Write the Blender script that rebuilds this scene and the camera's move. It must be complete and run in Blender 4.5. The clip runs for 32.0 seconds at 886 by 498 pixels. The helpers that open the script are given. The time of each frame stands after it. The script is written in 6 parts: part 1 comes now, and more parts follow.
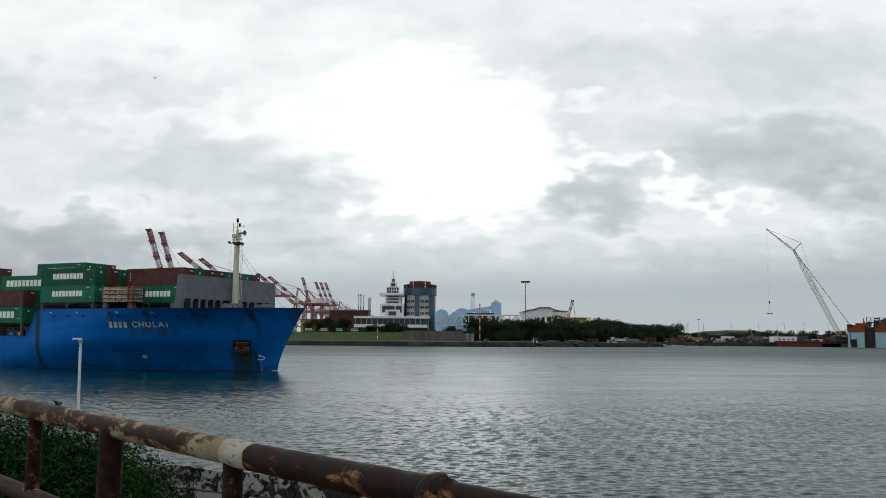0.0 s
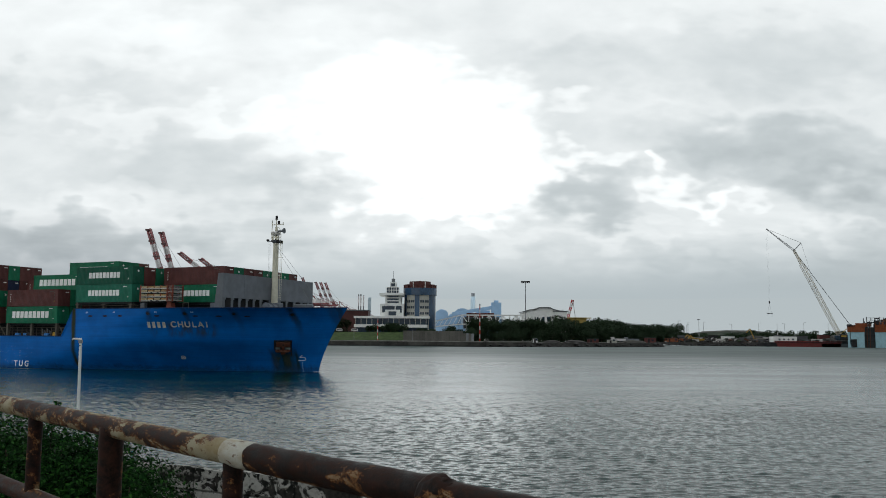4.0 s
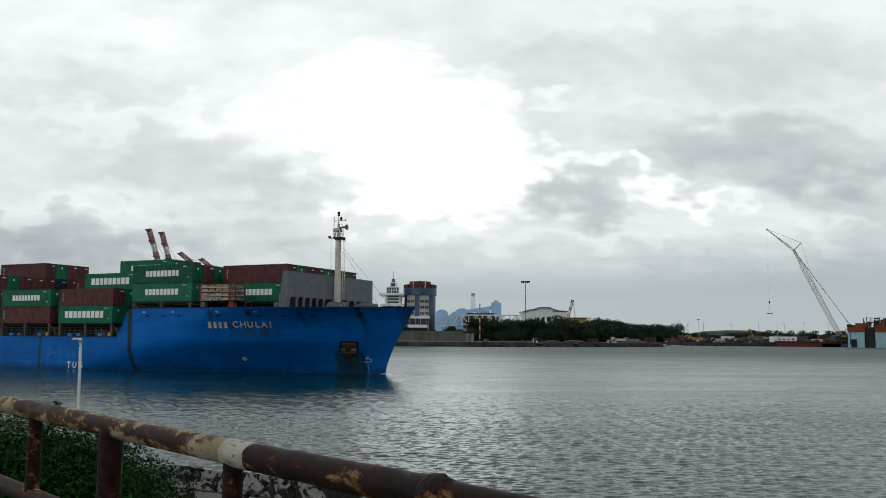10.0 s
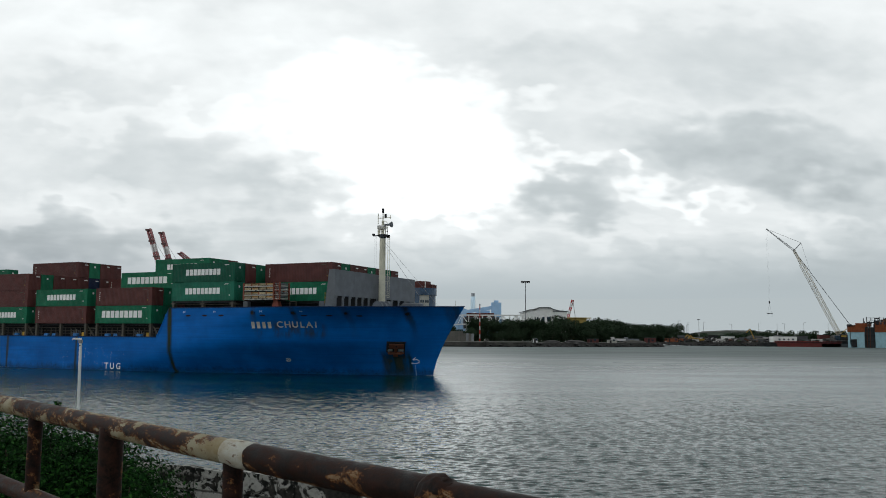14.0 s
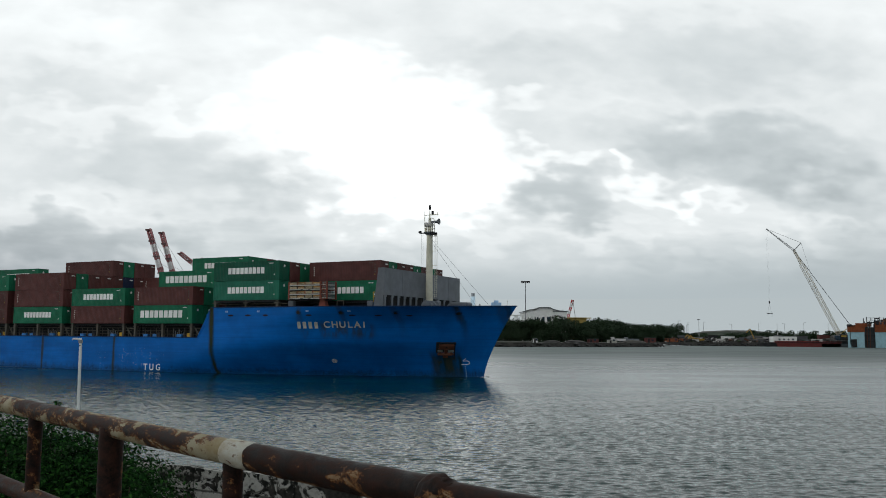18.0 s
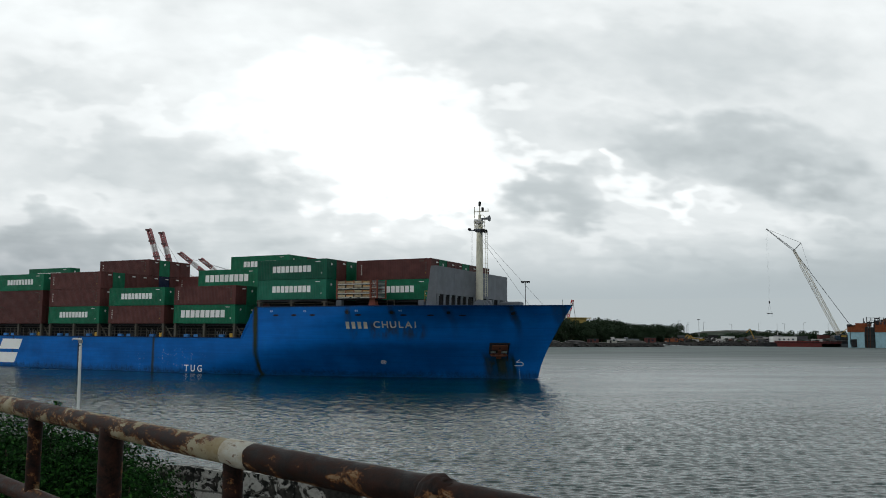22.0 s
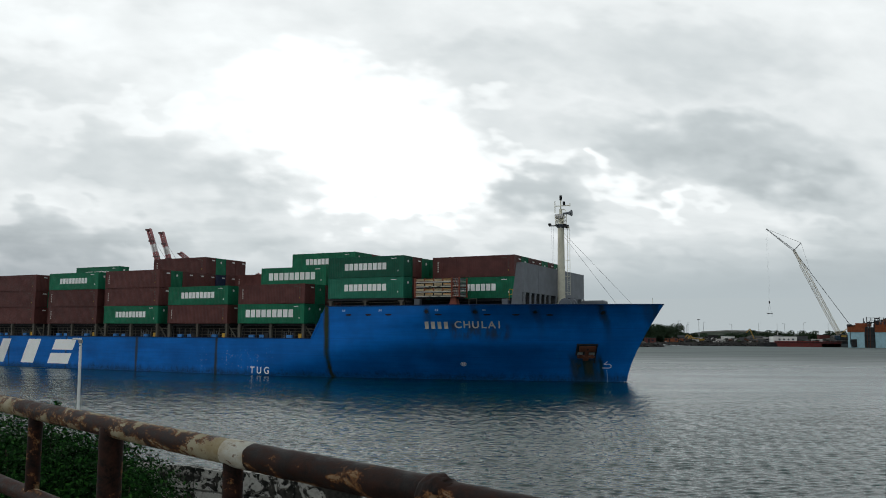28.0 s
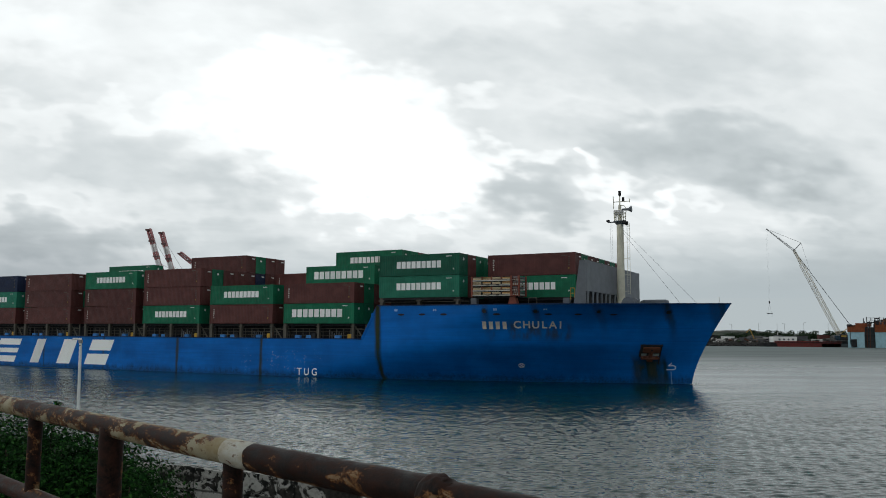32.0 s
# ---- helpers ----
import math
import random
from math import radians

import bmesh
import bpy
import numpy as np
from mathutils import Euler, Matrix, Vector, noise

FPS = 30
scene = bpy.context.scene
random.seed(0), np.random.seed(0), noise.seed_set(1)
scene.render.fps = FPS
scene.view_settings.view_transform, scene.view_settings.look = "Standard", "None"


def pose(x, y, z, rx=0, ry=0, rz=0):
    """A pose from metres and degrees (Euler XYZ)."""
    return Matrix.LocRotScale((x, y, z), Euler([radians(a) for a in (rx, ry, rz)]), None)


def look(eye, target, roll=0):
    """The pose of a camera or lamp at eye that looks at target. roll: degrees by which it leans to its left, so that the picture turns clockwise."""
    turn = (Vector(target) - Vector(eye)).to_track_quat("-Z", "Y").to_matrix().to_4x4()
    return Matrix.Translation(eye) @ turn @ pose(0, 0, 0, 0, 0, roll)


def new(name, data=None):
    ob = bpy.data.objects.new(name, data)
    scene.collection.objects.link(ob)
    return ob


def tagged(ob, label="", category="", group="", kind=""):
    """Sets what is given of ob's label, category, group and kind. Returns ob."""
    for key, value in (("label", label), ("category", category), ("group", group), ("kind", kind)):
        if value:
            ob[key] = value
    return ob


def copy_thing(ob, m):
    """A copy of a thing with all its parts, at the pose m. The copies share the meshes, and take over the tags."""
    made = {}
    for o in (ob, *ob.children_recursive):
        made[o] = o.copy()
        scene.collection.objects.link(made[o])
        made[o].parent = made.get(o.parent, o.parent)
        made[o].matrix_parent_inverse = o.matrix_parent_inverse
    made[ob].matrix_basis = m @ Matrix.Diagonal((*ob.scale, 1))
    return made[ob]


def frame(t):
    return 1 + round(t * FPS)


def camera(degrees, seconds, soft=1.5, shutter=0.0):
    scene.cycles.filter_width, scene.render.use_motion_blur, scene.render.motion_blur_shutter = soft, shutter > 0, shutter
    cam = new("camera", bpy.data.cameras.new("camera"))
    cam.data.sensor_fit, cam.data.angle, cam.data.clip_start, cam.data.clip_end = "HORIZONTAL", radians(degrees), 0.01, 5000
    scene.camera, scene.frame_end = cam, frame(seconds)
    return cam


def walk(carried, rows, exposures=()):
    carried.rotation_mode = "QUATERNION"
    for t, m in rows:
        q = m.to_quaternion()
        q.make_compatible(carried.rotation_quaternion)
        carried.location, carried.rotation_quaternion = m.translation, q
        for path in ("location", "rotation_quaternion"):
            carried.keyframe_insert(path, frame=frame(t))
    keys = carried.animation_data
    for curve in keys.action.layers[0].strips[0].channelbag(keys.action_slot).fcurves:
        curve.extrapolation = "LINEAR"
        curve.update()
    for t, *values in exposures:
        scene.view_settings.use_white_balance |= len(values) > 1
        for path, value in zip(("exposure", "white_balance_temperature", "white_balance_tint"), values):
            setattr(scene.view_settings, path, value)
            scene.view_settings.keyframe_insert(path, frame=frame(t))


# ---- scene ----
cam = camera(56.8, 32.0, soft=0.95)
EYE = Vector((0, 0, 6.04))
VIEW = look(EYE, EYE + Vector((0, math.cos(radians(5.974)), math.sin(radians(5.974)))), 0.393)
walk(cam, [(0.0, VIEW), (32.0, VIEW)])


# ---- world and light: an overcast afternoon, all light from the cloud cover ----
HORIZON = (0.45, 0.51, 0.535, 1)
world = bpy.data.worlds.new("overcast_sky")
scene.world = world
world.use_nodes = True
wn = world.node_tree.nodes
wl = world.node_tree.links
bgd = wn["Background"]
sky = wn.new("ShaderNodeTexSky")
sky.sky_type, sky.sun_disc = "NISHITA", False
sky.sun_elevation, sky.sun_rotation = radians(16), radians(0)
sky_gain = wn.new("ShaderNodeVectorMath")
sky_gain.operation = "SCALE"
sky_gain.inputs["Scale"].default_value = 0.08
sky_mix = wn.new("ShaderNodeMix")
sky_mix.data_type = "RGBA"
sky_mix.inputs["Factor"].default_value = 0.995
sky_mix.inputs[7].default_value = HORIZON
wl.new(sky.outputs[0], sky_gain.inputs[0])
wl.new(sky_gain.outputs[0], sky_mix.inputs[6])
wl.new(sky_mix.outputs[2], bgd.inputs["Color"])
bgd.inputs["Strength"].default_value = 1.0


# ---- node helpers ----
class Nodes:
    """A short way to write shader node trees."""

    def __init__(self, name):
        self.mat = bpy.data.materials.new(name)
        self.mat.use_nodes = True
        self.t = self.mat.node_tree
        self.bsdf = self.t.nodes["Principled BSDF"]
        self.out = self.t.nodes["Material Output"]

    def put(self, node, socket, value):
        s = node.inputs[socket]
        if isinstance(value, bpy.types.NodeSocket):
            self.t.links.new(value, s)
        else:
            s.default_value = value

    def math(self, op, a, b=0.0, c=0.0, clamp=False):
        n = self.t.nodes.new("ShaderNodeMath")
        n.operation, n.use_clamp = op, clamp
        for i, v in enumerate((a, b, c)):
            self.put(n, i, v)
        return n.outputs[0]

    def coord(self, which="Object"):
        return self.t.nodes.new("ShaderNodeTexCoord").outputs[which]

    def scaled(self, vec, s):
        n = self.t.nodes.new("ShaderNodeVectorMath")
        n.operation = "MULTIPLY"
        self.put(n, 0, vec)
        self.put(n, 1, s)
        return n.outputs[0]

    def split(self, vec):
        n = self.t.nodes.new("ShaderNodeSeparateXYZ")
        self.put(n, 0, vec)
        return n.outputs

    def joined(self, x, y, z):
        n = self.t.nodes.new("ShaderNodeCombineXYZ")
        for i, v in enumerate((x, y, z)):
            self.put(n, i, v)
        return n.outputs[0]

    def noise(self, vec, scale, detail=4.0, rough=0.55, warp=0.0):
        n = self.t.nodes.new("ShaderNodeTexNoise")
        self.put(n, "Vector", vec)
        self.put(n, "Scale", scale)
        self.put(n, "Detail", detail)
        self.put(n, "Roughness", rough)
        self.put(n, "Distortion", warp)
        return n.outputs["Fac"]

    def ramp(self, x, a, b, lo=0.0, hi=1.0, smooth=True):
        n = self.t.nodes.new("ShaderNodeMapRange")
        n.interpolation_type = "SMOOTHSTEP" if smooth else "LINEAR"
        for i, v in enumerate((x, a, b, lo, hi)):
            self.put(n, i, v)
        return n.outputs[0]

    def mix(self, f, a, b, blend="MIX"):
        n = self.t.nodes.new("ShaderNodeMix")
        n.data_type, n.blend_type = "RGBA", blend
        self.put(n, "Factor", f)
        for i, v in ((6, a), (7, b)):
            self.put(n, i, (*v, 1) if isinstance(v, tuple) and len(v) == 3 else v)
        return n.outputs[2]

    def random(self):
        return self.t.nodes.new("ShaderNodeObjectInfo").outputs["Random"]

    def island(self):
        return self.t.nodes.new("ShaderNodeNewGeometry").outputs["Random Per Island"]

    def bump(self, height, strength, dist):
        n = self.t.nodes.new("ShaderNodeBump")
        self.put(n, "Height", height)
        self.put(n, "Strength", strength)
        self.put(n, "Distance", dist)
        self.t.links.new(n.outputs[0], self.bsdf.inputs["Normal"])

    def done(self, color=None, rough=None, metal=None, spec=None):
        for k, v in (("Base Color", color), ("Roughness", rough), ("Metallic", metal), ("Specular IOR Level", spec)):
            if v is not None:
                self.put(self.bsdf, k, (*v, 1) if isinstance(v, tuple) and len(v) == 3 else v)
        return self.mat


def painted(name, color, worn=(0.16, 0.07, 0.035), amount=0.5, rough=0.5, scale=1.0, streak=True, grime=0.25, metal=0.0, vary=0.12, gloss=0.22):
    """Weathered paint: fine and coarse tone changes, run-down stains and rust spots, in metres."""
    n = Nodes(name)
    c = n.coord()
    fine = n.noise(c, 9.0 * scale, 5)
    coarse = n.noise(c, 0.7 * scale, 4)
    runs = n.noise(n.scaled(c, (2.6 * scale, 2.6 * scale, 0.28 * scale)), 1.0, 5, 0.6)
    tone = n.ramp(coarse, 0.3, 0.7, 1 - grime, 1 + grime * 0.4)
    tone = n.math("MULTIPLY", tone, n.ramp(fine, 0.3, 0.7, 0.93, 1.05))
    tone = n.math("MULTIPLY", tone, n.ramp(n.random(), 0, 1, 1 - vary, 1 + vary, False))
    col = n.mix(1.0, (*color, 1), n.joined(tone, tone, tone), "MULTIPLY")
    mask = n.math("MULTIPLY", n.ramp(runs if streak else coarse, 0.80 - 0.30 * amount, 0.92 - 0.22 * amount), n.ramp(fine, 0.35, 0.6))
    col = n.mix(mask, col, (*worn, 1))
    n.bump(fine, 0.25, 0.004)
    return n.done(col, n.ramp(fine, 0.3, 0.7, rough - 0.08, rough + 0.12), metal, gloss)


def plain(name, color, rough=0.6, grain=20.0, depth=0.15, metal=0.0, bump=0.0, gloss=0.2):
    n = Nodes(name)
    c = n.coord()
    f = n.noise(c, grain, 5)
    g = n.noise(c, grain * 0.09, 3)
    k = n.math("ADD", n.ramp(f, 0.25, 0.75, -depth, depth), n.ramp(g, 0.3, 0.7, 1 - depth, 1 + depth))
    k = n.math("MULTIPLY", k, n.ramp(n.random(), 0, 1, 0.92, 1.08, False))
    if bump:
        n.bump(f, 0.6, bump)
    return n.done(n.mix(1.0, (*color, 1), n.joined(k, k, k), "MULTIPLY"), rough, metal, gloss)


# ---- the cloud cover: one far sheet of stratocumulus that drifts with the wind ----
def cloud_material():
    n = Nodes("cloud_cover")
    p = n.coord()
    x, y, _ = n.split(p)
    yy = n.math("MAXIMUM", y, 60.0)
    # slant coordinates: sideways angle and height of a cloud over the harbour mouth, in milliradians
    az = n.math("MULTIPLY", n.math("DIVIDE", x, yy), 1000.0)
    el = n.math("DIVIDE", 214000.0, yy)
    q = n.joined(n.math("MULTIPLY", az, 0.010), n.math("MULTIPLY", el, 0.019), 0.0)
    flat = n.joined(n.math("MULTIPLY", az, 0.007), n.math("MULTIPLY", el, 0.034), 4.0)
    big = n.noise(q, 0.55, 5, 0.5, 0.3)
    a2 = n.math("ADD", az, n.ramp(n.noise(q, 1.3, 2.6, 0.48), 0.2, 0.8, -60, 60, False))
    e2 = n.math("ADD", el, n.ramp(n.noise(n.scaled(q, (1.0, 1.0, 3.0)), 1.7, 2.6, 0.48), 0.2, 0.8, -38, 38, False))
    curl = n.noise(q, 3.0, 4, 0.52, 0.3)

    def bank(a, e, wa, we, crisp):
        da = n.math("DIVIDE", n.math("SUBTRACT", a2, a), wa)
        de = n.math("DIVIDE", n.math("SUBTRACT", e2, e), we)
        r2 = n.math("ADD", n.math("MULTIPLY", da, da), n.math("MULTIPLY", de, de))
        if crisp:
            return n.ramp(n.math("ADD", r2, n.ramp(curl, 0.25, 0.75, -0.55, 0.55, False)), 2.7, -0.5)
        return n.ramp(r2, 2.3, 0.0)

    lum = n.math("ADD", n.ramp(big, 0.28, 0.72, 0.78, 0.88), n.ramp(el, 250.0, 420.0, 0.0, 0.055))
    lum = n.math("ADD", lum, n.ramp(n.noise(q, 2.0, 3, 0.48, 0.2), 0.25, 0.75, -0.035, 0.035, False))
    streaks = n.math("MULTIPLY", n.ramp(n.noise(flat, 1.5, 4, 0.5, 0.2), 0.25, 0.75, -0.075, 0.075, False), n.ramp(el, 230.0, 110.0))
    lum = n.math("ADD", lum, streaks)
    for crisp, spots in ((True, BREAKS), (False, VEILS), (False, BANKS)):
        for a, e, wa, we, k in spots:
            lum = n.math("ADD", lum, n.math("MULTIPLY", bank(a, e, wa, we, crisp), k))
    haze = n.ramp(el, 43.0, 125.0)
    # brightest above the harbour mouth, where the sun is veiled; slightly dimmer overhead and behind
    lum = n.math("MULTIPLY", lum, n.ramp(y, 505.0, 210.0, 1.0, 0.92))
    lum = n.math("MULTIPLY", lum, n.ramp(y, 140.0, -300.0, 1.0, 0.98))
    # east side, mostly out of view, dimmed on purpose so container ends fall into shade
    lum = n.math("MULTIPLY", lum, n.ramp(x, 400.0, 1600.0, 1.0, 0.6))
    lum = n.math("MULTIPLY", lum, n.math("SUBTRACT", 1.0, n.math("MULTIPLY", n.math("MULTIPLY", n.ramp(x, -250.0, 500.0), n.ramp(y, 480.0, 100.0)), 0.62)))
    lum = n.math("MAXIMUM", lum, 0.34)
    col = n.mix(n.ramp(lum, 0.45, 0.95), (0.90, 1.0, 1.035), (0.955, 1.0, 1.01))
    col = n.mix(1.0, col, n.joined(lum, lum, lum), "MULTIPLY")
    col = n.mix(haze, HORIZON, col)
    # a rain band low over the land to the west
    band = n.math("SUBTRACT", 1.0, n.math("MULTIPLY", n.math("MULTIPLY", n.ramp(az, -230.0, -480.0), n.ramp(el, 165.0, 80.0)), 0.2))
    col = n.mix(1.0, col, n.joined(band, band, n.math("ADD", n.math("MULTIPLY", band, 0.93), 0.07)), "MULTIPLY")
    em = n.t.nodes.new("ShaderNodeEmission")
    n.put(em, "Color", col)
    n.t.links.new(em.outputs[0], n.out.inputs["Surface"])
    n.mat.cycles.emission_sampling = "NONE"
    return n.mat


# sideways, height, half widths (milliradians) and strength: ragged bright breaks, soft bright veils, soft grey banks
BREAKS = [
    (-16, 239, 105, 79, 0.34), (67, 182, 59, 35, 0.40), (-73, 311, 77, 30, 0.13), (-65, 164, 27, 24, 0.22), (173, 291, 31, 15, 0.16),
    (172, 221, 42, 15, 0.22), (276, 212, 15, 11, 0.26), (301, 182, 18, 14, 0.22), (333, 162, 25, 12, 0.22), (381, 168, 25, 9, 0.12),
    (477, 136, 41, 11, 0.08),
]
VEILS = [
    (22, 205, 88, 46, 0.80), (-66, 279, 162, 69, 0.16), (-298, 264, 162, 15, 0.09), (-466, 385, 164, 44, 0.07), (-216, 377, 178, 33, 0.06),
    (219, 126, 83, 11, 0.06), (66, 119, 48, 9, 0.06), (-372, 164, 83, 15, 0.05),
]
BANKS = [
    (402, 348, 184, 44, -0.10), (446, 225, 133, 43, -0.22), (514, 182, 83, 35, -0.10), (199, 172, 62, 29, -0.20), (292, 250, 63, 25, -0.08),
    (160, 326, 85, 36, -0.07), (-532, 290, 49, 32, -0.10), (-392, 311, 63, 18, -0.06), (-303, 196, 161, 35, -0.10), (-156, 182, 62, 35, -0.06),
    (-460, 112, 152, 28, -0.22), (-252, 112, 111, 20, -0.10), (392, 105, 166, 15, -0.05), (114, 94, 207, 13, -0.05), (-92, 98, 103, 15, -0.05),
    (321, 49, 206, 13, -0.06),
]


# ---- mesh helpers ----
def part(name, bm, material, parent=None, label="", smooth=False):
    me = bpy.data.meshes.new(name)
    bm.to_mesh(me)
    bm.free()
    me.materials.append(material)
    if smooth:
        me.polygons.foreach_set("use_smooth", [True] * len(me.polygons))
    ob = new(name, me)
    if parent is not None:
        ob.parent = parent
    if label:
        tagged(ob, label)
    return ob


def shared(name, mesh, parent, m=None):
    """Another object on a mesh that is there already."""
    ob = new(name, mesh)
    ob.parent = parent
    if m is not None:
        ob.matrix_basis = m
    return ob


def thing(name, label, category, m=None, group="", kind=""):
    ob = tagged(new(name), label, category, group, kind)
    if m is not None:
        ob.matrix_basis = m
    return ob


def box(bm, x0, x1, y0, y1, z0, z1, m=None):
    vs = [bm.verts.new((x, y, z)) for z in (z0, z1) for y in (y0, y1) for x in (x0, x1)]
    if m is not None:
        for v in vs:
            v.co = m @ v.co
    for f in ((0, 2, 3, 1), (4, 5, 7, 6), (0, 1, 5, 4), (2, 6, 7, 3), (1, 3, 7, 5), (0, 4, 6, 2)):
        bm.faces.new([vs[i] for i in f])
    return vs


def boxes(*specs):
    bm = bmesh.new()
    for s in specs:
        box(bm, *s)
    return bm


def chamfered(x0, x1, y0, y1, z0, z1, b):
    bm = boxes((x0, x1, y0, y1, z0, z1))
    bmesh.ops.bevel(bm, geom=bm.edges[:], offset=b, segments=1, affect="EDGES")
    return bm


def tube(bm, a, b, r0, r1=None, seg=8, cap=True):
    a, b = Vector(a), Vector(b)
    r1 = r0 if r1 is None else r1
    d = (b - a).normalized()
    u = d.orthogonal().normalized()
    w = d.cross(u)
    rings = []
    for p, r in ((a, r0), (b, r1)):
        rings.append([bm.verts.new(p + (u * math.cos(t) + w * math.sin(t)) * r) for t in (2 * math.pi * i / seg for i in range(seg))])
    for i in range(seg):
        j = (i + 1) % seg
        bm.faces.new((rings[0][i], rings[0][j], rings[1][j], rings[1][i]))
    if cap:
        bm.faces.new(rings[0][::-1])
        bm.faces.new(rings[1])


def tubes(*specs, seg=6):
    bm = bmesh.new()
    for a, b, r in specs:
        tube(bm, a, b, r, seg=seg)
    return bm


def beam(bm, a, b, w, h=None):
    """A square bar from a to b."""
    a, b = Vector(a), Vector(b)
    h = w if h is None else h
    d = b - a
    m = Matrix.Translation(a) @ d.to_track_quat("X", "Z").to_matrix().to_4x4()
    box(bm, 0, d.length, -w / 2, w / 2, -h / 2, h / 2, m)


def lattice(bm, a, b, w, bays, r, up=(0, 0, 1)):
    """A square lattice girder: four chords and zigzag lacing."""
    a, b = Vector(a), Vector(b)
    d = (b - a).normalized()
    s = d.cross(Vector(up)).normalized() * (w / 2)
    t = s.cross(d).normalized() * (w / 2)
    corner = [s + t, s - t, -s - t, -s + t]
    for c in corner:
        beam(bm, a + c, b + c, r)
    for i in range(bays):
        p, q = a.lerp(b, i / bays), a.lerp(b, (i + 1) / bays)
        for k in range(4):
            beam(bm, p + corner[k], q + corner[(k + 1) % 4], r * 0.6)


def revolve(bm, profile, seg=24, m=None):
    rings = []
    for r, z in profile:
        ring = [bm.verts.new((r * math.cos(t), r * math.sin(t), z)) for t in (2 * math.pi * i / seg for i in range(seg))]
        rings.append(ring)
    for a, b in zip(rings, rings[1:]):
        for i in range(seg):
            j = (i + 1) % seg
            bm.faces.new((a[i], a[j], b[j], b[i]))
    bm.faces.new(rings[0][::-1])
    bm.faces.new(rings[-1])
    if m is not None:
        bmesh.ops.transform(bm, matrix=m, verts=bm.verts)


def outline_prism(bm, pts, z0, z1):
    lo = [bm.verts.new((x, y, z0)) for x, y in pts]
    hi = [bm.verts.new((x, y, z1)) for x, y in pts]
    bm.faces.new(lo[::-1])
    bm.faces.new(hi)
    for i in range(len(pts)):
        j = (i + 1) % len(pts)
        bm.faces.new((lo[i], lo[j], hi[j], hi[i]))


def word_mesh(text, size, depth, bold=0.0):
    cu = bpy.data.curves.new("lettering", "FONT")
    cu.body, cu.size, cu.extrude, cu.offset = text, size, depth, bold
    cu.align_x, cu.align_y = "CENTER", "CENTER"
    ob = new("lettering", cu)
    me = bpy.data.meshes.new_from_object(ob.evaluated_get(bpy.context.evaluated_depsgraph_get()))
    bpy.data.objects.remove(ob)
    return me


# ---- materials ----
M_GREEN = painted("green_container_paint", (0.009, 0.155, 0.078), amount=0.24, grime=0.24)
M_TEAL = painted("light_green_container_paint", (0.02, 0.19, 0.12), amount=0.25, grime=0.2)
M_DGREEN = painted("dark_green_container_paint", (0.007, 0.092, 0.055), amount=0.2, grime=0.2)
M_BROWN = painted("brown_container_paint", (0.112, 0.038, 0.034), amount=0.2, grime=0.25, worn=(0.2, 0.1, 0.07))
M_NAVY = painted("navy_container_paint", (0.012, 0.022, 0.06), amount=0.2)
M_WHITE = painted("white_marking_paint", (0.93, 0.93, 0.91), amount=0.1, worn=(0.5, 0.42, 0.3), grime=0.06)
M_TANW = painted("yellowed_code_paint", (0.62, 0.60, 0.54), amount=0.2)
M_GREY = painted("grey_deck_paint", (0.165, 0.178, 0.198), amount=0.25, grime=0.15)
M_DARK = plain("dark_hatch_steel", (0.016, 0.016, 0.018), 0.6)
M_TAN = painted("tan_lashing_steel", (0.115, 0.105, 0.085), amount=0.6)
M_MAST = painted("cream_mast_paint", (0.74, 0.70, 0.56), amount=0.35, grime=0.15)
M_CONC = plain("weathered_concrete", (0.20, 0.195, 0.18), 0.85, 3.0, 0.25)
M_GRASS = plain("short_grass", (0.036, 0.058, 0.018), 0.9, 4.0, 0.3, bump=0.05)
M_LAND = plain("bare_earth", (0.058, 0.056, 0.052), 0.9, 1.0, 0.3, bump=0.05)
M_ROCK = plain("wet_rock", (0.035, 0.034, 0.033), 0.75, 2.0, 0.35, bump=0.05)
M_WALLW = painted("white_render", (0.82, 0.82, 0.80), amount=0.1, grime=0.12, worn=(0.4, 0.38, 0.34), scale=0.3, vary=0.03)
M_GLASS = plain("dark_blue_glazing", (0.02, 0.035, 0.055), 0.12, 1.5, 0.2, gloss=0.5)
M_BLUEG = plain("blue_curtain_wall", (0.03, 0.065, 0.12), 0.15, 1.0, 0.2, gloss=0.5)
M_BEIGE = painted("beige_panels", (0.42, 0.41, 0.37), amount=0.1, grime=0.1, scale=0.3)
M_CROWN = painted("red_brown_cladding", (0.105, 0.036, 0.032), amount=0.1, scale=0.3)
# far chimney colour with the distance haze already mixed in
M_HAZY = painted("haze_lightened_blue_paint", (0.52, 0.63, 0.69), amount=0.05, grime=0.08, scale=0.1)
M_DULLY = painted("dull_yellow_paint", (0.36, 0.26, 0.07), amount=0.3, scale=0.3)
M_RED = painted("red_paint", (0.45, 0.035, 0.03), amount=0.2)
# crane red, turned paler and pinker to carry the distance haze
M_PINK = painted("haze_paled_red_crane_paint", (0.26, 0.10, 0.105), amount=0.1, scale=0.2)
M_CRANEW = painted("white_crane_paint", (0.62, 0.60, 0.60), amount=0.1, scale=0.2)
M_YELLOW = painted("yellow_machine_paint", (0.40, 0.25, 0.05), amount=0.3)
M_ORANGE = painted("orange_steel_paint", (0.26, 0.075, 0.03), amount=0.45, grime=0.25)
M_PALE = painted("pale_blue_steel_paint", (0.36, 0.55, 0.62), amount=0.2, grime=0.12)
M_BLUEF = painted("blue_factory_cladding", (0.24, 0.38, 0.55), amount=0.05, grime=0.1, scale=0.1)
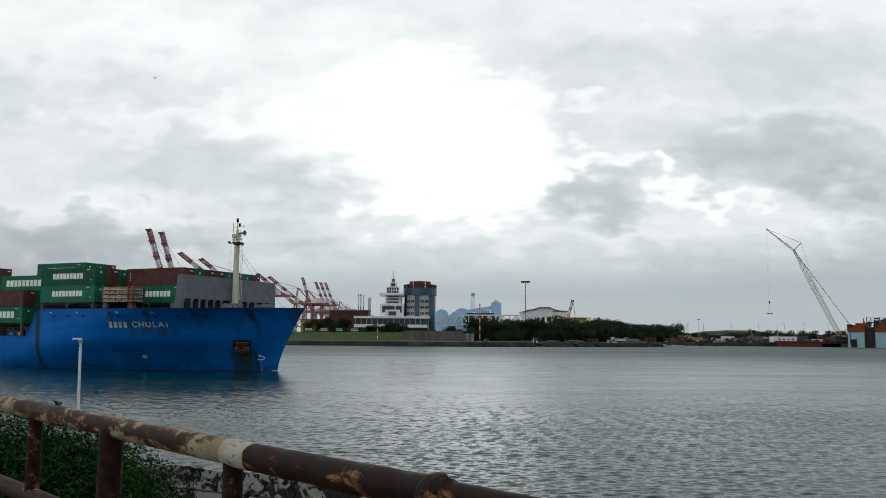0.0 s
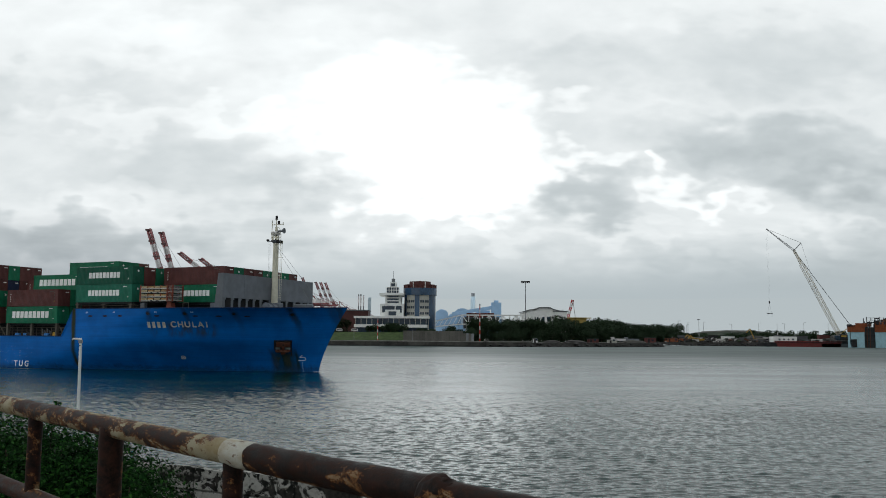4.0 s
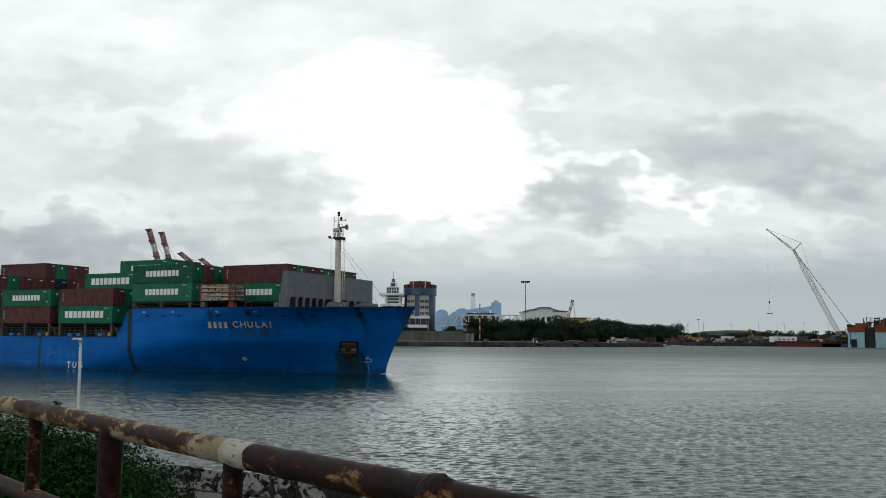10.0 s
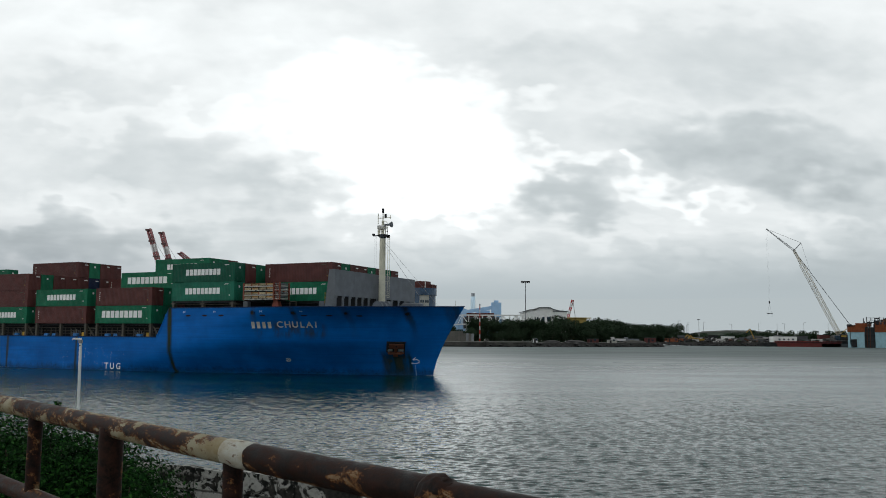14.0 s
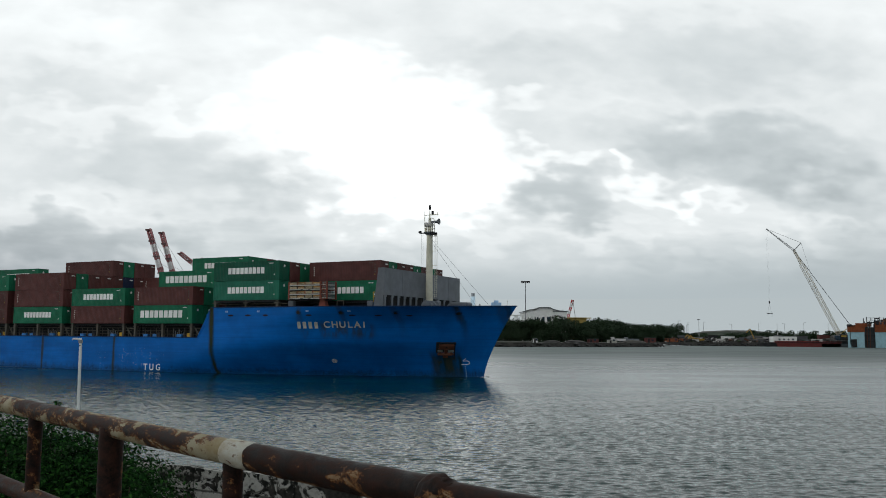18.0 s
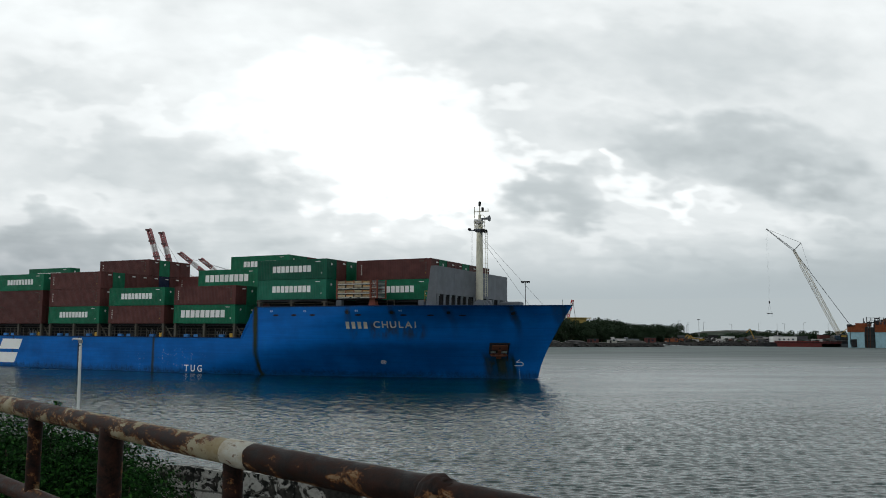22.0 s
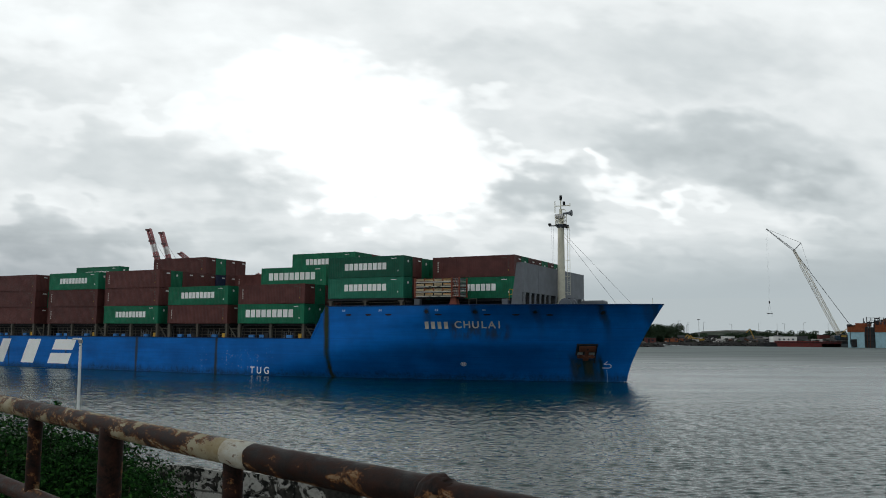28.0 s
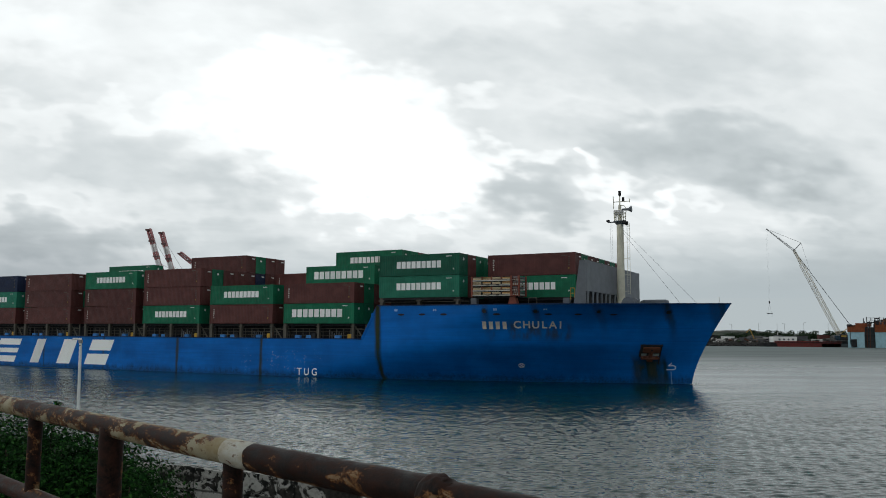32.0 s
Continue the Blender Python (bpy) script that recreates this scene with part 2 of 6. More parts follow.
M_STEEL = plain("grey_galvanised_steel", (0.22, 0.23, 0.24), 0.5, 8.0, 0.15, metal=0.3)
# black gear, and the shade painted into the ship's holes and gaps
M_BLACK = plain("black_parts_and_hole_shade", (0.025, 0.025, 0.027), 0.7, 4.0, 0.3)
M_TAUPE = painted("taupe_sheet_paint", (0.125, 0.118, 0.105), amount=0.15, grime=0.15, scale=0.4)
M_ROOF = plain("dark_grey_roofing", (0.09, 0.095, 0.10), 0.6, 2.0, 0.15)


# ---- water and sky sheet ----
def water_material():
    n = Nodes("harbour_water")
    c = n.coord()
    chop = n.noise(n.scaled(c, (0.9, 1.9, 1)), 1.0, 4, 0.62, 0.3)
    ripple = n.noise(n.scaled(c, (3.2, 6.5, 1)), 1.0, 4, 0.68, 0.2)
    h = n.math("ADD", n.math("ADD", n.math("MULTIPLY", chop, 0.07), n.math("MULTIPLY", n.noise(n.scaled(c, (6.0, 13.0, 1)), 1.0, 3, 0.6, 0.2), 0.013)), n.math("MULTIPLY", ripple, 0.027))
    # beyond the channel the short chop dies down in the lee
    far = n.t.nodes.new("ShaderNodeVectorMath")
    far.operation = "LENGTH"
    n.put(far, 0, c)
    n.bump(h, n.ramp(far.outputs["Value"], 110.0, 240.0, 1.0, 0.12), 0.5)
    rough = n.math("ADD", n.math("ADD", n.ramp(far.outputs["Value"], 40.0, 110.0, 0.03, 0.15, False), n.ramp(far.outputs["Value"], 120.0, 300.0, 0.0, 0.34, False)), n.ramp(n.noise(n.scaled(c, (0.02, 0.09, 1)), 1.0, 5, 0.65), 0.38, 0.62, -0.02, 0.06))
    patch = n.noise(n.scaled(c, (0.012, 0.03, 1)), 1.0, 4, 0.6)
    col = n.mix(n.ramp(patch, 0.35, 0.65), (0.0006, 0.022, 0.0195), (0.001, 0.030, 0.027))
    n.put(n.bsdf, "IOR", 1.333)
    return n.done(col, rough, 0.0, 0.5)


def water_sheet():
    """One sheet to the horizon, with real wind waves over the channel and flat water past it."""
    rng = np.random.default_rng(5)
    rad = [16.0]
    while rad[-1] < 560:
        rad.append(rad[-1] + min(1.5, max(0.085, rad[-1] ** 2 / 45000)))
    rad = np.array(rad)
    ang = np.radians(np.linspace(-34, 33, 800))
    rr, aa = np.meshgrid(rad, ang, indexing="ij")
    x, y = rr * np.sin(aa), rr * np.cos(aa)
    step = np.gradient(rad)[:, None]
    z = np.zeros_like(x)
    for k in range(70):
        lam = 0.24 * (9.0 / 0.24) ** (k / 69) * rng.uniform(0.9, 1.1)
        th = radians(-84) + rng.normal(0, 0.36 if lam < 1.3 else 0.5)
        slope = 0.095 if lam < 0.36 else 0.095 * (0.36 / lam) ** 1.3
        amp = slope * lam / (2 * math.pi)
        show = np.clip((lam / step - 2.1) / 1.3, 0, 1)
        ph = (x * math.cos(th) + y * math.sin(th)) * (2 * math.pi / lam) + rng.uniform(0, 6.28)
        group = 0.65 + 0.5 * np.sin(x * rng.normal(0, 0.08) + y * rng.normal(0, 0.08) + rng.uniform(0, 6.28))
        z += show * group * amp * (np.sin(ph) + 0.3 * np.sin(2 * ph + 1.2))
    n, m = x.shape
    co = np.stack([x, y, z], -1).reshape(-1, 3)
    ids = np.arange(n * m).reshape(n, m)
    quads = np.stack([ids[:-1, :-1], ids[:-1, 1:], ids[1:, 1:], ids[1:, :-1]], -1).reshape(-1, 4)
    rim = np.array([(4990 * math.cos(i * math.pi / 48), 4990 * math.sin(i * math.pi / 48), -0.45) for i in range(96)])
    co = np.concatenate([co, rim])
    me = bpy.data.meshes.new("water")
    me.vertices.add(len(co))
    me.vertices.foreach_set("co", co.ravel())
    nq = len(quads)
    me.loops.add(nq * 4 + 96)
    me.loops.foreach_set("vertex_index", np.concatenate([quads[:, ::-1].ravel(), np.arange(n * m, n * m + 96)]).astype(np.int32))
    me.polygons.add(nq + 1)
    me.polygons.foreach_set("loop_start", (np.arange(nq + 1) * 4).astype(np.int32))
    me.polygons.foreach_set("use_smooth", [True] * nq + [False])
    me.update(calc_edges=True)
    me.validate()
    me.materials.append(water_material())
    return me


water = tagged(new("water", water_sheet()), "grey-green choppy harbour water under overcast sky", "water", kind="structure")

bm = bmesh.new()
ring = [bm.verts.new((4900 * math.cos(i * math.pi / 48), 4900 * math.sin(i * math.pi / 48), 220)) for i in range(96)]
bm.faces.new(ring[::-1])
clouds = tagged(part("backdrop", bm, cloud_material()), "broken grey and white stratocumulus cloud cover", "sky", kind="structure")


# ---- the container ship: x towards the bow, y to port, origin at the stem on the waterline ----
BEAM = 14.1
DECK, TOP, BREAK_LO, BREAK_HI = 5.4, 9.9, -41.1, -38.6


def stem_x(z):
    if z < 0:
        return 0.6 * min(1, -z / 2)
    return 5.3 * (z / 10.2) ** 1.45


def half_breadth(x, z):
    k = max(0.0, min(1.0, z / 5.0))
    k2 = max(0.0, min(1.0, (z - 5.0) / 5.0))
    length = 52 - 16 * k - 12 * k2 * k2
    p = 1.45 + 0.68 * k - 0.08 * k2
    u = max(0.0, min(1.0, (stem_x(z) - x) / length))
    hb = BEAM * (1 - (1 - u) ** p)
    if x < -118:
        hb *= 1 - 0.35 * min(1, (-118 - x) / 22) ** 2
    return hb


def hull_pose(x, z, out=0.02):
    """A pose on the starboard plating: x along it, y up it, z outward."""
    sx = (half_breadth(x + 0.3, z) - half_breadth(x - 0.3, z)) / 0.6
    sz = (half_breadth(x, z + 0.3) - half_breadth(x, z - 0.3)) / 0.6
    nrm = Vector((-sx, -1, -sz)).normalized()
    along = Vector((1, -sx, 0)).normalized()
    up = nrm.cross(along)
    place = Vector((x, -half_breadth(x, z), z)) + nrm * out
    return Matrix.Translation(place) @ Matrix((along, up, nrm)).transposed().to_4x4()


def hull_mesh():
    bm = bmesh.new()
    ws = [(i / 44) ** 1.5 for i in range(45)]
    lo_z = [-2.0, -0.8, 0.0, 0.7, 1.4, 2.2, 3.0, 3.8, 4.6, DECK]
    up_z = [DECK, 6.1, 6.8, 7.5, 8.2, 8.8, 9.4, TOP]
    aft = [BREAK_LO - i * 3.4 for i in range(1, 27)]
    for side in (-1, 1):
        def grid(zs, ends, tail):
            rows = []
            for z in zs:
                xs = [stem_x(z) + w * (ends(z) - stem_x(z)) for w in ws] + tail
                lift = lambda x: 0.3 * max(0.0, (x + 14) / 19) ** 2 * max(0, (z - DECK) / (TOP - DECK))
                rows.append([bm.verts.new((x, side * half_breadth(x, z), z + lift(x))) for x in xs])
            for a, b in zip(rows, rows[1:]):
                for i in range(len(a) - 1):
                    q = (a[i], a[i + 1], b[i + 1], b[i])
                    bm.faces.new(q if side > 0 else q[::-1])
            return rows
        lo = grid(lo_z, lambda z: BREAK_LO, aft)
        grid(up_z, lambda z: BREAK_LO + (BREAK_HI - BREAK_LO) * (z - DECK) / (TOP - DECK), [])
    bmesh.ops.remove_doubles(bm, verts=bm.verts, dist=0.01)
    bmesh.ops.recalc_face_normals(bm, faces=bm.faces)
    return bm


def hull_material():
    n = Nodes("blue_hull_paint")
    c = n.coord()
    x, y, z = n.split(c)
    coarse = n.noise(c, 0.25, 5, 0.6)
    fine = n.noise(c, 4.0, 5)
    runs = n.noise(n.scaled(c, (1.1, 1.1, 0.09)), 1.0, 6, 0.65)
    soft = n.noise(n.scaled(c, (0.9, 0.9, 0.16)), 1.0, 3, 0.55)
    scuffs = n.noise(n.scaled(c, (0.16, 0.16, 2.6)), 1.0, 5, 0.62)
    plates = n.noise(n.scaled(c, (0.1, 0.0, 0.45)), 1.0, 1)
    tone = n.math("MULTIPLY", n.ramp(coarse, 0.3, 0.7, 0.84, 1.10), n.ramp(plates, 0.35, 0.65, 0.92, 1.06))
    tone = n.math("MULTIPLY", tone, n.ramp(scuffs, 0.35, 0.65, 0.92, 1.05))
    col = n.mix(1.0, (0.0, 0.136, 0.50, 1), n.joined(tone, tone, tone), "MULTIPLY")
    faded = n.math("MULTIPLY", n.ramp(runs, 0.55, 0.75), 0.3)
    col = n.mix(faded, col, (0.004, 0.19, 0.55))
    rust = n.math("MULTIPLY", n.ramp(runs, 0.68, 0.80), n.ramp(fine, 0.42, 0.6))
    col = n.mix(n.math("MULTIPLY", rust, 0.6), col, (0.06, 0.045, 0.025))

    def band(v, mid, half, blur):
        return n.ramp(n.math("ABSOLUTE", n.math("SUBTRACT", v, mid)), half + blur, half)
    wob = n.math("ADD", x, n.ramp(soft, 0.2, 0.8, -0.3, 0.3, False))
    # olive and rust stains: under the anchor, down the seams, under the name and the fairleads
    below = n.math("MULTIPLY", n.ramp(z, 4.2, 2.6), n.ramp(z, -0.6, 1.2, 0.45, 1.0))
    stain = n.math("MULTIPLY", n.math("MULTIPLY", band(wob, -4.7, 0.9, 1.5), below), n.ramp(soft, 0.2, 0.6, 0.6, 0.95))
    for mid, half, k in ((-6.2, 0.1, 0.8), (-4.6, 0.45, 0.95), (-3.1, 0.06, 0.9)):
        stain = n.math("MAXIMUM", stain, n.math("MULTIPLY", n.math("MULTIPLY", band(wob, mid, half, 0.55), below), k))
    for mid, half, blur, k in ((-38.5, 0.12, 0.50, 1.0), (-58.6, 0.10, 0.38, 0.9), (-75.3, 0.08, 0.36, 0.85), (-92.0, 0.06, 0.38, 0.75), (-107.0, 0.05, 0.34, 0.7), (3.3, 0.1, 0.9, 0.45)):
        stain = n.math("MAXIMUM", stain, n.math("MULTIPLY", n.math("MULTIPLY", band(wob, mid, half, blur), n.ramp(soft, 0.15, 0.5, 0.35, 1.0)), k))
    name = n.math("MULTIPLY", n.math("MULTIPLY", band(x, -17.6, 4.2, 1.6), band(z, 6.55, 0.5, 1.1)), n.ramp(soft, 0.40, 0.66, 0, 0.75))
    stain = n.math("MAXIMUM", stain, name)
    for fx, k in ((-1.57, 0.75), (4.0, 0.65), (-16.1, 0.45), (-22.6, 0.4), (-8.9, 0.35)):
        drip = n.math("MULTIPLY", n.math("MULTIPLY", band(wob, fx, 0.12, 0.55), n.ramp(z, 4.4, 9.0)), k)
        stain = n.math("MAXIMUM", stain, drip)
    dirt = n.mix(n.ramp(n.math("ADD", soft, n.math("MULTIPLY", fine, 0.3)), 0.5, 0.75), (0.006, 0.028, 0.019), (0.036, 0.042, 0.016))
    col = n.mix(stain, col, dirt)
    # fender scars where tugs push
    scar = n.math("MULTIPLY", n.math("MULTIPLY", band(x, -55.5, 4.0, 6.0), band(z, 2.2, 0.7, 1.3)), n.math("MULTIPLY", n.ramp(fine, 0.60, 0.68), n.ramp(runs, 0.48, 0.6)))
    col = n.mix(n.math("MULTIPLY", scar, 0.7), col, (0.35, 0.42, 0.48))
    seam = n.math("MAXIMUM", n.math("MAXIMUM", band(z, 3.05, 0.012, 0.03), band(z, 7.0, 0.012, 0.03)), n.math("MULTIPLY", band(z, 5.4, 0.012, 0.03), n.ramp(x, -39.0, -38.0)))
    col = n.mix(n.math("MULTIPLY", seam, 0.3), col, (0.003, 0.05, 0.2))
    # weed and scum along the waterline, with the shaded hull foot painted in
    line = n.math("MULTIPLY", n.ramp(n.math("ADD", z, n.ramp(runs, 0.3, 0.7, -0.35, 0.35)), 1.15, 0.15), n.ramp(fine, 0.3, 0.7, 0.4, 1.0))
    col = n.mix(n.math("MULTIPLY", line, 0.8), col, (0.006, 0.024, 0.030))
    n.bump(n.math("ADD", n.noise(n.scaled(c, (0.5, 0.2, 0.6)), 1.0, 2), n.math("MULTIPLY", fine, 0.05)), 0.35, 0.06)
    return n.done(col, n.ramp(fine, 0.3, 0.7, 0.42, 0.62), spec=0.14)


M_HULL = hull_material()
ship = thing("container_ship", "blue container ship with rust-streaked hull and cream foremast", "ship")
part("hull", hull_mesh(), M_HULL, ship, "rust-streaked blue steel hull", smooth=True)


def deck_sheet(z, x0, x1, steps, t=0.1):
    bm = bmesh.new()
    prev = None
    for i in range(steps + 1):
        x = x0 + (x1 - x0) * i / steps
        h = max(0.05, half_breadth(x, z) - 0.06)
        row = [bm.verts.new((x, -h, z)), bm.verts.new((x, h, z))]
        if prev:
            bm.faces.new((prev[0], row[0], row[1], prev[1]))
        prev = row
    return bm


part("forecastle_deck", deck_sheet(8.9, -39.6, 4.3, 40), M_GREY, ship)
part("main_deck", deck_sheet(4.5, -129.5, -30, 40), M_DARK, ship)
part("forecastle_bulkhead", boxes((-39.7, -39.5, -13.95, 13.95, 4.5, 8.9)), M_HULL, ship)
part("transom", boxes((-129.6, -129.3, -11.2, 11.2, -2, DECK)), M_HULL, ship)


# ---- containers ----
CL, CW, CH = 12.19, 2.44, 2.83
ROW0, PITCH = -14.08, 2.54


def container_body(mat):
    """Corrugated box with corner posts, rails and castings; x along, near side at y = 0."""
    bm = bmesh.new()
    n = 42
    def wall(p0, along, outv, length, z0, z1, count):
        prev = None
        for i in range(count * 4 + 1):
            s = i / (count * 4) * length
            d = 0.0 if (i % 4) in (0, 1) else -0.026
            p = p0 + along * s + outv * d
            row = (bm.verts.new((p.x, p.y, z0)), bm.verts.new((p.x, p.y, z1)))
            if prev:
                bm.faces.new((prev[0], row[0], row[1], prev[1]))
            prev = row
    X, Y = Vector((1, 0, 0)), Vector((0, 1, 0))
    wall(Vector((0.12, 0.03, 0)), X, -Y, CL - 0.24, 0.16, CH - 0.1, n)
    wall(Vector((CL - 0.12, CW - 0.03, 0)), -X, Y, CL - 0.24, 0.16, CH - 0.1, n)
    wall(Vector((CL - 0.04, 0.12, 0)), Y, X, CW - 0.24, 0.16, CH - 0.1, 8)
    box(bm, 0.06, CL - 0.06, 0.06, CW - 0.06, CH - 0.07, CH - 0.03)
    for x in (0, CL - 0.16):
        for y in (0, CW - 0.14):
            box(bm, x, x + 0.16, y, y + 0.14, 0, CH)
    for y in (0.01, CW - 0.09):
        box(bm, 0.16, CL - 0.16, y, y + 0.08, 0.02, 0.17)
        box(bm, 0.16, CL - 0.16, y, y + 0.08, CH - 0.11, CH - 0.01)
    for x in (0.01, CL - 0.11):
        box(bm, x, x + 0.1, 0.14, CW - 0.14, 0.02, 0.17)
        box(bm, x, x + 0.1, 0.14, CW - 0.14, CH - 0.13, CH - 0.01)
    box(bm, 0.02, 0.05, 0.14, CW - 0.14, 0.17, CH - 0.13)
    return bm


def container_kind(label, mat, marked, category="shipping container", big=False):
    """The first of its kind; the loading copies it."""
    c = thing("shipping_container", label, category, group="container stack")
    part("body", container_body(mat), mat, c)
    bm = bmesh.new()
    for k in range(4):
        tube(bm, (-0.015, 0.35 + 0.58 * k, 0.2), (-0.015, 0.35 + 0.58 * k, CH - 0.2), 0.02, seg=5)
    part("lock_rods", bm, mat, c)
    if marked:
        bm = bmesh.new()
        step, lo, hi, start = (0.99, 0.90, 2.02, 1.5) if big else (0.765, 0.99, 1.92, 2.75)
        box(bm, 0, step * 0.80, -0.008, 0.0, lo, hi)
        block = part("name_block", bm, M_WHITE, c, "white block marking")
        block.location.x = start
        for k in range(1, 9):
            shared("name_block", block.data, c, pose(start + step * k, 0, 0))
        bm = bmesh.new()
        revolve(bm, [(0.19, 0), (0.19, 0.01)], 14, pose(CL + 0.002, 1.22, 2.1, 0, 90, 0))
        part("end_badge", bm, M_WHITE, c, "round white badge")
    part("code_panel", boxes((CL - 1.9, CL - 1.1, -0.006, 0.0, CH - 0.42, CH - 0.34)), M_WHITE if marked else M_TAN, c)
    if not marked:
        for k in range(5):
            part("code_mark", boxes((0.75, 0.95 - 0.04 * (k % 2), -0.006, 0.0, 0.80 + 0.30 * k, 0.95 + 0.30 * k)), M_TANW, c)
        for k in range(5):
            part("data_mark", boxes((CL - 0.95, CL - 0.72 - 0.05 * (k % 2), -0.006, 0.0, 1.15 + 0.26 * k, 1.24 + 0.26 * k)), M_TAN, c)
        part("end_code", boxes((CL - 0.006, CL + 0.002, 1.5, 2.2, CH - 0.55, CH - 0.4)), M_WHITE, c)
    part("door_plate", boxes((CL - 0.93, CL - 0.8, -0.006, 0.0, 0.7, 0.88)), M_WHITE if marked else M_YELLOW, c)
    return c


KINDS = {
    "g": container_kind("green corrugated steel shipping container with white block markings", M_GREEN, True),
    "G": container_kind("bright green corrugated shipping container with large white block markings", M_GREEN, True, big=True),
    "t": container_kind("light green corrugated shipping container with white block markings", M_TEAL, True),
    "d": container_kind("dark green corrugated shipping container with white block markings", M_DGREEN, True),
    "b": container_kind("reddish brown corrugated steel shipping container in a stack", M_BROWN, False),
    "n": container_kind("navy blue corrugated steel shipping container in a stack", M_NAVY, False),
}

# bays from the bow aft: start of the bay, base height, and per row (from starboard) the boxes from the bottom up
BAYS = [
    (-24.5, 10.93, ["", "", "gb", "gg", "bb", "gb", "bg", "gb", "bg", "bb"]),
    (-38.4, 10.93, ["td", "bb", "gg", "bg", "gb", "bb", "gg", "bb", "gb", "bg", "bb"]),
    (-54.65, 7.5, ["Gb", "gg", "bbG", "gbb", "bgb", "bgbg", "bbbg", "gbbb", "bbb", "gbb", "bbb"]),
    (-68.9, 7.5, ["bg", "bb", "gb", "bg", "bb", "gb", "bbb", "gbb", "bbb", "bgb", "bbb"]),
    (-83.25, 7.5, ["gbb", "bbg", "bbb", "gbb", "bbbb", "gbng", "bbbb", "bbbb", "bgb", "bbb", "gbb"]),
    (-97.2, 7.5, ["bbg", "bgb", "bbb", "gbb", "bbb", "bgb", "bbb", "bbg", "gbb", "bbb", "bbb"]),
    (-112.9, 7.5, ["bbb", "bgb", "bbb", "gbb", "bbg", "bgb", "bbb", "bbgg", "gbb", "bbb", "bbb"]),
    (-127.5, 7.5, ["btn", "bgb", "bbb", "gbb", "bbg", "bgb", "bbb", "bbg", "gbb", "bbb", "bbb"]),
]
LOAD = []


def load_ship():
    fresh = dict(KINDS)
    for x, base, rows in BAYS:
        for r, stack in enumerate(rows):
            for tier, k in enumerate(stack):
                m = pose(x, ROW0 + r * PITCH, base + tier * (CH + 0.045))
                if k in fresh:
                    ob = fresh.pop(k)
                    ob.matrix_basis = m
                else:
                    ob = copy_thing(KINDS[k], m)
                LOAD.append((ob, m))


load_ship()


# ---- fittings of the ship ----
M_RUSTY = painted("rusted_anchor_steel", (0.13, 0.05, 0.032), worn=(0.05, 0.025, 0.02), amount=0.8, grime=0.35)
M_NAME = painted("yellowed_letter_paint", (0.62, 0.58, 0.50), worn=(0.3, 0.18, 0.08), amount=0.6)
M_WOOD = painted("weathered_floor_boards", (0.58, 0.46, 0.28), amount=0.25, worn=(0.2, 0.14, 0.09))
M_WOOD2 = painted("orange_brown_boards", (0.5, 0.26, 0.09), amount=0.3)
M_RACKRED = painted("rusty_red_rack_posts", (0.26, 0.075, 0.05), amount=0.5)
M_BLUEBOX = painted("blue_deck_locker", (0.06, 0.25, 0.62), amount=0.2)


M_CAP = painted("dark_blue_cap_paint", (0.0, 0.03, 0.11), amount=0.5)


def cap_rail(name, x0, x1, z, steps, w=0.22):
    for side in (-1, 1):
        bm = bmesh.new()
        prev = None
        for i in range(steps + 1):
            x = x0 + (x1 - x0) * i / steps
            zz = z + (0.3 * max(0.0, (x + 14) / 19) ** 2 if z > 8 else 0)
            h = half_breadth(min(x, stem_x(z) - 0.02), z)
            row = [bm.verts.new((x, side * q, zz + dz)) for q, dz in ((h + 0.06, -0.09), (h + 0.06, 0.05), (h - w, 0.05), (h - w, -0.09))]
            if prev:
                for k in range(4):
                    bm.faces.new((prev[k], prev[(k + 1) % 4], row[(k + 1) % 4], row[k]))
            prev = row
        bmesh.ops.recalc_face_normals(bm, faces=bm.faces)
        part(name, bm, M_CAP, ship)


cap_rail("bulwark_cap", BREAK_HI, 5.05, TOP, 60)
cap_rail("rail_cap", -128, BREAK_LO, DECK, 30)
for side in (-1, 1):
    bm = bmesh.new()
    beam(bm, (BREAK_LO, side * BEAM, DECK), (BREAK_HI, side * BEAM, TOP), 0.16, 0.2)
    part("break_edge", bm, M_HULL, ship)


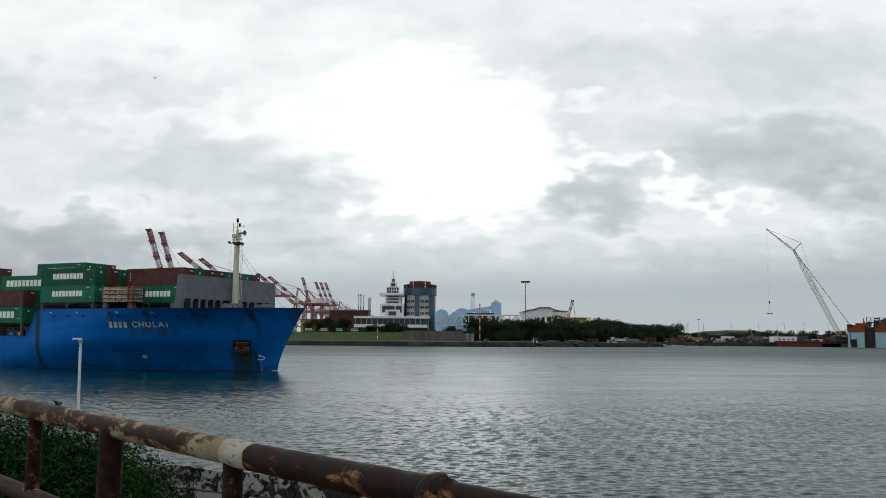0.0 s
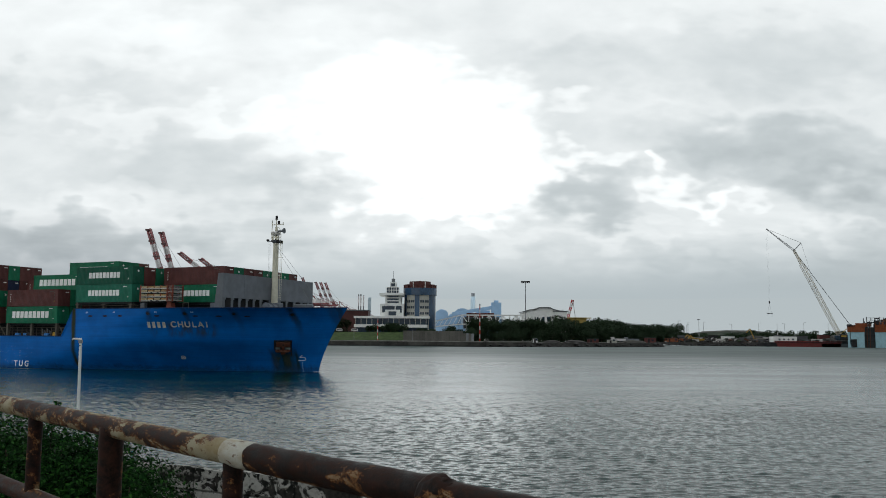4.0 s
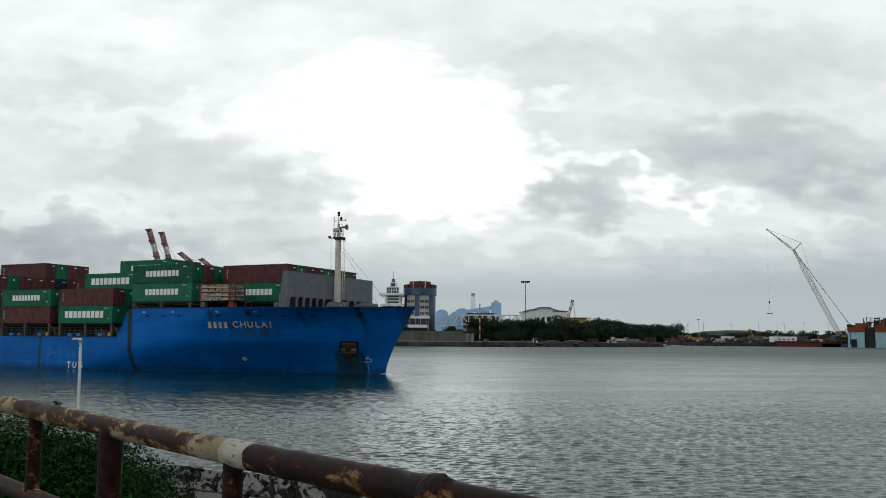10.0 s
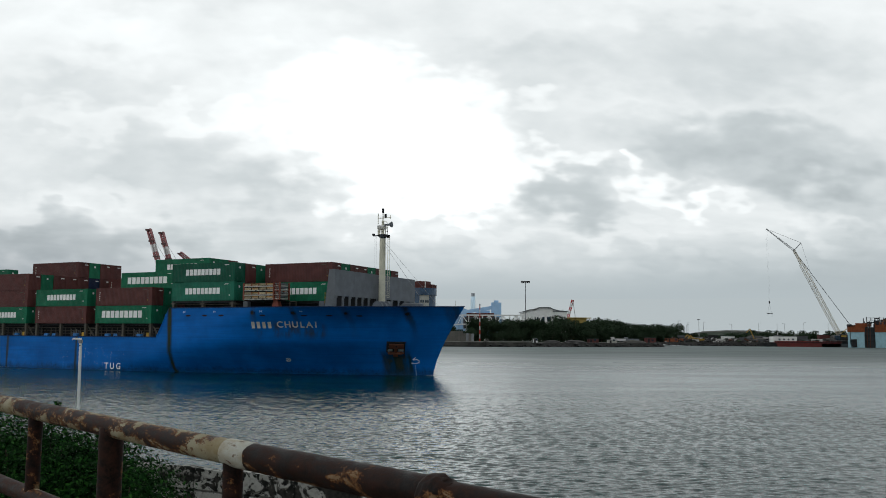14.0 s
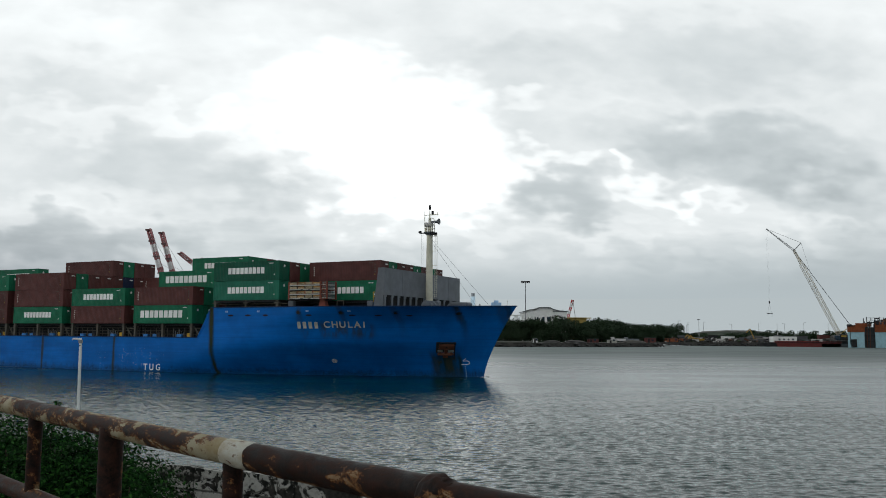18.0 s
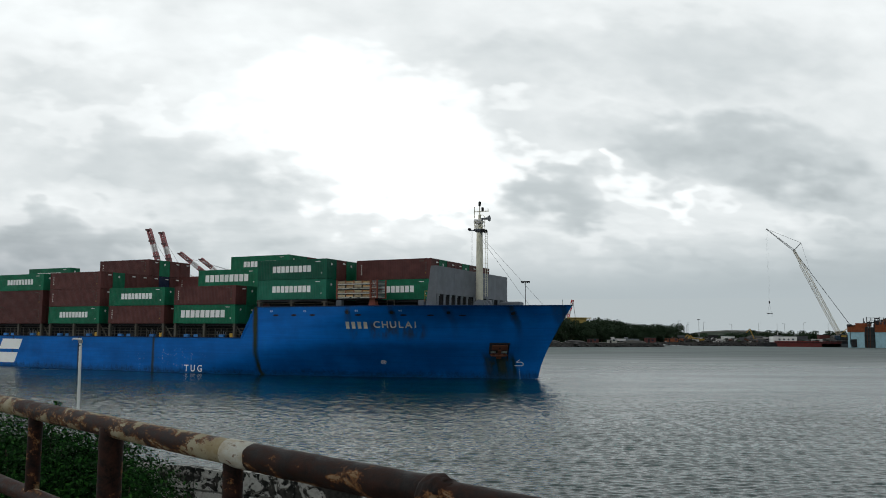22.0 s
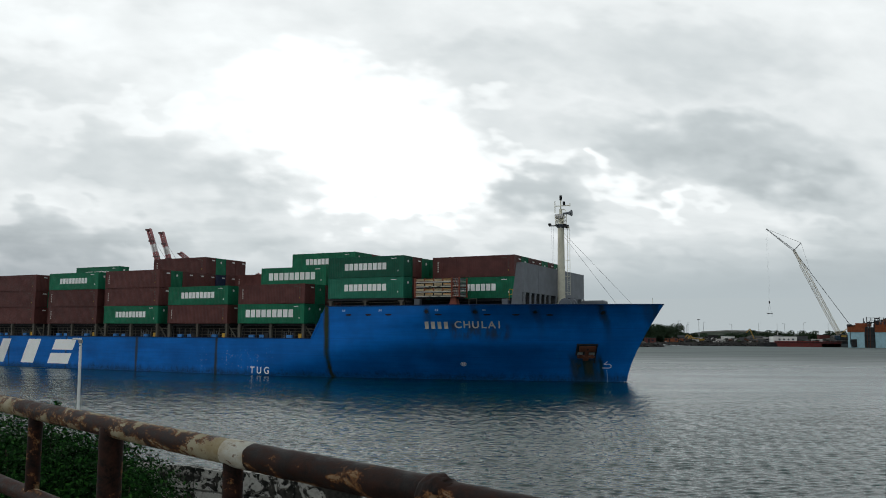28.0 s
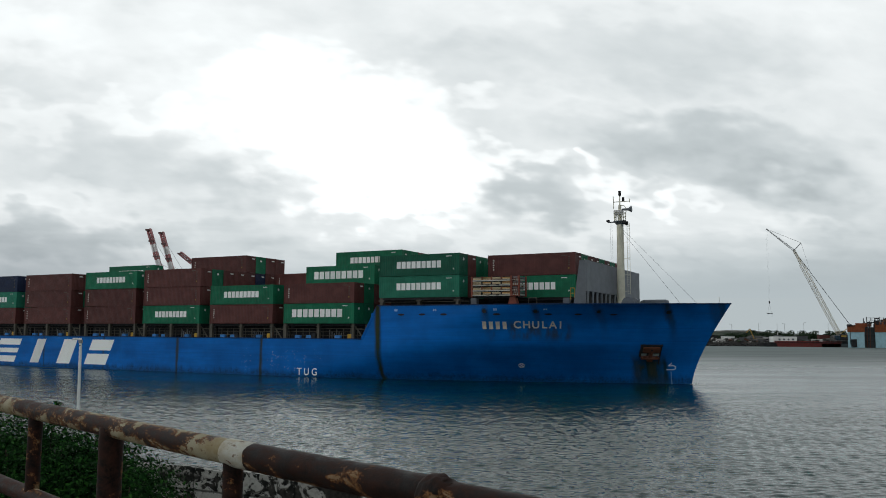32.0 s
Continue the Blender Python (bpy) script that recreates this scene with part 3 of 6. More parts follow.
def foremast():
    x = -9.0
    bm = bmesh.new()
    tube(bm, (x, 0, 8.9), (x, 0, 21.2), 0.56, 0.45, 20)
    tube(bm, (x, 0, 8.9), (x, 0, 10.6), 0.95, 0.6, 14)
    mast = part("foremast", bm, M_MAST, ship, "cream painted tubular foremast", smooth=False)
    bm = bmesh.new()
    revolve(bm, [(0.35, 20.9), (0.85, 21.35), (0.9, 21.45), (0.85, 21.5)], 14, pose(x, 0, 0))
    beam(bm, (x - 1.7, 0, 21.4), (x, 0, 21.4), 0.25, 0.14)
    part("platform", bm, M_GREY, mast)
    bm = bmesh.new()
    for i in range(8):
        a = math.pi * i / 4
        tube(bm, (x + 0.8 * math.cos(a), 0.8 * math.sin(a), 21.5), (x + 0.8 * math.cos(a), 0.8 * math.sin(a), 22.6), 0.035, seg=5)
    for z in (22.05, 22.6):
        for i in range(12):
            a, b = math.pi * i / 6, math.pi * (i + 1) / 6
            tube(bm, (x + 0.8 * math.cos(a), 0.8 * math.sin(a), z), (x + 0.8 * math.cos(b), 0.8 * math.sin(b), z), 0.035, seg=5)
    part("platform_rail", bm, M_MAST, mast)
    bm = bmesh.new()
    tube(bm, (x, 0, 21.4), (x, 0, 23.7), 0.26, 0.2, 12)
    tube(bm, (x, 0, 23.7), (x, 0, 25.0), 0.09, 0.07, 8)
    part("topmast", bm, M_MAST, mast)
    part("masthead_light", chamfered(x - 0.16, x + 0.16, -0.16, 0.16, 24.95, 25.65, 0.05), M_BLACK, mast)
    part("side_light", chamfered(x + 0.32, x + 0.62, -0.15, 0.15, 24.2, 24.75, 0.04), M_BLACK, mast)
    part("yard", boxes((x - 0.9, x + 1.4, -0.05, 0.05, 24.1, 24.2), (x + 1.3, x + 1.38, -0.05, 0.05, 24.0, 24.5), (x - 0.9, x - 0.82, -0.05, 0.05, 23.2, 24.9)), M_MAST, mast)
    part("lamp_house", chamfered(x - 0.75, x + 0.40, -0.5, 0.5, 22.35, 22.95, 0.06), M_CRANEW, mast, "pale steel lamp house on the platform")
    part("house_leg", boxes((x - 0.8, x - 0.68, -0.06, 0.06, 21.5, 22.25), (x + 0.4, x + 0.5, -0.06, 0.06, 21.5, 22.25)), M_MAST, mast)
    part("lamp_bracket", boxes((x - 0.75, x - 0.35, -0.3, 0.3, 22.7, 23.0), (x - 0.6, x - 0.5, -0.06, 0.06, 21.5, 22.8)), M_MAST, mast)
    bm = bmesh.new()
    revolve(bm, [(0.14, 0), (0.16, 0.6), (0.2, 0.9), (0.46, 1.25), (0.46, 1.29)], 14, pose(x + 0.3, 0, 23.05, 0, 90, 0))
    part("fog_horn", bm, M_GREY, mast, "grey trumpet fog horn")
    bm = bmesh.new()
    for i in range(10):
        a, b = math.pi * i / 9, math.pi * (i + 1) / 9
        tube(bm, (x + 0.35 - 0.5 * math.cos(a), 0, 22.9 + 0.75 * math.sin(a)), (x + 0.35 - 0.5 * math.cos(b), 0, 22.9 + 0.75 * math.sin(b)), 0.05, seg=5)
    part("horn_bow", bm, M_MAST, mast)
    for yy in (-0.55, 0.5):
        part("floodlight", chamfered(x + 0.5, x + 0.95, yy - 0.2, yy + 0.2, 21.0, 21.5, 0.05), M_BLACK, mast)
    part("floodlight", chamfered(x - 1.85, x - 1.45, -0.2, 0.2, 21.45, 21.75, 0.05), M_BLACK, mast)
    bm = bmesh.new()
    for dx in (0.95, 1.3):
        tube(bm, (x + dx, -0.05, 11.6), (x + dx, -0.05, 21.2), 0.028, seg=5)
    for i in range(32):
        z = 11.7 + 0.3 * i
        tube(bm, (x + 0.95, -0.05, z), (x + 1.3, -0.05, z), 0.016, seg=4)
    for i in range(5):
        z = 12.0 + 2.2 * i
        tube(bm, (x + 0.3, -0.05, z), (x + 1.3, -0.05, z), 0.03, seg=4)
    part("ladder", bm, M_MAST, mast)
    for ex, tz in ((-1.1, 20.0), (1.0, 20.4)):
        bm = bmesh.new()
        tube(bm, (x + 0.3, 0, tz), (ex, -0.2, 10.15), 0.022, seg=4)
        part("forestay", bm, M_STEEL, mast)
    for dx in (-1.35, -1.1):
        part("signal_halyard", tubes(((x + dx, -0.1, 21.4), (x + dx + 0.2, -0.2, 10.2), 0.012), seg=4), M_STEEL, mast)


foremast()


def wave_breaker():
    x0, x1, y0, y1, zt = -10.0, -9.75, -12.2, 12.5, 15.25
    w = part("breakwater", boxes((x0, x1, y0, y1, 11.5, zt), (x0, x1, -10.2, 10.2, 8.9, 9.95)), M_GREY, ship, "grey steel wave breaker with openings")
    ys = [y + d for y in (-12.1, -10.1, -8.3, -6.5, -4.7, -2.9, -0.4, 2.1, 4.3, 6.5, 8.7, 10.8, 12.1) for d in (0, 0.42)]
    for i in range(0, len(ys) - 1, 2):
        part("frame_post", boxes((x1 - 0.1, x1 + 0.05, ys[i], ys[i + 1], 9.95, 11.5)), M_GREY, w)
    for i in range(1, len(ys) - 1, 2):
        part("lintel_corner", boxes((x1 - 0.1, x1 + 0.03, ys[i], ys[i] + 0.25, 11.2, 11.5)), M_GREY, w)
    for k in range(3):
        y = y0 + 5.2 + k * 7.6
        part("stiffener", boxes((x1, x1 + 0.02, y, y + 0.05, 11.55, zt)), M_GREY, w)
    for y in (y0, y1):
        bm = bmesh.new()
        v = [bm.verts.new(p) for p in ((-10, y, zt), (-10, y * 0.98, 9.98), (-11.6, y * 0.97, 9.98), (-10.7, y, zt))]
        u = [bm.verts.new(q.co + Vector((0, 0.12 if y < 0 else -0.12, 0))) for q in v]
        bm.faces.new(v)
        bm.faces.new(u[::-1])
        for i in range(4):
            bm.faces.new((v[i], u[i], u[(i + 1) % 4], v[(i + 1) % 4]))
        bmesh.ops.recalc_face_normals(bm, faces=bm.faces)
        part("wing_plate", bm, M_GREY, w)
    part("store_house", boxes((-11.9, -10.6, -9, 11, 8.9, 12.0)), M_DARK, w)


wave_breaker()


def bow_gear():
    for y in (-4.2, 4.2):
        bm = bmesh.new()
        tube(bm, (-6.6, y - 1.3, 10.1), (-6.6, y + 1.3, 10.1), 0.55, seg=12)
        for q in (-1.35, -0.1, 1.25):
            tube(bm, (-6.6, y + q, 10.1), (-6.6, y + q + 0.1, 10.1), 0.85, seg=14)
        box(bm, -7.4, -5.8, y - 1.5, y + 1.5, 8.9, 9.5)
        part("windlass", bm, M_GREY, ship)
    part("deck_locker", chamfered(-8.0, -6.6, -2.2, -0.8, 8.9, 11.0, 0.1), M_GREY, ship)
    part("deck_locker", chamfered(-6.4, -3.4, 1.6, 3.4, 8.9, 10.9, 0.15), M_GREY, ship)
    for x, y in ((-2.5, -2.6), (-2.5, 2.6), (0.6, 0.0)):
        bm = bmesh.new()
        for q in (-0.3, 0.3):
            tube(bm, (x + q, y, 8.9), (x + q, y, 10.25), 0.16, seg=10)
        part("bollard", bm, M_GREY, ship)
    bm = bmesh.new()
    tube(bm, (3.6, 0, 9.6), (3.6, 0, 11.0), 0.04, seg=6)
    part("jackstaff", bm, M_MAST, ship)


bow_gear()


def plate_mark(name, x, z, bm, mat, label="", out=0.02):
    ob = part(name, bm, mat, ship, label)
    ob.matrix_basis = hull_pose(x, z, out)
    return ob


def hull_marks():
    # slots and fairlead holes: black discs carry the darkness inside the openings
    for x in (-34.85, -31.65, -28.45, -21.04, -14.7, -11.29, -7.44):
        bm = bmesh.new()
        revolve(bm, [(0.5, 0), (0.5, 0.03)], 14, Matrix.Diagonal((1, 0.27, 1, 1)))
        plate_mark("mooring_slot", x, 8.67, bm, M_BLACK, "black oval disc for a shaded mooring slot")
    for x, r in ((-22.64, 0.34), (-16.1, 0.36), (-8.94, 0.3), (-1.57, 0.4)):
        bm = bmesh.new()
        revolve(bm, [(r, 0), (r * 1.25, 0.05), (r * 1.25, 0.09), (r * 0.85, 0.09)], 16)
        plate_mark("fairlead", x, 9.05, bm, M_HULL, "round fairlead")
        bm = bmesh.new()
        revolve(bm, [(r * 0.8, 0.07), (r * 0.8, 0.10)], 14)
        plate_mark("fairlead_hole", x, 9.05, bm, M_BLACK)
    for x in (-35.7, -29.8, -21.2, -14.9):
        plate_mark("frame_mark", x, 9.25, boxes((-0.2, 0.0, -0.13, 0.13, 0, 0.01), (0.08, 0.26, -0.13, 0.13, 0, 0.01)), M_PALE2, "small pale painted marks")
    # ship's name: four plain blocks, then the word
    for k in range(4):
        x = -22.9 + 0.86 * k
        plate_mark("name_block", x, 7.28, boxes((-0.25, 0.25, -0.5, 0.5, 0, 0.04)), M_NAME, "yellowed block marking")
    for k, ch in enumerate("CHULAI"):
        me = word_mesh(ch, 1.42, 0.02, 0.022)
        me.materials.append(M_NAME)
        ob = new("name_letter", me)
        ob.parent = ship
        ob.matrix_basis = hull_pose(-18.75 + (0, 1.12, 2.2, 3.2, 4.2, 5.08)[k], 7.33, 0.03)
    me = word_mesh("T U G", 1.4, 0.01, 0.012)
    me.materials.append(M_WHITE)
    ob = new("tug_mark", me)
    ob.parent = ship
    ob.matrix_basis = pose(-50.2, -BEAM - 0.02, 0.68, 90, 0, 0) @ Matrix.Diagonal((0.98, 1.0, 1.0, 1.0))
    # the owner's mark: four slanting white shapes, whole or in bars
    def slant(bm, pts):
        v = [bm.verts.new((x + 0.46 * (z - 0.75), -BEAM - 0.02, z)) for x, z in pts]
        u = [bm.verts.new(p.co + Vector((0, 0.015, 0))) for p in v]
        bm.faces.new(v)
        bm.faces.new(u[::-1])
        for i in range(len(v)):
            j = (i + 1) % len(v)
            bm.faces.new((v[i], u[i], u[j], v[j]))
    for x0, x1, bars in ((-120.8, -114.9, 3), (-110.6, -108.3, 1), (-103.6, -100.3, 1), (-96.6, -91.4, 2)):
        bm = bmesh.new()
        for k in range(bars):
            h = 4.1 / bars
            slant(bm, [(x, 0.75 + h * k + (0.28 if k and bars > 1 else 0) + dz) for x, dz in ((x0, 0), (x1, 0))] + [(x, 0.75 + h * (k + 1) - (0.28 if k < bars - 1 else 0)) for x in (x1, x0)])
        bmesh.ops.recalc_face_normals(bm, faces=bm.faces)
        part("owner_mark", bm, M_WHITE, ship, "slanting white painted shape")
    # thruster sign, bulb sign, draught scale
    bm = bmesh.new()
    for i in range(20):
        a, b = 2 * math.pi * i / 20, 2 * math.pi * (i + 1) / 20
        beam(bm, (0.36 * math.cos(a), 0.36 * math.sin(a), 0), (0.36 * math.cos(b), 0.36 * math.sin(b), 0), 0.08, 0.02)
    beam(bm, (-0.24, -0.24, 0), (0.24, 0.24, 0), 0.09, 0.02)
    beam(bm, (-0.24, 0.24, 0), (0.24, -0.24, 0), 0.09, 0.02)
    plate_mark("thruster_sign", -19.65, 2.17, bm, M_WHITE, "white crossed circle sign")
    bm = bmesh.new()
    arc = [(0.1, 0.5), (-0.35, 0.1), (0.35, 0.14), (0.62, -0.05), (0.62, -0.3), (0.35, -0.42), (-0.55, -0.42)]
    for p, q in zip(arc, arc[1:]):
        beam(bm, (*p, 0), (*q, 0), 0.09, 0.02)
    plate_mark("bulb_sign", -2.3, 2.2, bm, M_WHITE, "white bulbous bow sign")
    for k in range(7):
        plate_mark("draught_mark", -2.35, 1.5 - 0.24 * k, boxes((-0.05, 0.05, -0.07, 0.07, 0, 0.012)), M_PALE2)
    # anchor in its pocket; the recess's shade is a black plate on the hull
    pocket = plate_mark("anchor_pocket", -4.35, 3.95, boxes((-1.25, 1.25, -0.45, 1.15, 0.0, 0.05)), M_BLACK, "black plate for the shaded anchor recess")
    for s in ((-1.4, -1.2, -0.5, 1.2, 0, 0.2), (1.2, 1.36, -2.6, 1.2, 0, 0.14), (-1.4, 1.4, 1.1, 1.28, 0, 0.22)):
        part("pocket_frame", boxes(s), M_BLACK, pocket)
    part("hawse_plate", chamfered(-1.05, 1.15, 0.2, 1.0, 0.05, 0.34, 0.06), M_RUSTY, pocket, "rusted hawse plate")
    part("hawse_hole", tubes(((0.05, 0.6, 0.3), (0.05, 0.6, 0.36), 0.14), seg=10), M_BLACK, pocket)
    for x0, x1 in ((-1.2, -0.45), (0.35, 1.15)):
        part("worn_plate", chamfered(x0, x1, -0.42, -0.05, 0.05, 0.12, 0.03), M_WORN, pocket, "paint worn pale by the flukes")
    bm = chamfered(-1.2, 1.0, -0.78, -0.42, 0.05, 0.5, 0.1)
    box(bm, -0.2, 0.2, -0.5, 0.25, 0.1, 0.45)
    for sx in (-1, 1):
        v = [bm.verts.new(p) for p in ((sx * 0.35, -0.7, 0.15), (sx * 1.2, -0.6, 0.15), (sx * 0.75, -0.1, 0.45), (sx * 0.35, -0.7, 0.45), (sx * 1.2, -0.6, 0.45))]
        for f in ((0, 1, 2), (3, 4, 2), (0, 3, 2), (1, 4, 2), (0, 1, 4, 3)):
            bm.faces.new([v[i] for i in f])
    box(bm, -0.35, 0.35, -1.15, -0.7, 0.08, 0.4)
    part("anchor", bm, M_RUSTY, pocket, "rusted stockless anchor")


M_WORN = painted("pale_worn_steel", (0.34, 0.40, 0.40), worn=(0.2, 0.1, 0.05), amount=0.8)
M_PALE2 = painted("pale_blue_marks", (0.3, 0.5, 0.75), amount=0.1)
hull_marks()


def deck_supports():
    """Hatch covers, lashing posts, rails and lockers under the stacks."""
    for x, base, rows in BAYS[2:]:
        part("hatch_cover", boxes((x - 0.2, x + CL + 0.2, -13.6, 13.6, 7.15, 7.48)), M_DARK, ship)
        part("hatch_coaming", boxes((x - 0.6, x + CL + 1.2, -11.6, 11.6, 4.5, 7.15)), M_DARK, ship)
        for px in (x + 0.25, x + CL / 2, x + CL - 0.25):
            part("stanchion", boxes((px - 0.18, px + 0.18, -13.95, -13.5, 4.5, 7.48), (px - 0.27, px + 0.27, -14.0, -13.4, 6.98, 7.15)), M_TAN, ship)
            part("stanchion", boxes((px - 0.24, px + 0.24, 13.4, 13.85, 4.5, 7.48)), M_TAN, ship)
        bm = bmesh.new()
        beam(bm, (x + CL - 0.2, -13.4, 7.1), (x + CL + 1.4, -13.4, 5.2), 0.14)
        beam(bm, (x + CL - 0.1, -13.2, 6.7), (x + CL + 1.6, -13.2, 6.7), 0.12)
        beam(bm, (x + CL + 1.5, -13.2, 7.4), (x + CL + 1.5, -13.2, 4.5), 0.16)
        part("lashing_frame", bm, M_TAN, ship)
        bm = bmesh.new()
        for z in (5.85, 6.35, 6.8):
            beam(bm, (x - 0.4, -12.9, z), (x + CL + 0.6, -12.9, z), 0.07)
        for i in range(11):
            xx = x + 0.3 + i * 1.18
            beam(bm, (xx, -12.9, 4.5), (xx, -12.9, 6.8), 0.07)
        part("walkway_rail", bm, M_TAN, ship)
        for i, px in enumerate((x + 1.6, x + 3.6, x + 8.6)):
            part("deck_locker", chamfered(px, px + 0.95, -13.5, -12.95, 4.5, 5.85, 0.08), M_BLUEBOX, ship, "blue deck locker")
        part("fire_box", chamfered(x + 10.9, x + 11.5, -13.7, -13.2, 4.5, 6.05, 0.05), M_YELLOW2, ship, "yellow hose box")
        bm = bmesh.new()
        tube(bm, (x + 5.0, -13.6, 5.7), (x + 5.0, -13.0, 5.7), 0.42, seg=12)
        tube(bm, (x + 5.0, -13.3, 4.5), (x + 5.0, -13.3, 5.6), 0.14, seg=8)
        part("ventilator", bm, M_BLACK, ship)
        bm = bmesh.new()
        for i in range(6):
            z = 6.2 - 0.3 * i
            tube(bm, (x + 7.0 + 0.4 * i, -12.4, 4.5), (x + 7.0 + 0.4 * i, -12.4, 6.6 - 0.2 * (i % 3)), 0.07, seg=5)
        part("pipe_bank", bm, M_STEEL, ship)
    for x, base, rows in BAYS[:2]:
        part("hatch_cover", boxes((x - 0.1, x + CL + 0.1, -13.3 if x < -30 else -8.8, 13.0, 10.55, 10.91)), M_DARK, ship)
        part("hatch_coaming", boxes((x + 0.3, x + CL, -11.4 if x < -30 else -8, 11.2, 8.9, 10.55)), M_DARK, ship)
    for px, w in ((-38.1, 0.2), (-32.3, 0.18), (-26.6, 0.2)):
        part("stanchion", boxes((px - w, px + w, -13.95, -13.3, 8.9, 10.9), (px - w - 0.25, px + w + 0.25, -14.0, -13.2, 10.45, 10.6)), M_TAN, ship)
    part("guard_rail", tubes(((-37.8, -13.75, 9.95), (-24.9, -13.75, 9.95), 0.035), ((-37.8, -13.75, 10.35), (-24.9, -13.75, 10.35), 0.035), seg=5), M_TAN, ship)
    part("pad_beam", boxes((-38.4, -26.2, -13.95, -13.6, 10.62, 10.9)), M_BLACK, ship)
    for px in (-24.4, -13.0):
        part("support_block", chamfered(px - 0.45, px + 0.45, -13.6 if px < -20 else -10.6, -12.9 if px < -20 else -9.9, 8.9, 10.75, 0.06), M_GREY, ship)
    bm = bmesh.new()
    v = [bm.verts.new((x, y, z)) for y in (-13.5, -12.7) for x, z in ((-19.9, 8.9), (-18.2, 8.9), (-18.7, 10.88), (-19.4, 10.88))]
    bm.faces.new(v[:4])
    bm.faces.new(v[7:3:-1])
    for i in range(4):
        j = (i + 1) % 4
        bm.faces.new((v[i], v[4 + i], v[4 + j], v[j]))
    bmesh.ops.recalc_face_normals(bm, faces=bm.faces)
    part("support_pedestal", bm, M_RACKRED, ship)
    part("support_beam", boxes((-24.6, -17.8, -13.3, -12.8, 10.72, 10.88)), M_BLACK, ship)
    part("deck_arch", tubes(((-17.4, -12.2, 8.9), (-17.4, -12.2, 10.7), 0.06), ((-17.4, -12.2, 10.7), (-16.3, -12.2, 10.7), 0.06), ((-16.3, -12.2, 10.7), (-16.3, -12.2, 8.9), 0.06), seg=6), M_TAN, ship)
    part("access_ladder", tubes(((-11.9, -10.6, 10.5), (-11.9, -10.6, 12.0), 0.04), ((-12.4, -10.6, 10.5), (-12.4, -10.6, 12.0), 0.04), ((-12.4, -10.6, 11.3), (-11.9, -10.6, 11.3), 0.04), ((-12.4, -10.6, 11.95), (-11.9, -10.6, 11.95), 0.04), seg=5), M_YELLOW2, ship)
    for y in (-9.2, -4, 2):
        part("lashing_ladder", boxes((-12.15, -12.0, y, y + 0.08, 9, 13), (-12.15, -12.0, y + 0.9, y + 0.98, 9, 13), (-12.15, -12.0, y, y + 0.98, 11.4, 11.5)), M_TAN, ship)


M_YELLOW2 = painted("yellow_box_paint", (0.6, 0.36, 0.05), amount=0.3)
deck_supports()


def flat_racks():
    for k in range(2):
        r = thing("flat_rack_bundle", "stack of collapsed flat-rack platforms with board floors and red posts", "flat rack", group="flat racks on deck")
        z = 0.06
        # added black box that puts shade into the gaps between the boards
        part("deck_core", boxes((0.1, 5.5, 0.2, 2.2, 0.02, 1.22)), M_BLACK, r)
        for j in range(2):
            zz = z + 0.60 * j
            part("side_beam", boxes((0, 5.6, 0, 0.16, zz, zz + 0.13)), M_CRANEW2, r)
            part("side_beam", boxes((0, 5.6, 2.24, 2.4, zz, zz + 0.13)), M_CRANEW2, r)
            for i in range(4):
                x0 = 0.2 + 1.34 * i
                part("board_panel", boxes((x0, x0 + 1.12, 0.03, 2.37, zz + 0.20, zz + 0.31)), M_WOOD, r)
                part("board_panel", boxes((x0, x0 + 1.12, 0.03, 2.37, zz + 0.36, zz + 0.47)), M_WOOD2 if i % 2 else M_WOOD, r)
                part("divider", boxes((x0 + 1.16, x0 + 1.26, 0.04, 2.36, zz + 0.13, zz + 0.58)), M_RACKRED if j else M_BLACK, r)
        for x in (0.0, 5.45):
            part("corner_post", boxes((x - 0.08, x + 0.14, -0.04, 0.14, 0, 1.27)), M_RACKRED, r)
            part("corner_post", boxes((x - 0.08, x + 0.14, 2.26, 2.44, 0, 1.27)), M_RACKRED, r)
        part("fork_pocket", boxes((2.1, 2.5, -0.012, 0.0, 0.1, 0.22)), M_BLACK, r)
        part("fork_pocket", boxes((3.4, 3.8, -0.012, 0.0, 0.1, 0.22)), M_BLACK, r)
        for j in range(4):
            part("folded_end", boxes((5.65, 6.4, 0.06 + 0.02 * j, 2.3, 0.12 + 0.29 * j, 0.30 + 0.29 * j)), M_STEEL if j % 2 else M_CRANEW2, r)
        bm = bmesh.new()
        for j in range(3):
            beam(bm, (5.65 + 0.25 * j, 0.02, 0.1), (5.9 + 0.25 * j, 0.02, 1.2), 0.05)
        part("folded_brace", bm, M_RACKRED, r)
        part("end_post", boxes((6.45, 6.62, -0.04, 0.16, 0, 1.27), (5.6, 6.6, 0.1, 0.2, 0, 0.1)), M_RACKRED, r)
        part("end_post", boxes((6.45, 6.62, 2.2, 2.4, 0, 1.27), (5.6, 6.6, 2.2, 2.3, 0, 0.1)), M_RACKRED, r)
        m = pose(-24.45, -14.08, 10.9 + 1.28 * k)
        r.matrix_basis = m
        LOAD.append((r, m))


M_CRANEW2 = painted("pale_rack_beam_paint", (0.55, 0.54, 0.5), amount=0.3)
flat_racks()


# ---- the far shore ----



def slab(pts, z0, z1):
    bm = bmesh.new()
    outline_prism(bm, pts, z0, z1)
    return bm


SHORE = [(-900, 470), (-260, 445), (-80, 438), (-26, 438), (2, 428), (22, 423), (47, 436), (66, 444), (98, 452), (120, 464), (126, 474)]
LAND = SHORE + [(134, 560), (200, 560), (250, 560), (420, 540), (900, 700), (2600, 1500), (2600, 4300), (-2600, 4300), (-2600, 700)]
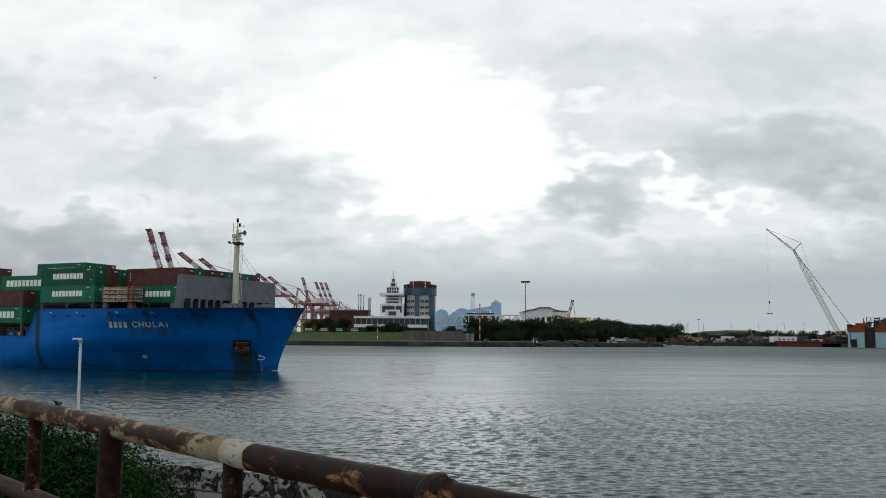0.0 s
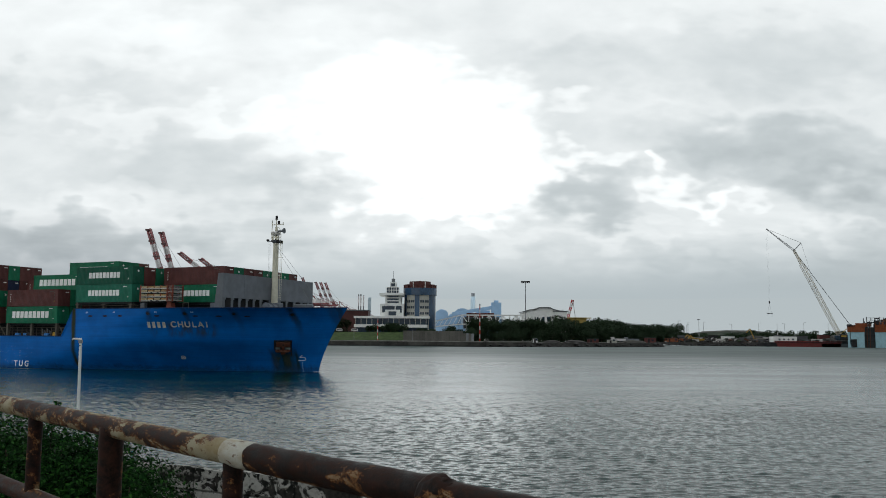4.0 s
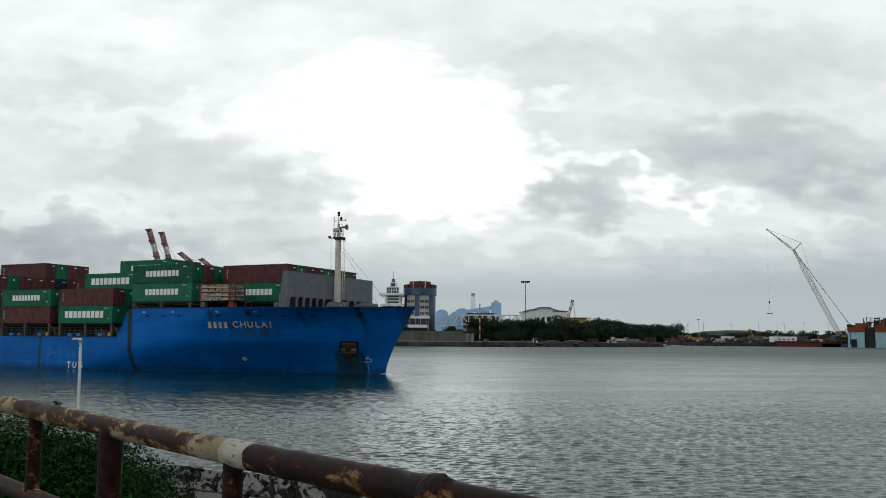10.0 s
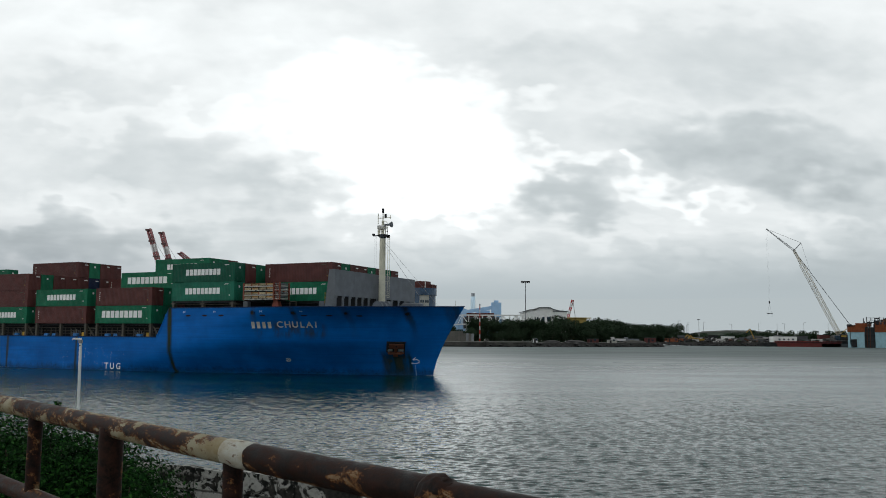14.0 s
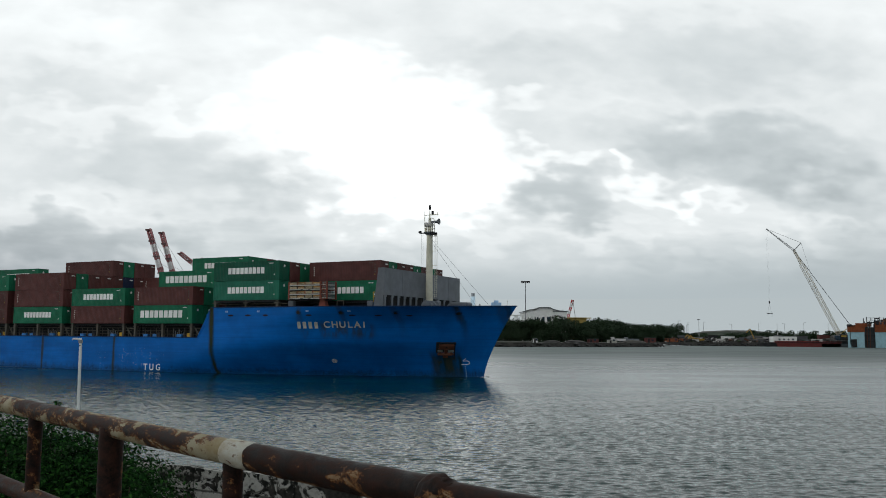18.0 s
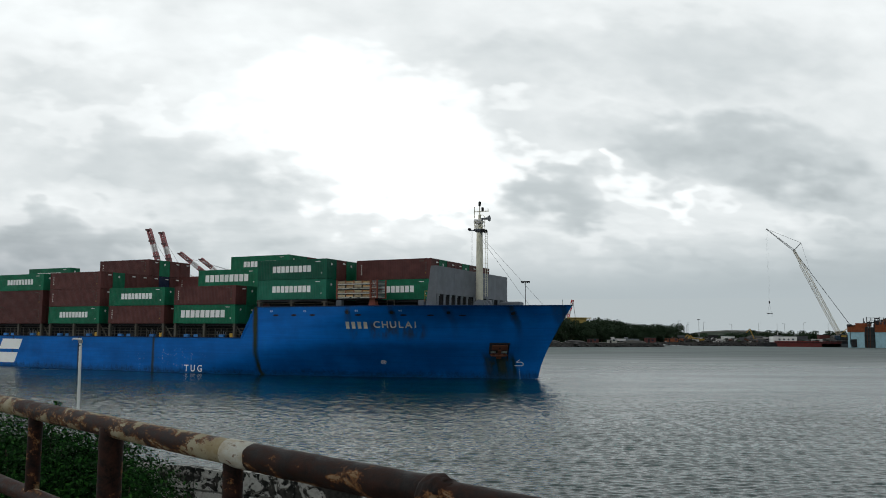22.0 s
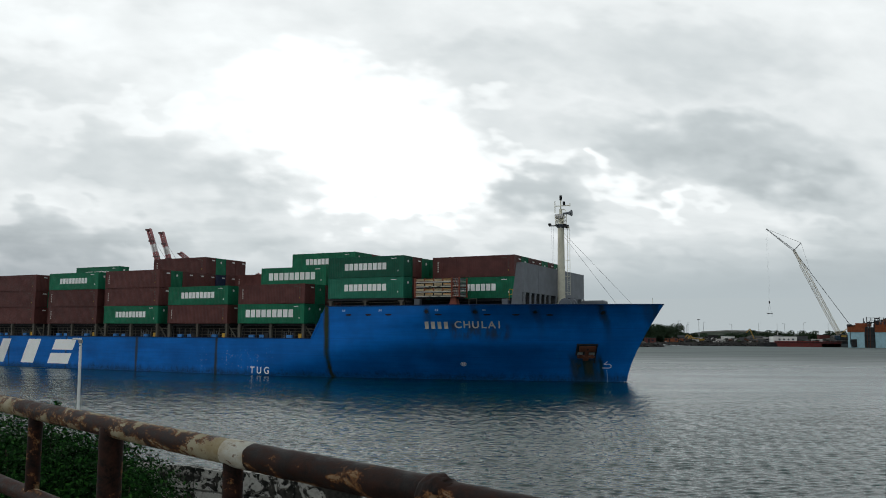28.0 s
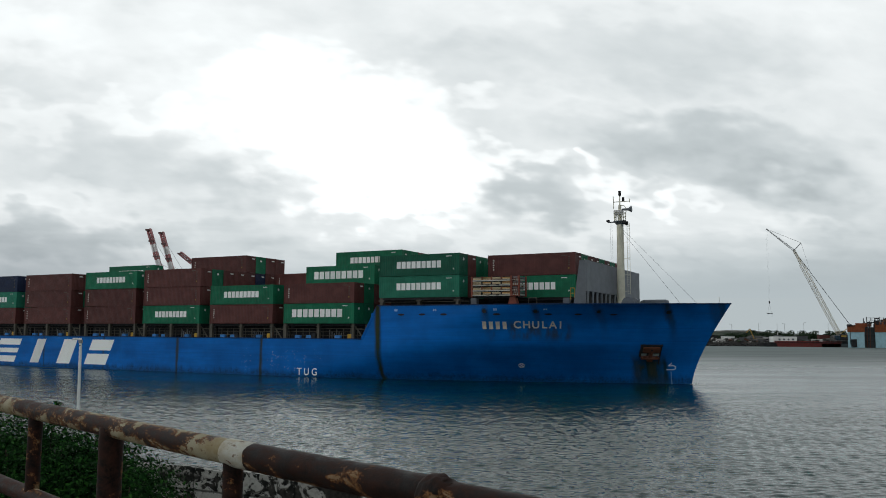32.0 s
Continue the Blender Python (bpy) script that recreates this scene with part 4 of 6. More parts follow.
tagged(part("ground", slab(LAND, -3, 2.2), M_LAND), "flat grey-brown reclaimed harbour land", "ground", kind="structure")

M_TIDE = plain("tide_stained_concrete", (0.06, 0.058, 0.052), 0.85, 2.0, 0.35)
quay = thing("quay_wall", "low weathered concrete quay wall along the channel", "quay", kind="structure")
for (ax, ay), (bx, by) in zip(SHORE[1:6], SHORE[2:7]):
    bm = bmesh.new()
    beam(bm, (ax, ay - 0.4, 1.0), (bx, by - 0.4, 1.0), 1.2, 3.4)
    part("quay_section", bm, M_TIDE, quay)
    bm = bmesh.new()
    beam(bm, (ax, ay - 0.3, 2.62), (bx, by - 0.3, 2.62), 1.6, 0.5)
    part("quay_edge", bm, M_CONC, quay)
    bm = bmesh.new()
    beam(bm, (ax, ay - 0.9, 0.15), (bx, by - 0.9, 0.15), 0.9, 0.9)
    part("tide_band", bm, M_ROCK, quay)

bm = bmesh.new()
v = [bm.verts.new(p) for p in ((-240, 446, 2.25), (-21, 441, 2.25), (-21, 456, 7.2), (-240, 460, 7.2), (-240, 520, 7.3), (-21, 520, 7.3), (-21, 520, 2.2))]
bm.faces.new((v[0], v[1], v[2], v[3]))
bm.faces.new((v[3], v[2], v[5], v[4]))
bm.faces.new((v[1], v[6], v[5], v[2]))
tagged(part("grass_bank", bm, M_GRASS), "green mown grass bank above the quay", "grass", kind="structure")


def terminal():
    b = thing("harbour_office", "white stepped harbour office with glazed storeys and antenna", "building")
    y0, y1 = 470, 500
    part("ground_storey", boxes((-49.5, -8.5, y0 + 1, y1, 7.2, 10.0)), M_GLASS, b)
    part("lower_band", boxes((-50.6, -9, y0, y1, 10.0, 11.7)), M_WALLW, b)
    part("glazed_storey", boxes((-50, -8.2, y0 + 0.5, y1, 11.7, 15.2)), M_GLASS, b)
    part("roof_slab", boxes((-50.8, -7.4, y0 - 0.6, y1, 15.2, 16.4)), M_WALLW, b)
    for i in range(14):
        x = -49.8 + i * 3.1
        part("mullion", boxes((x, x + 0.25, y0 + 0.3, y0 + 0.55, 11.7, 15.2)), M_BEIGE, b)
    part("upper_block", boxes((-36, -22.5, y0 + 3, y1, 16.4, 23.6)), M_WALLW, b)
    part("block_glazing", boxes((-34.8, -27.6, y0 + 2.7, y0 + 3.2, 18.6, 22.3), (-27.0, -23.6, y0 + 2.7, y0 + 3.2, 18.6, 22.3)), M_GLASS, b)
    part("porch_frame", boxes((-33, -24.5, y0 + 1.6, y0 + 2.8, 16.4, 20.2)), M_WALLW, b)
    part("porch_window", boxes((-31, -26.6, y0 + 1.4, y0 + 1.7, 16.9, 19.2)), M_GLASS, b)
    part("tower_shaft", boxes((-33.2, -24.2, y0 + 4, y1 - 8, 23.6, 28.9)), M_WALLW, b)
    for k in range(3):
        part("tower_window", boxes((-32.0, -25.4, y0 + 3.8, y0 + 4.1, 24.1 + 1.7 * k, 25.0 + 1.7 * k)), M_GLASS, b)
    part("cornice", boxes((-36.4, -22.4, y0 + 1.5, y1 - 6, 28.4, 29.7)), M_WALLW, b)
    part("lookout", boxes((-32.4, -25.6, y0 + 5, y0 + 14, 29.7, 33.2)), M_GLASS, b)
    bm = bmesh.new()
    for i in range(6):
        x = -32.6 + i * 1.4
        box(bm, x, x + 0.25, y0 + 4.8, y0 + 5.0, 29.7, 33.2)
    for z in (29.7, 31.4, 33.1):
        box(bm, -32.8, -25.2, y0 + 4.75, y0 + 5.1, z, z + 0.3)
    part("lookout_frame", bm, M_WALLW, b)
    part("belfry", boxes((-30.6, -27.0, y0 + 6, y0 + 12, 33.4, 36.2)), M_WALLW, b)
    part("belfry_glazing", boxes((-29.9, -27.7, y0 + 5.8, y0 + 6.1, 33.9, 35.6)), M_GLASS, b)
    part("lantern", boxes((-29.8, -27.9, y0 + 7, y0 + 10, 36.2, 38.4)), M_STEEL, b)
    part("antenna", tubes(((-28.8, y0 + 8, 38.4), (-28.8, y0 + 8, 43.0), 0.12)), M_STEEL, b)


def drum_tower():
    b = thing("control_tower", "round dark blue glazed tower with red-brown crown", "building")
    cx, cy, r = -13.4, 486, 9.3
    seg = 20
    for i in range(seg):
        a0, a1 = 2 * math.pi * i / seg, 2 * math.pi * (i + 1) / seg
        am = math.degrees((a0 + a1) / 2) % 360
        blue = 243 < am < 263 or am > 298 or am < 222
        bm = bmesh.new()
        pts = [(cx + q * math.cos(a), cy + q * math.sin(a)) for q, a in ((r, a0), (r, a1), (r - 0.8, a1), (r - 0.8, a0))]
        outline_prism(bm, pts, 7.2, 29.0)
        wall = part("glazed_bay" if blue else "wall_panel", bm, M_BLUEG if blue else M_BEIGE, b)
        if not blue and 180 < am < 330:
            for k in range(3):
                z = 17.6 + 3.5 * k
                bm = bmesh.new()
                for j in range(2):
                    f0, f1 = 0.12 + 0.45 * j, 0.45 + 0.45 * j
                    c0, c1 = a0 + (a1 - a0) * f0, a0 + (a1 - a0) * f1
                    outline_prism(bm, [(cx + q * math.cos(a), cy + q * math.sin(a)) for q, a in ((r + 0.06, c0), (r + 0.06, c1), (r - 0.2, c1), (r - 0.2, c0))], z, z + 1.4)
                part("window", bm, M_GLASS, wall)
    bm = bmesh.new()
    revolve(bm, [(9.9, 29.0), (9.9, 33.2), (9.5, 33.2)], 24, pose(cx, cy, 0))
    part("glazed_ring", bm, M_BLUEG, b)
    bm = bmesh.new()
    revolve(bm, [(9.3, 33.2), (9.3, 35.4), (6.6, 35.5), (6.6, 37.2), (6.4, 37.2)], 10, pose(cx, cy, 0, 0, 0, 18))
    part("crown", bm, M_CROWN, b)
    for i in range(10):
        a = radians(36 * i)
        bm = bmesh.new()
        box(bm, 8.2, 9.75, -1.3, 1.3, 33.2, 35.2, pose(cx, cy, 0, 0, 0, 36 * i))
        part("crown_fin", bm, M_CROWN, b)
    part("crown_ribs", boxes((cx - 4, cx - 3.6, cy - 9.45, cy - 9.2, 33.3, 37.1), (cx + 3, cx + 3.4, cy - 9.45, cy - 9.2, 33.3, 37.1)), M_WALLW, b)


terminal()
drum_tower()


def striped_pole(x, y, z0, z1, bands):
    p = thing("signal_pole", "red and white banded steel signal pole", "pole")
    h = (z1 - z0) / bands
    for i in range(bands):
        part("band", tubes(((x, y, z0 + i * h), (x, y, z0 + (i + 1) * h), 0.24 if i % 2 else 0.25)), M_RED if i % 2 == 0 else M_CRANEW, p)
    part("lamp_head", boxes((x - 0.3, x + 0.3, y - 0.3, y + 0.3, z1, z1 + 0.9)), M_STEEL, p)


striped_pole(-34.4, 437.5, 2.0, 13.8, 7)
striped_pole(19.7, 434, 2.2, 21.5, 9)

fence = thing("grey_fence", "grey corrugated sheet fence along the quay", "fence")
for i in range(26):
    x = -21.0 + i * 1.46
    part("panel", boxes((x, x + 1.42, 441 + 0.06 * (i % 2), 441.2 + 0.06 * (i % 2), 2.2, 8.1 - 1.3 * (i > 21))), M_STEEL if i > 21 and i % 2 else M_TAUPE, fence)


def conveyor_bridge():
    b = thing("conveyor_bridge", "white steel truss conveyor bridge with red house", "bridge")
    y, x0, x1, z0, z1 = 505, 12, 62, 12.6, 18.2
    for yy in (y, y + 4):
        bm = bmesh.new()
        beam(bm, (x0, yy, z0), (x1, yy, z0), 0.7)
        beam(bm, (x0, yy, z1), (x1, yy, z1), 0.7)
        part("chords", bm, M_WALLW, b)
        for i in range(12):
            xa, xb = x0 + (x1 - x0) * i / 12, x0 + (x1 - x0) * (i + 1) / 12
            bm = bmesh.new()
            beam(bm, (xa, yy, z0), (xa, yy, z1), 0.4)
            beam(bm, (xa, yy, z0 if i % 2 else z1), (xb, yy, z1 if i % 2 else z0), 0.4)
            part("truss_bay", bm, M_WALLW, b)
    bm = bmesh.new()
    beam(bm, (x0, y, z1), (-8, y, 13.4), 0.7)
    beam(bm, (x0, y, z0), (-8, y, 10.6), 0.7)
    for i in range(7):
        t = i / 7
        beam(bm, (x0 - 20 * t, y, z1 - 4.8 * t), (x0 - 20 * (t + 0.14), y, z0 - 2 * (t + 0.14)), 0.35)
    part("ramp_truss", bm, M_WALLW, b)
    bm = bmesh.new()
    for x in (14, 26, 40, 54):
        beam(bm, (x, y + 2, 2), (x + 1, y + 2, z0), 0.9)
    part("piers", bm, M_WALLW, b)
    part("red_house", boxes((15, 32, y + 5, y + 12, 17.2, 19.6)), M_CROWN, b)
    part("house_wall", boxes((13, 35, y + 5, y + 12, 10, 17.2)), M_ROOF, b)


conveyor_bridge()


def far_factory():
    f = thing("blue_factory", "pale blue factory domes, gallery and chimney in the haze", "factory")
    y = 1200
    for x0, x1, h, dy in ((-10, 8, 43, 0), (7.5, 22, 37, 4), (18, 40, 45, 9)):
        bm = bmesh.new()
        arc = [(x0, 2)] + [(x0 + (x1 - x0) * k / 8, h - 5 + 5 * math.sin(math.pi * k / 8) ** 0.7) for k in range(9)] + [(x1, 2)]
        lo = [bm.verts.new((px, y + dy, pz)) for px, pz in arc]
        hi = [bm.verts.new((px, y + dy + 30, pz)) for px, pz in arc]
        bm.faces.new(lo)
        bm.faces.new(hi[::-1])
        for i in range(len(arc)):
            j = (i + 1) % len(arc)
            bm.faces.new((lo[i], hi[i], hi[j], lo[j]))
        bmesh.ops.recalc_face_normals(bm, faces=bm.faces)
        part("dome_shed", bm, M_BLUEF, f)
    bm = bmesh.new()
    beam(bm, (14, y - 8, 36), (74, y - 8, 46), 5, 5)
    part("conveyor_gallery", bm, M_BLUEF, f)
    for px in (26, 40, 56):
        part("gallery_leg", boxes((px, px + 1.5, y - 9, y - 7, 2, 40)), M_BLUEF, f)
    part("transfer_tower", boxes((71, 85, y - 12, y + 6, 2, 53)), M_BLUEF, f)
    part("tower_hood", boxes((75, 81, y - 10, y + 4, 53, 56)), M_BLUEF, f)
    part("mill_house", boxes((50, 70, y + 10, y + 30, 2, 42)), M_BLUEF, f)
    bm = bmesh.new()
    revolve(bm, [(4.2, 2), (3.6, 64)], 14, pose(46, y + 45, 0))
    part("chimney", bm, M_HAZY, f)
    bm = bmesh.new()
    revolve(bm, [(2.6, 64), (2.6, 69)], 12, pose(46, y + 45, 0))
    part("chimney_head", bm, M_STEEL, f)


far_factory()


def warehouse():
    w = thing("white_warehouse", "white hall with dark curved roof behind trees", "building")
    y = 535
    part("hall_wall", boxes((53, 72, y, y + 25, 2.2, 20.9)), M_WALLW, w)
    part("side_wing", boxes((72, 80.5, y - 4, y + 25, 2.2, 21.4)), M_WALLW, w)
    pts = [(52, 21.5), (57, 22.9), (61, 23.3), (63, 24.4), (70, 24.4), (72, 23.3), (76, 22.3), (78, 21.5)]
    for name, outline, y0, mat in (("gable", [(53, 20.9)] + [(x, z - 0.5) for x, z in pts[1:-1]] + [(77, 20.9)], y, M_WALLW), ("roof", pts + [(x, z - 0.55) for x, z in pts[::-1]], y - 0.8, M_ROOF)):
        bm = bmesh.new()
        lo = [bm.verts.new((x, y0, z)) for x, z in outline]
        hi = [bm.verts.new((x, y + 24.9, z)) for x, z in outline]
        bm.faces.new(lo[::-1])
        bm.faces.new(hi)
        for i in range(len(outline)):
            j = (i + 1) % len(outline)
            bm.faces.new((lo[i], lo[j], hi[j], hi[i]))
        bmesh.ops.recalc_face_normals(bm, faces=bm.faces)
        part(name, bm, mat, w)
    part("wing_roof", boxes((71.8, 81, y - 4.5, y + 25, 21.4, 22.0)), M_ROOF, w)
    for k in range(4):
        part("window", boxes((56 + 4 * k, 58.4 + 4 * k, y - 0.15, y + 0.1, 15, 18)), M_GLASS, w)


warehouse()


def light_mast(x, y, z0, z1, wide=5.5, rad=0.35):
    m = thing("light_mast", "tall steel floodlight mast", "light mast")
    bm = bmesh.new()
    tube(bm, (x, y, z0), (x, y, z1), rad, rad * 0.6, 8)
    part("pole", bm, M_STEEL, m)
    part("lamp_ring", boxes((x - wide / 2, x + wide / 2, y - 0.6, y + 0.6, z1 - 0.05 * wide, z1 + 0.07 * wide)), M_BLACK, m)
    for i in range(5):
        xx = x - wide / 2 + wide * (i + 0.5) / 5
        part("floodlight", boxes((xx - 0.07 * wide, xx + 0.07 * wide, y - 0.8, y - 0.2, z1 - 0.16 * wide, z1)), M_BLACK, m)


light_mast(50.5, 500, 2, 38.6)


M_SHEAVE = painted("grimy_crane_gear", (0.10, 0.06, 0.06), amount=0.3, scale=0.2)


def gantry(x, y, s, slope, boom, turn=0.0):
    """A quay crane with its boom raised; slope: lean of the boom in degrees from upright."""
    g = thing("quay_crane", "red and white ship-to-shore gantry crane with raised boom", "crane", pose(x, y, 2, 0, 0, turn), "quay cranes")
    bm = bmesh.new()
    for xx in (0, 24):
        for yy in (-9, 9):
            beam(bm, (xx, yy, 0), (xx, yy, 46), 1.8)
    part("portal_legs", bm, M_PINK, g)
    bm = bmesh.new()
    for yy in (-9, 9):
        beam(bm, (0, yy, 14), (24, yy, 14), 1.6)
        beam(bm, (0, yy, 14), (24, yy, 44), 0.9)
    for xx in (0, 24):
        beam(bm, (xx, -9, 44), (xx, 9, 44), 1.6)
        beam(bm, (xx, -9, 14), (xx, 9, 14), 1.6)
    part("braces", bm, M_PINK, g)
    bm = bmesh.new()
    for yy in (-3, 3):
        beam(bm, (-3, yy, 46), (48, yy, 46), 1.4, 2.2)
    part("main_girder", bm, M_PINK, g)
    part("machinery_house", boxes((22, 36, -4, 4, 47, 53)), M_CRANEW, g)
    bm = bmesh.new()
    for yy in (-4, 4):
        beam(bm, (0, yy, 46), (3, yy, 68), 1.0)
        beam(bm, (24, yy, 46), (3, yy, 68), 0.7)
        beam(bm, (46, yy, 47), (3, yy, 68), 0.35)
    part("mast_frame", bm, M_PINK, g)
    a = radians(slope)
    d = Vector((-math.sin(a), 0, math.cos(a)))
    p = Vector((-3, 0, 47))
    for i in range(8):
        bm = bmesh.new()
        lattice(bm, p + d * (boom * i / 8), p + d * (boom * (i + 1) / 8), 3.3, 4, 1.25, up=(0, 1, 0))
        tagged(part("boom_section", bm, M_CRANEW if i in (1, 3, 5) else M_PINK, g), kind="stuff")
    bm = bmesh.new()
    for f in (0.45, 0.9):
        beam(bm, p + d * boom * f, (3, 0, 68), 0.3)
    part("stays", bm, M_STEEL, g)
    bm = bmesh.new()
    for k, f in enumerate((0.28, 0.55, 0.80, 0.985)):
        q = p + d * boom * f
        box(bm, q.x - 3.2, q.x + 3.2 - 0.6 * k, -2.6, 2.6, q.z - 0.7, q.z + 0.9)
    part("sheave_platforms", bm, M_SHEAVE, g)
    bm = bmesh.new()
    for k in range(4):
        beam(bm, p + d * boom * (0.3 + 0.2 * k), p + d * boom * (0.02 + 0.16 * k) + Vector((5.5 - k, 0, 0)), 0.5)
    part("hoist_struts", bm, M_PINK, g)
    part("operator_cab", boxes((4, 7, -1.5, 1.5, 41, 44)), M_CRANEW, g)
    g.scale = (s, s, s)
    return g


gantry(-267, 800, 0.96, 18, 66)
gantry(-256, 800, 0.93, 17, 66)
gantry(-269, 1040, 1.2, 52, 66)
gantry(-248, 1045, 1.12, 52, 66)
gantry(-233, 1300, 1.12, 52, 66)
gantry(-218, 1305, 1.07, 52, 66)
gantry(-236, 1500, 1.0, 17, 62)
gantry(-222, 1600, 1.0, 22, 62)
gantry(-214, 1610, 1.0, 22, 62)
gantry(-206, 1620, 1.0, 22, 62)
gantry(-225, 1330, 0.85, 86, 60)
gantry(-205, 1400, 0.85, 86, 60)
gantry(-178, 1500, 0.8, 88, 55)
gantry(-170, 1680, 0.8, 88, 60)


# ---- foreground: railing, bush, old wall ----
GROUND = 4.64


def rusty_material(name, paint, bare=0.5, middle=None, chalk=0.0, dark=1.0):
    """Flaking paint on rusted pipe; along the railing's line the flakes run long, and more paint is left underneath."""
    n = Nodes(name)
    x, y, z = n.split(n.coord())
    c = n.joined(n.math("MULTIPLY", n.math("SUBTRACT", x, y), 0.36), n.math("MULTIPLY", n.math("ADD", x, y), 0.707), z)
    big = n.noise(c, 7.0, 7, 0.68, 0.5)
    mid = n.noise(c, 34.0, 6, 0.68, 0.3)
    fine = n.noise(n.coord(), 190.0, 4, 0.6)
    left = big
    if middle is not None:
        rise = n.math("MULTIPLY", n.math("MAXIMUM", n.math("SUBTRACT", -0.35, x), 0.0), 0.0087)
        left = n.math("ADD", big, n.ramp(n.math("SUBTRACT", z, rise), middle - 0.026, middle + 0.026, 0.06, -0.03))
        mend = n.ramp(n.math("ABSOLUTE", n.math("SUBTRACT", x, -0.80)), 0.42, 0.16, -0.035, 0.055)
        left = n.math("ADD", left, mend)
    left = n.math("ADD", left, n.ramp(mid, 0.25, 0.75, -0.11, 0.11, False))
    rust = n.mix(n.ramp(mid, 0.36, 0.64), tuple(v * dark for v in (0.012, 0.006, 0.005)), tuple(v * dark for v in (0.075, 0.030, 0.020)))
    rust = n.mix(n.ramp(fine, 0.5, 0.75, 0.0, 0.6), rust, tuple(v * dark for v in (0.10, 0.040, 0.020)))
    edge = n.math("MULTIPLY", n.ramp(left, bare - 0.055, bare + 0.0), n.ramp(fine, 0.3, 0.5, 0.6, 1.0))
    keep = n.math("MULTIPLY", n.ramp(left, bare + 0.0, bare + 0.02), n.ramp(fine, 0.25 - chalk, 0.40 - chalk, 0.55, 1.0))
    col = n.mix(edge, rust, n.mix(n.ramp(fine, 0.35, 0.65), (0.060, 0.022, 0.008), (0.21, 0.095, 0.035)))
    tint = n.mix(n.ramp(n.noise(c, 20.0, 5), 0.35, 0.65), (*paint, 1), tuple(v * k for v, k in zip(paint, (0.72, 0.62, 0.48))) + (1,))
    tint = n.mix(n.ramp(n.noise(c, 60.0, 4, 0.6), 0.58, 0.68, 0, 0.8), tint, (0.09, 0.036, 0.015))
    col = n.mix(keep, col, tint)
    n.bump(n.math("ADD", n.math("MULTIPLY", keep, 0.6), n.math("ADD", n.math("MULTIPLY", mid, 0.6), n.math("MULTIPLY", fine, 0.3))), 0.9, 0.0024)
    return n.done(col, n.ramp(mid, 0.3, 0.7, 0.45, 0.75), 0.0, 0.12)


M_RUST = rusty_material("rusted_pipe_paint", (0.30, 0.27, 0.185), 0.525, 5.74, dark=0.55)
M_LOWR = rusty_material("rusted_lower_pipe_paint", (0.38, 0.32, 0.21), 0.57, dark=0.6)
M_RUSTD = rusty_material("dark_rusted_pipe", (0.26, 0.18, 0.11), 0.60, 5.725, dark=0.36)
M_CREAM = rusty_material("cream_pipe_paint", (0.42, 0.42, 0.38), 0.34, None, 0.2)
M_POST = rusty_material("dark_rusted_post", (0.20, 0.15, 0.09), 0.62, dark=0.42)


def rail_point(x, z):
    """A point on the railing's line, which runs obliquely across the view."""
    return Vector((x, 1.578 - x, z))


def pipe(pts, radii, mat, name, parent, label="", seg=20, wobble=0.0):
    bm = bmesh.new()
    rings = []
    for k, (p, r) in enumerate(zip(pts, radii)):
        d = (pts[min(k + 1, len(pts) - 1)] - pts[max(k - 1, 0)]).normalized()
        u = d.cross(Vector((0, 0, 1))) if abs(d.z) < 0.9 else d.cross(Vector((0, 1, 0)))
        u.normalize()
        w = u.cross(d)
        ring = []
        for i in range(seg):
            t = 2 * math.pi * i / seg
            q = p + (u * math.cos(t) + w * math.sin(t)) * r
            rr = r * (1 + wobble * noise.noise(q * 18) + 0.5 * wobble * noise.noise(q * 70))
            ring.append(bm.verts.new(p + (u * math.cos(t) + w * math.sin(t)) * rr))
        rings.append(ring)
    for a, b in zip(rings, rings[1:]):
        for i in range(seg):
            j = (i + 1) % seg
            bm.faces.new((a[i], a[j], b[j], b[i]))
    bm.faces.new(rings[0][::-1])
    bm.faces.new(rings[-1])
    bmesh.ops.recalc_face_normals(bm, faces=bm.faces)
    return part(name, bm, mat, parent, label, smooth=True)


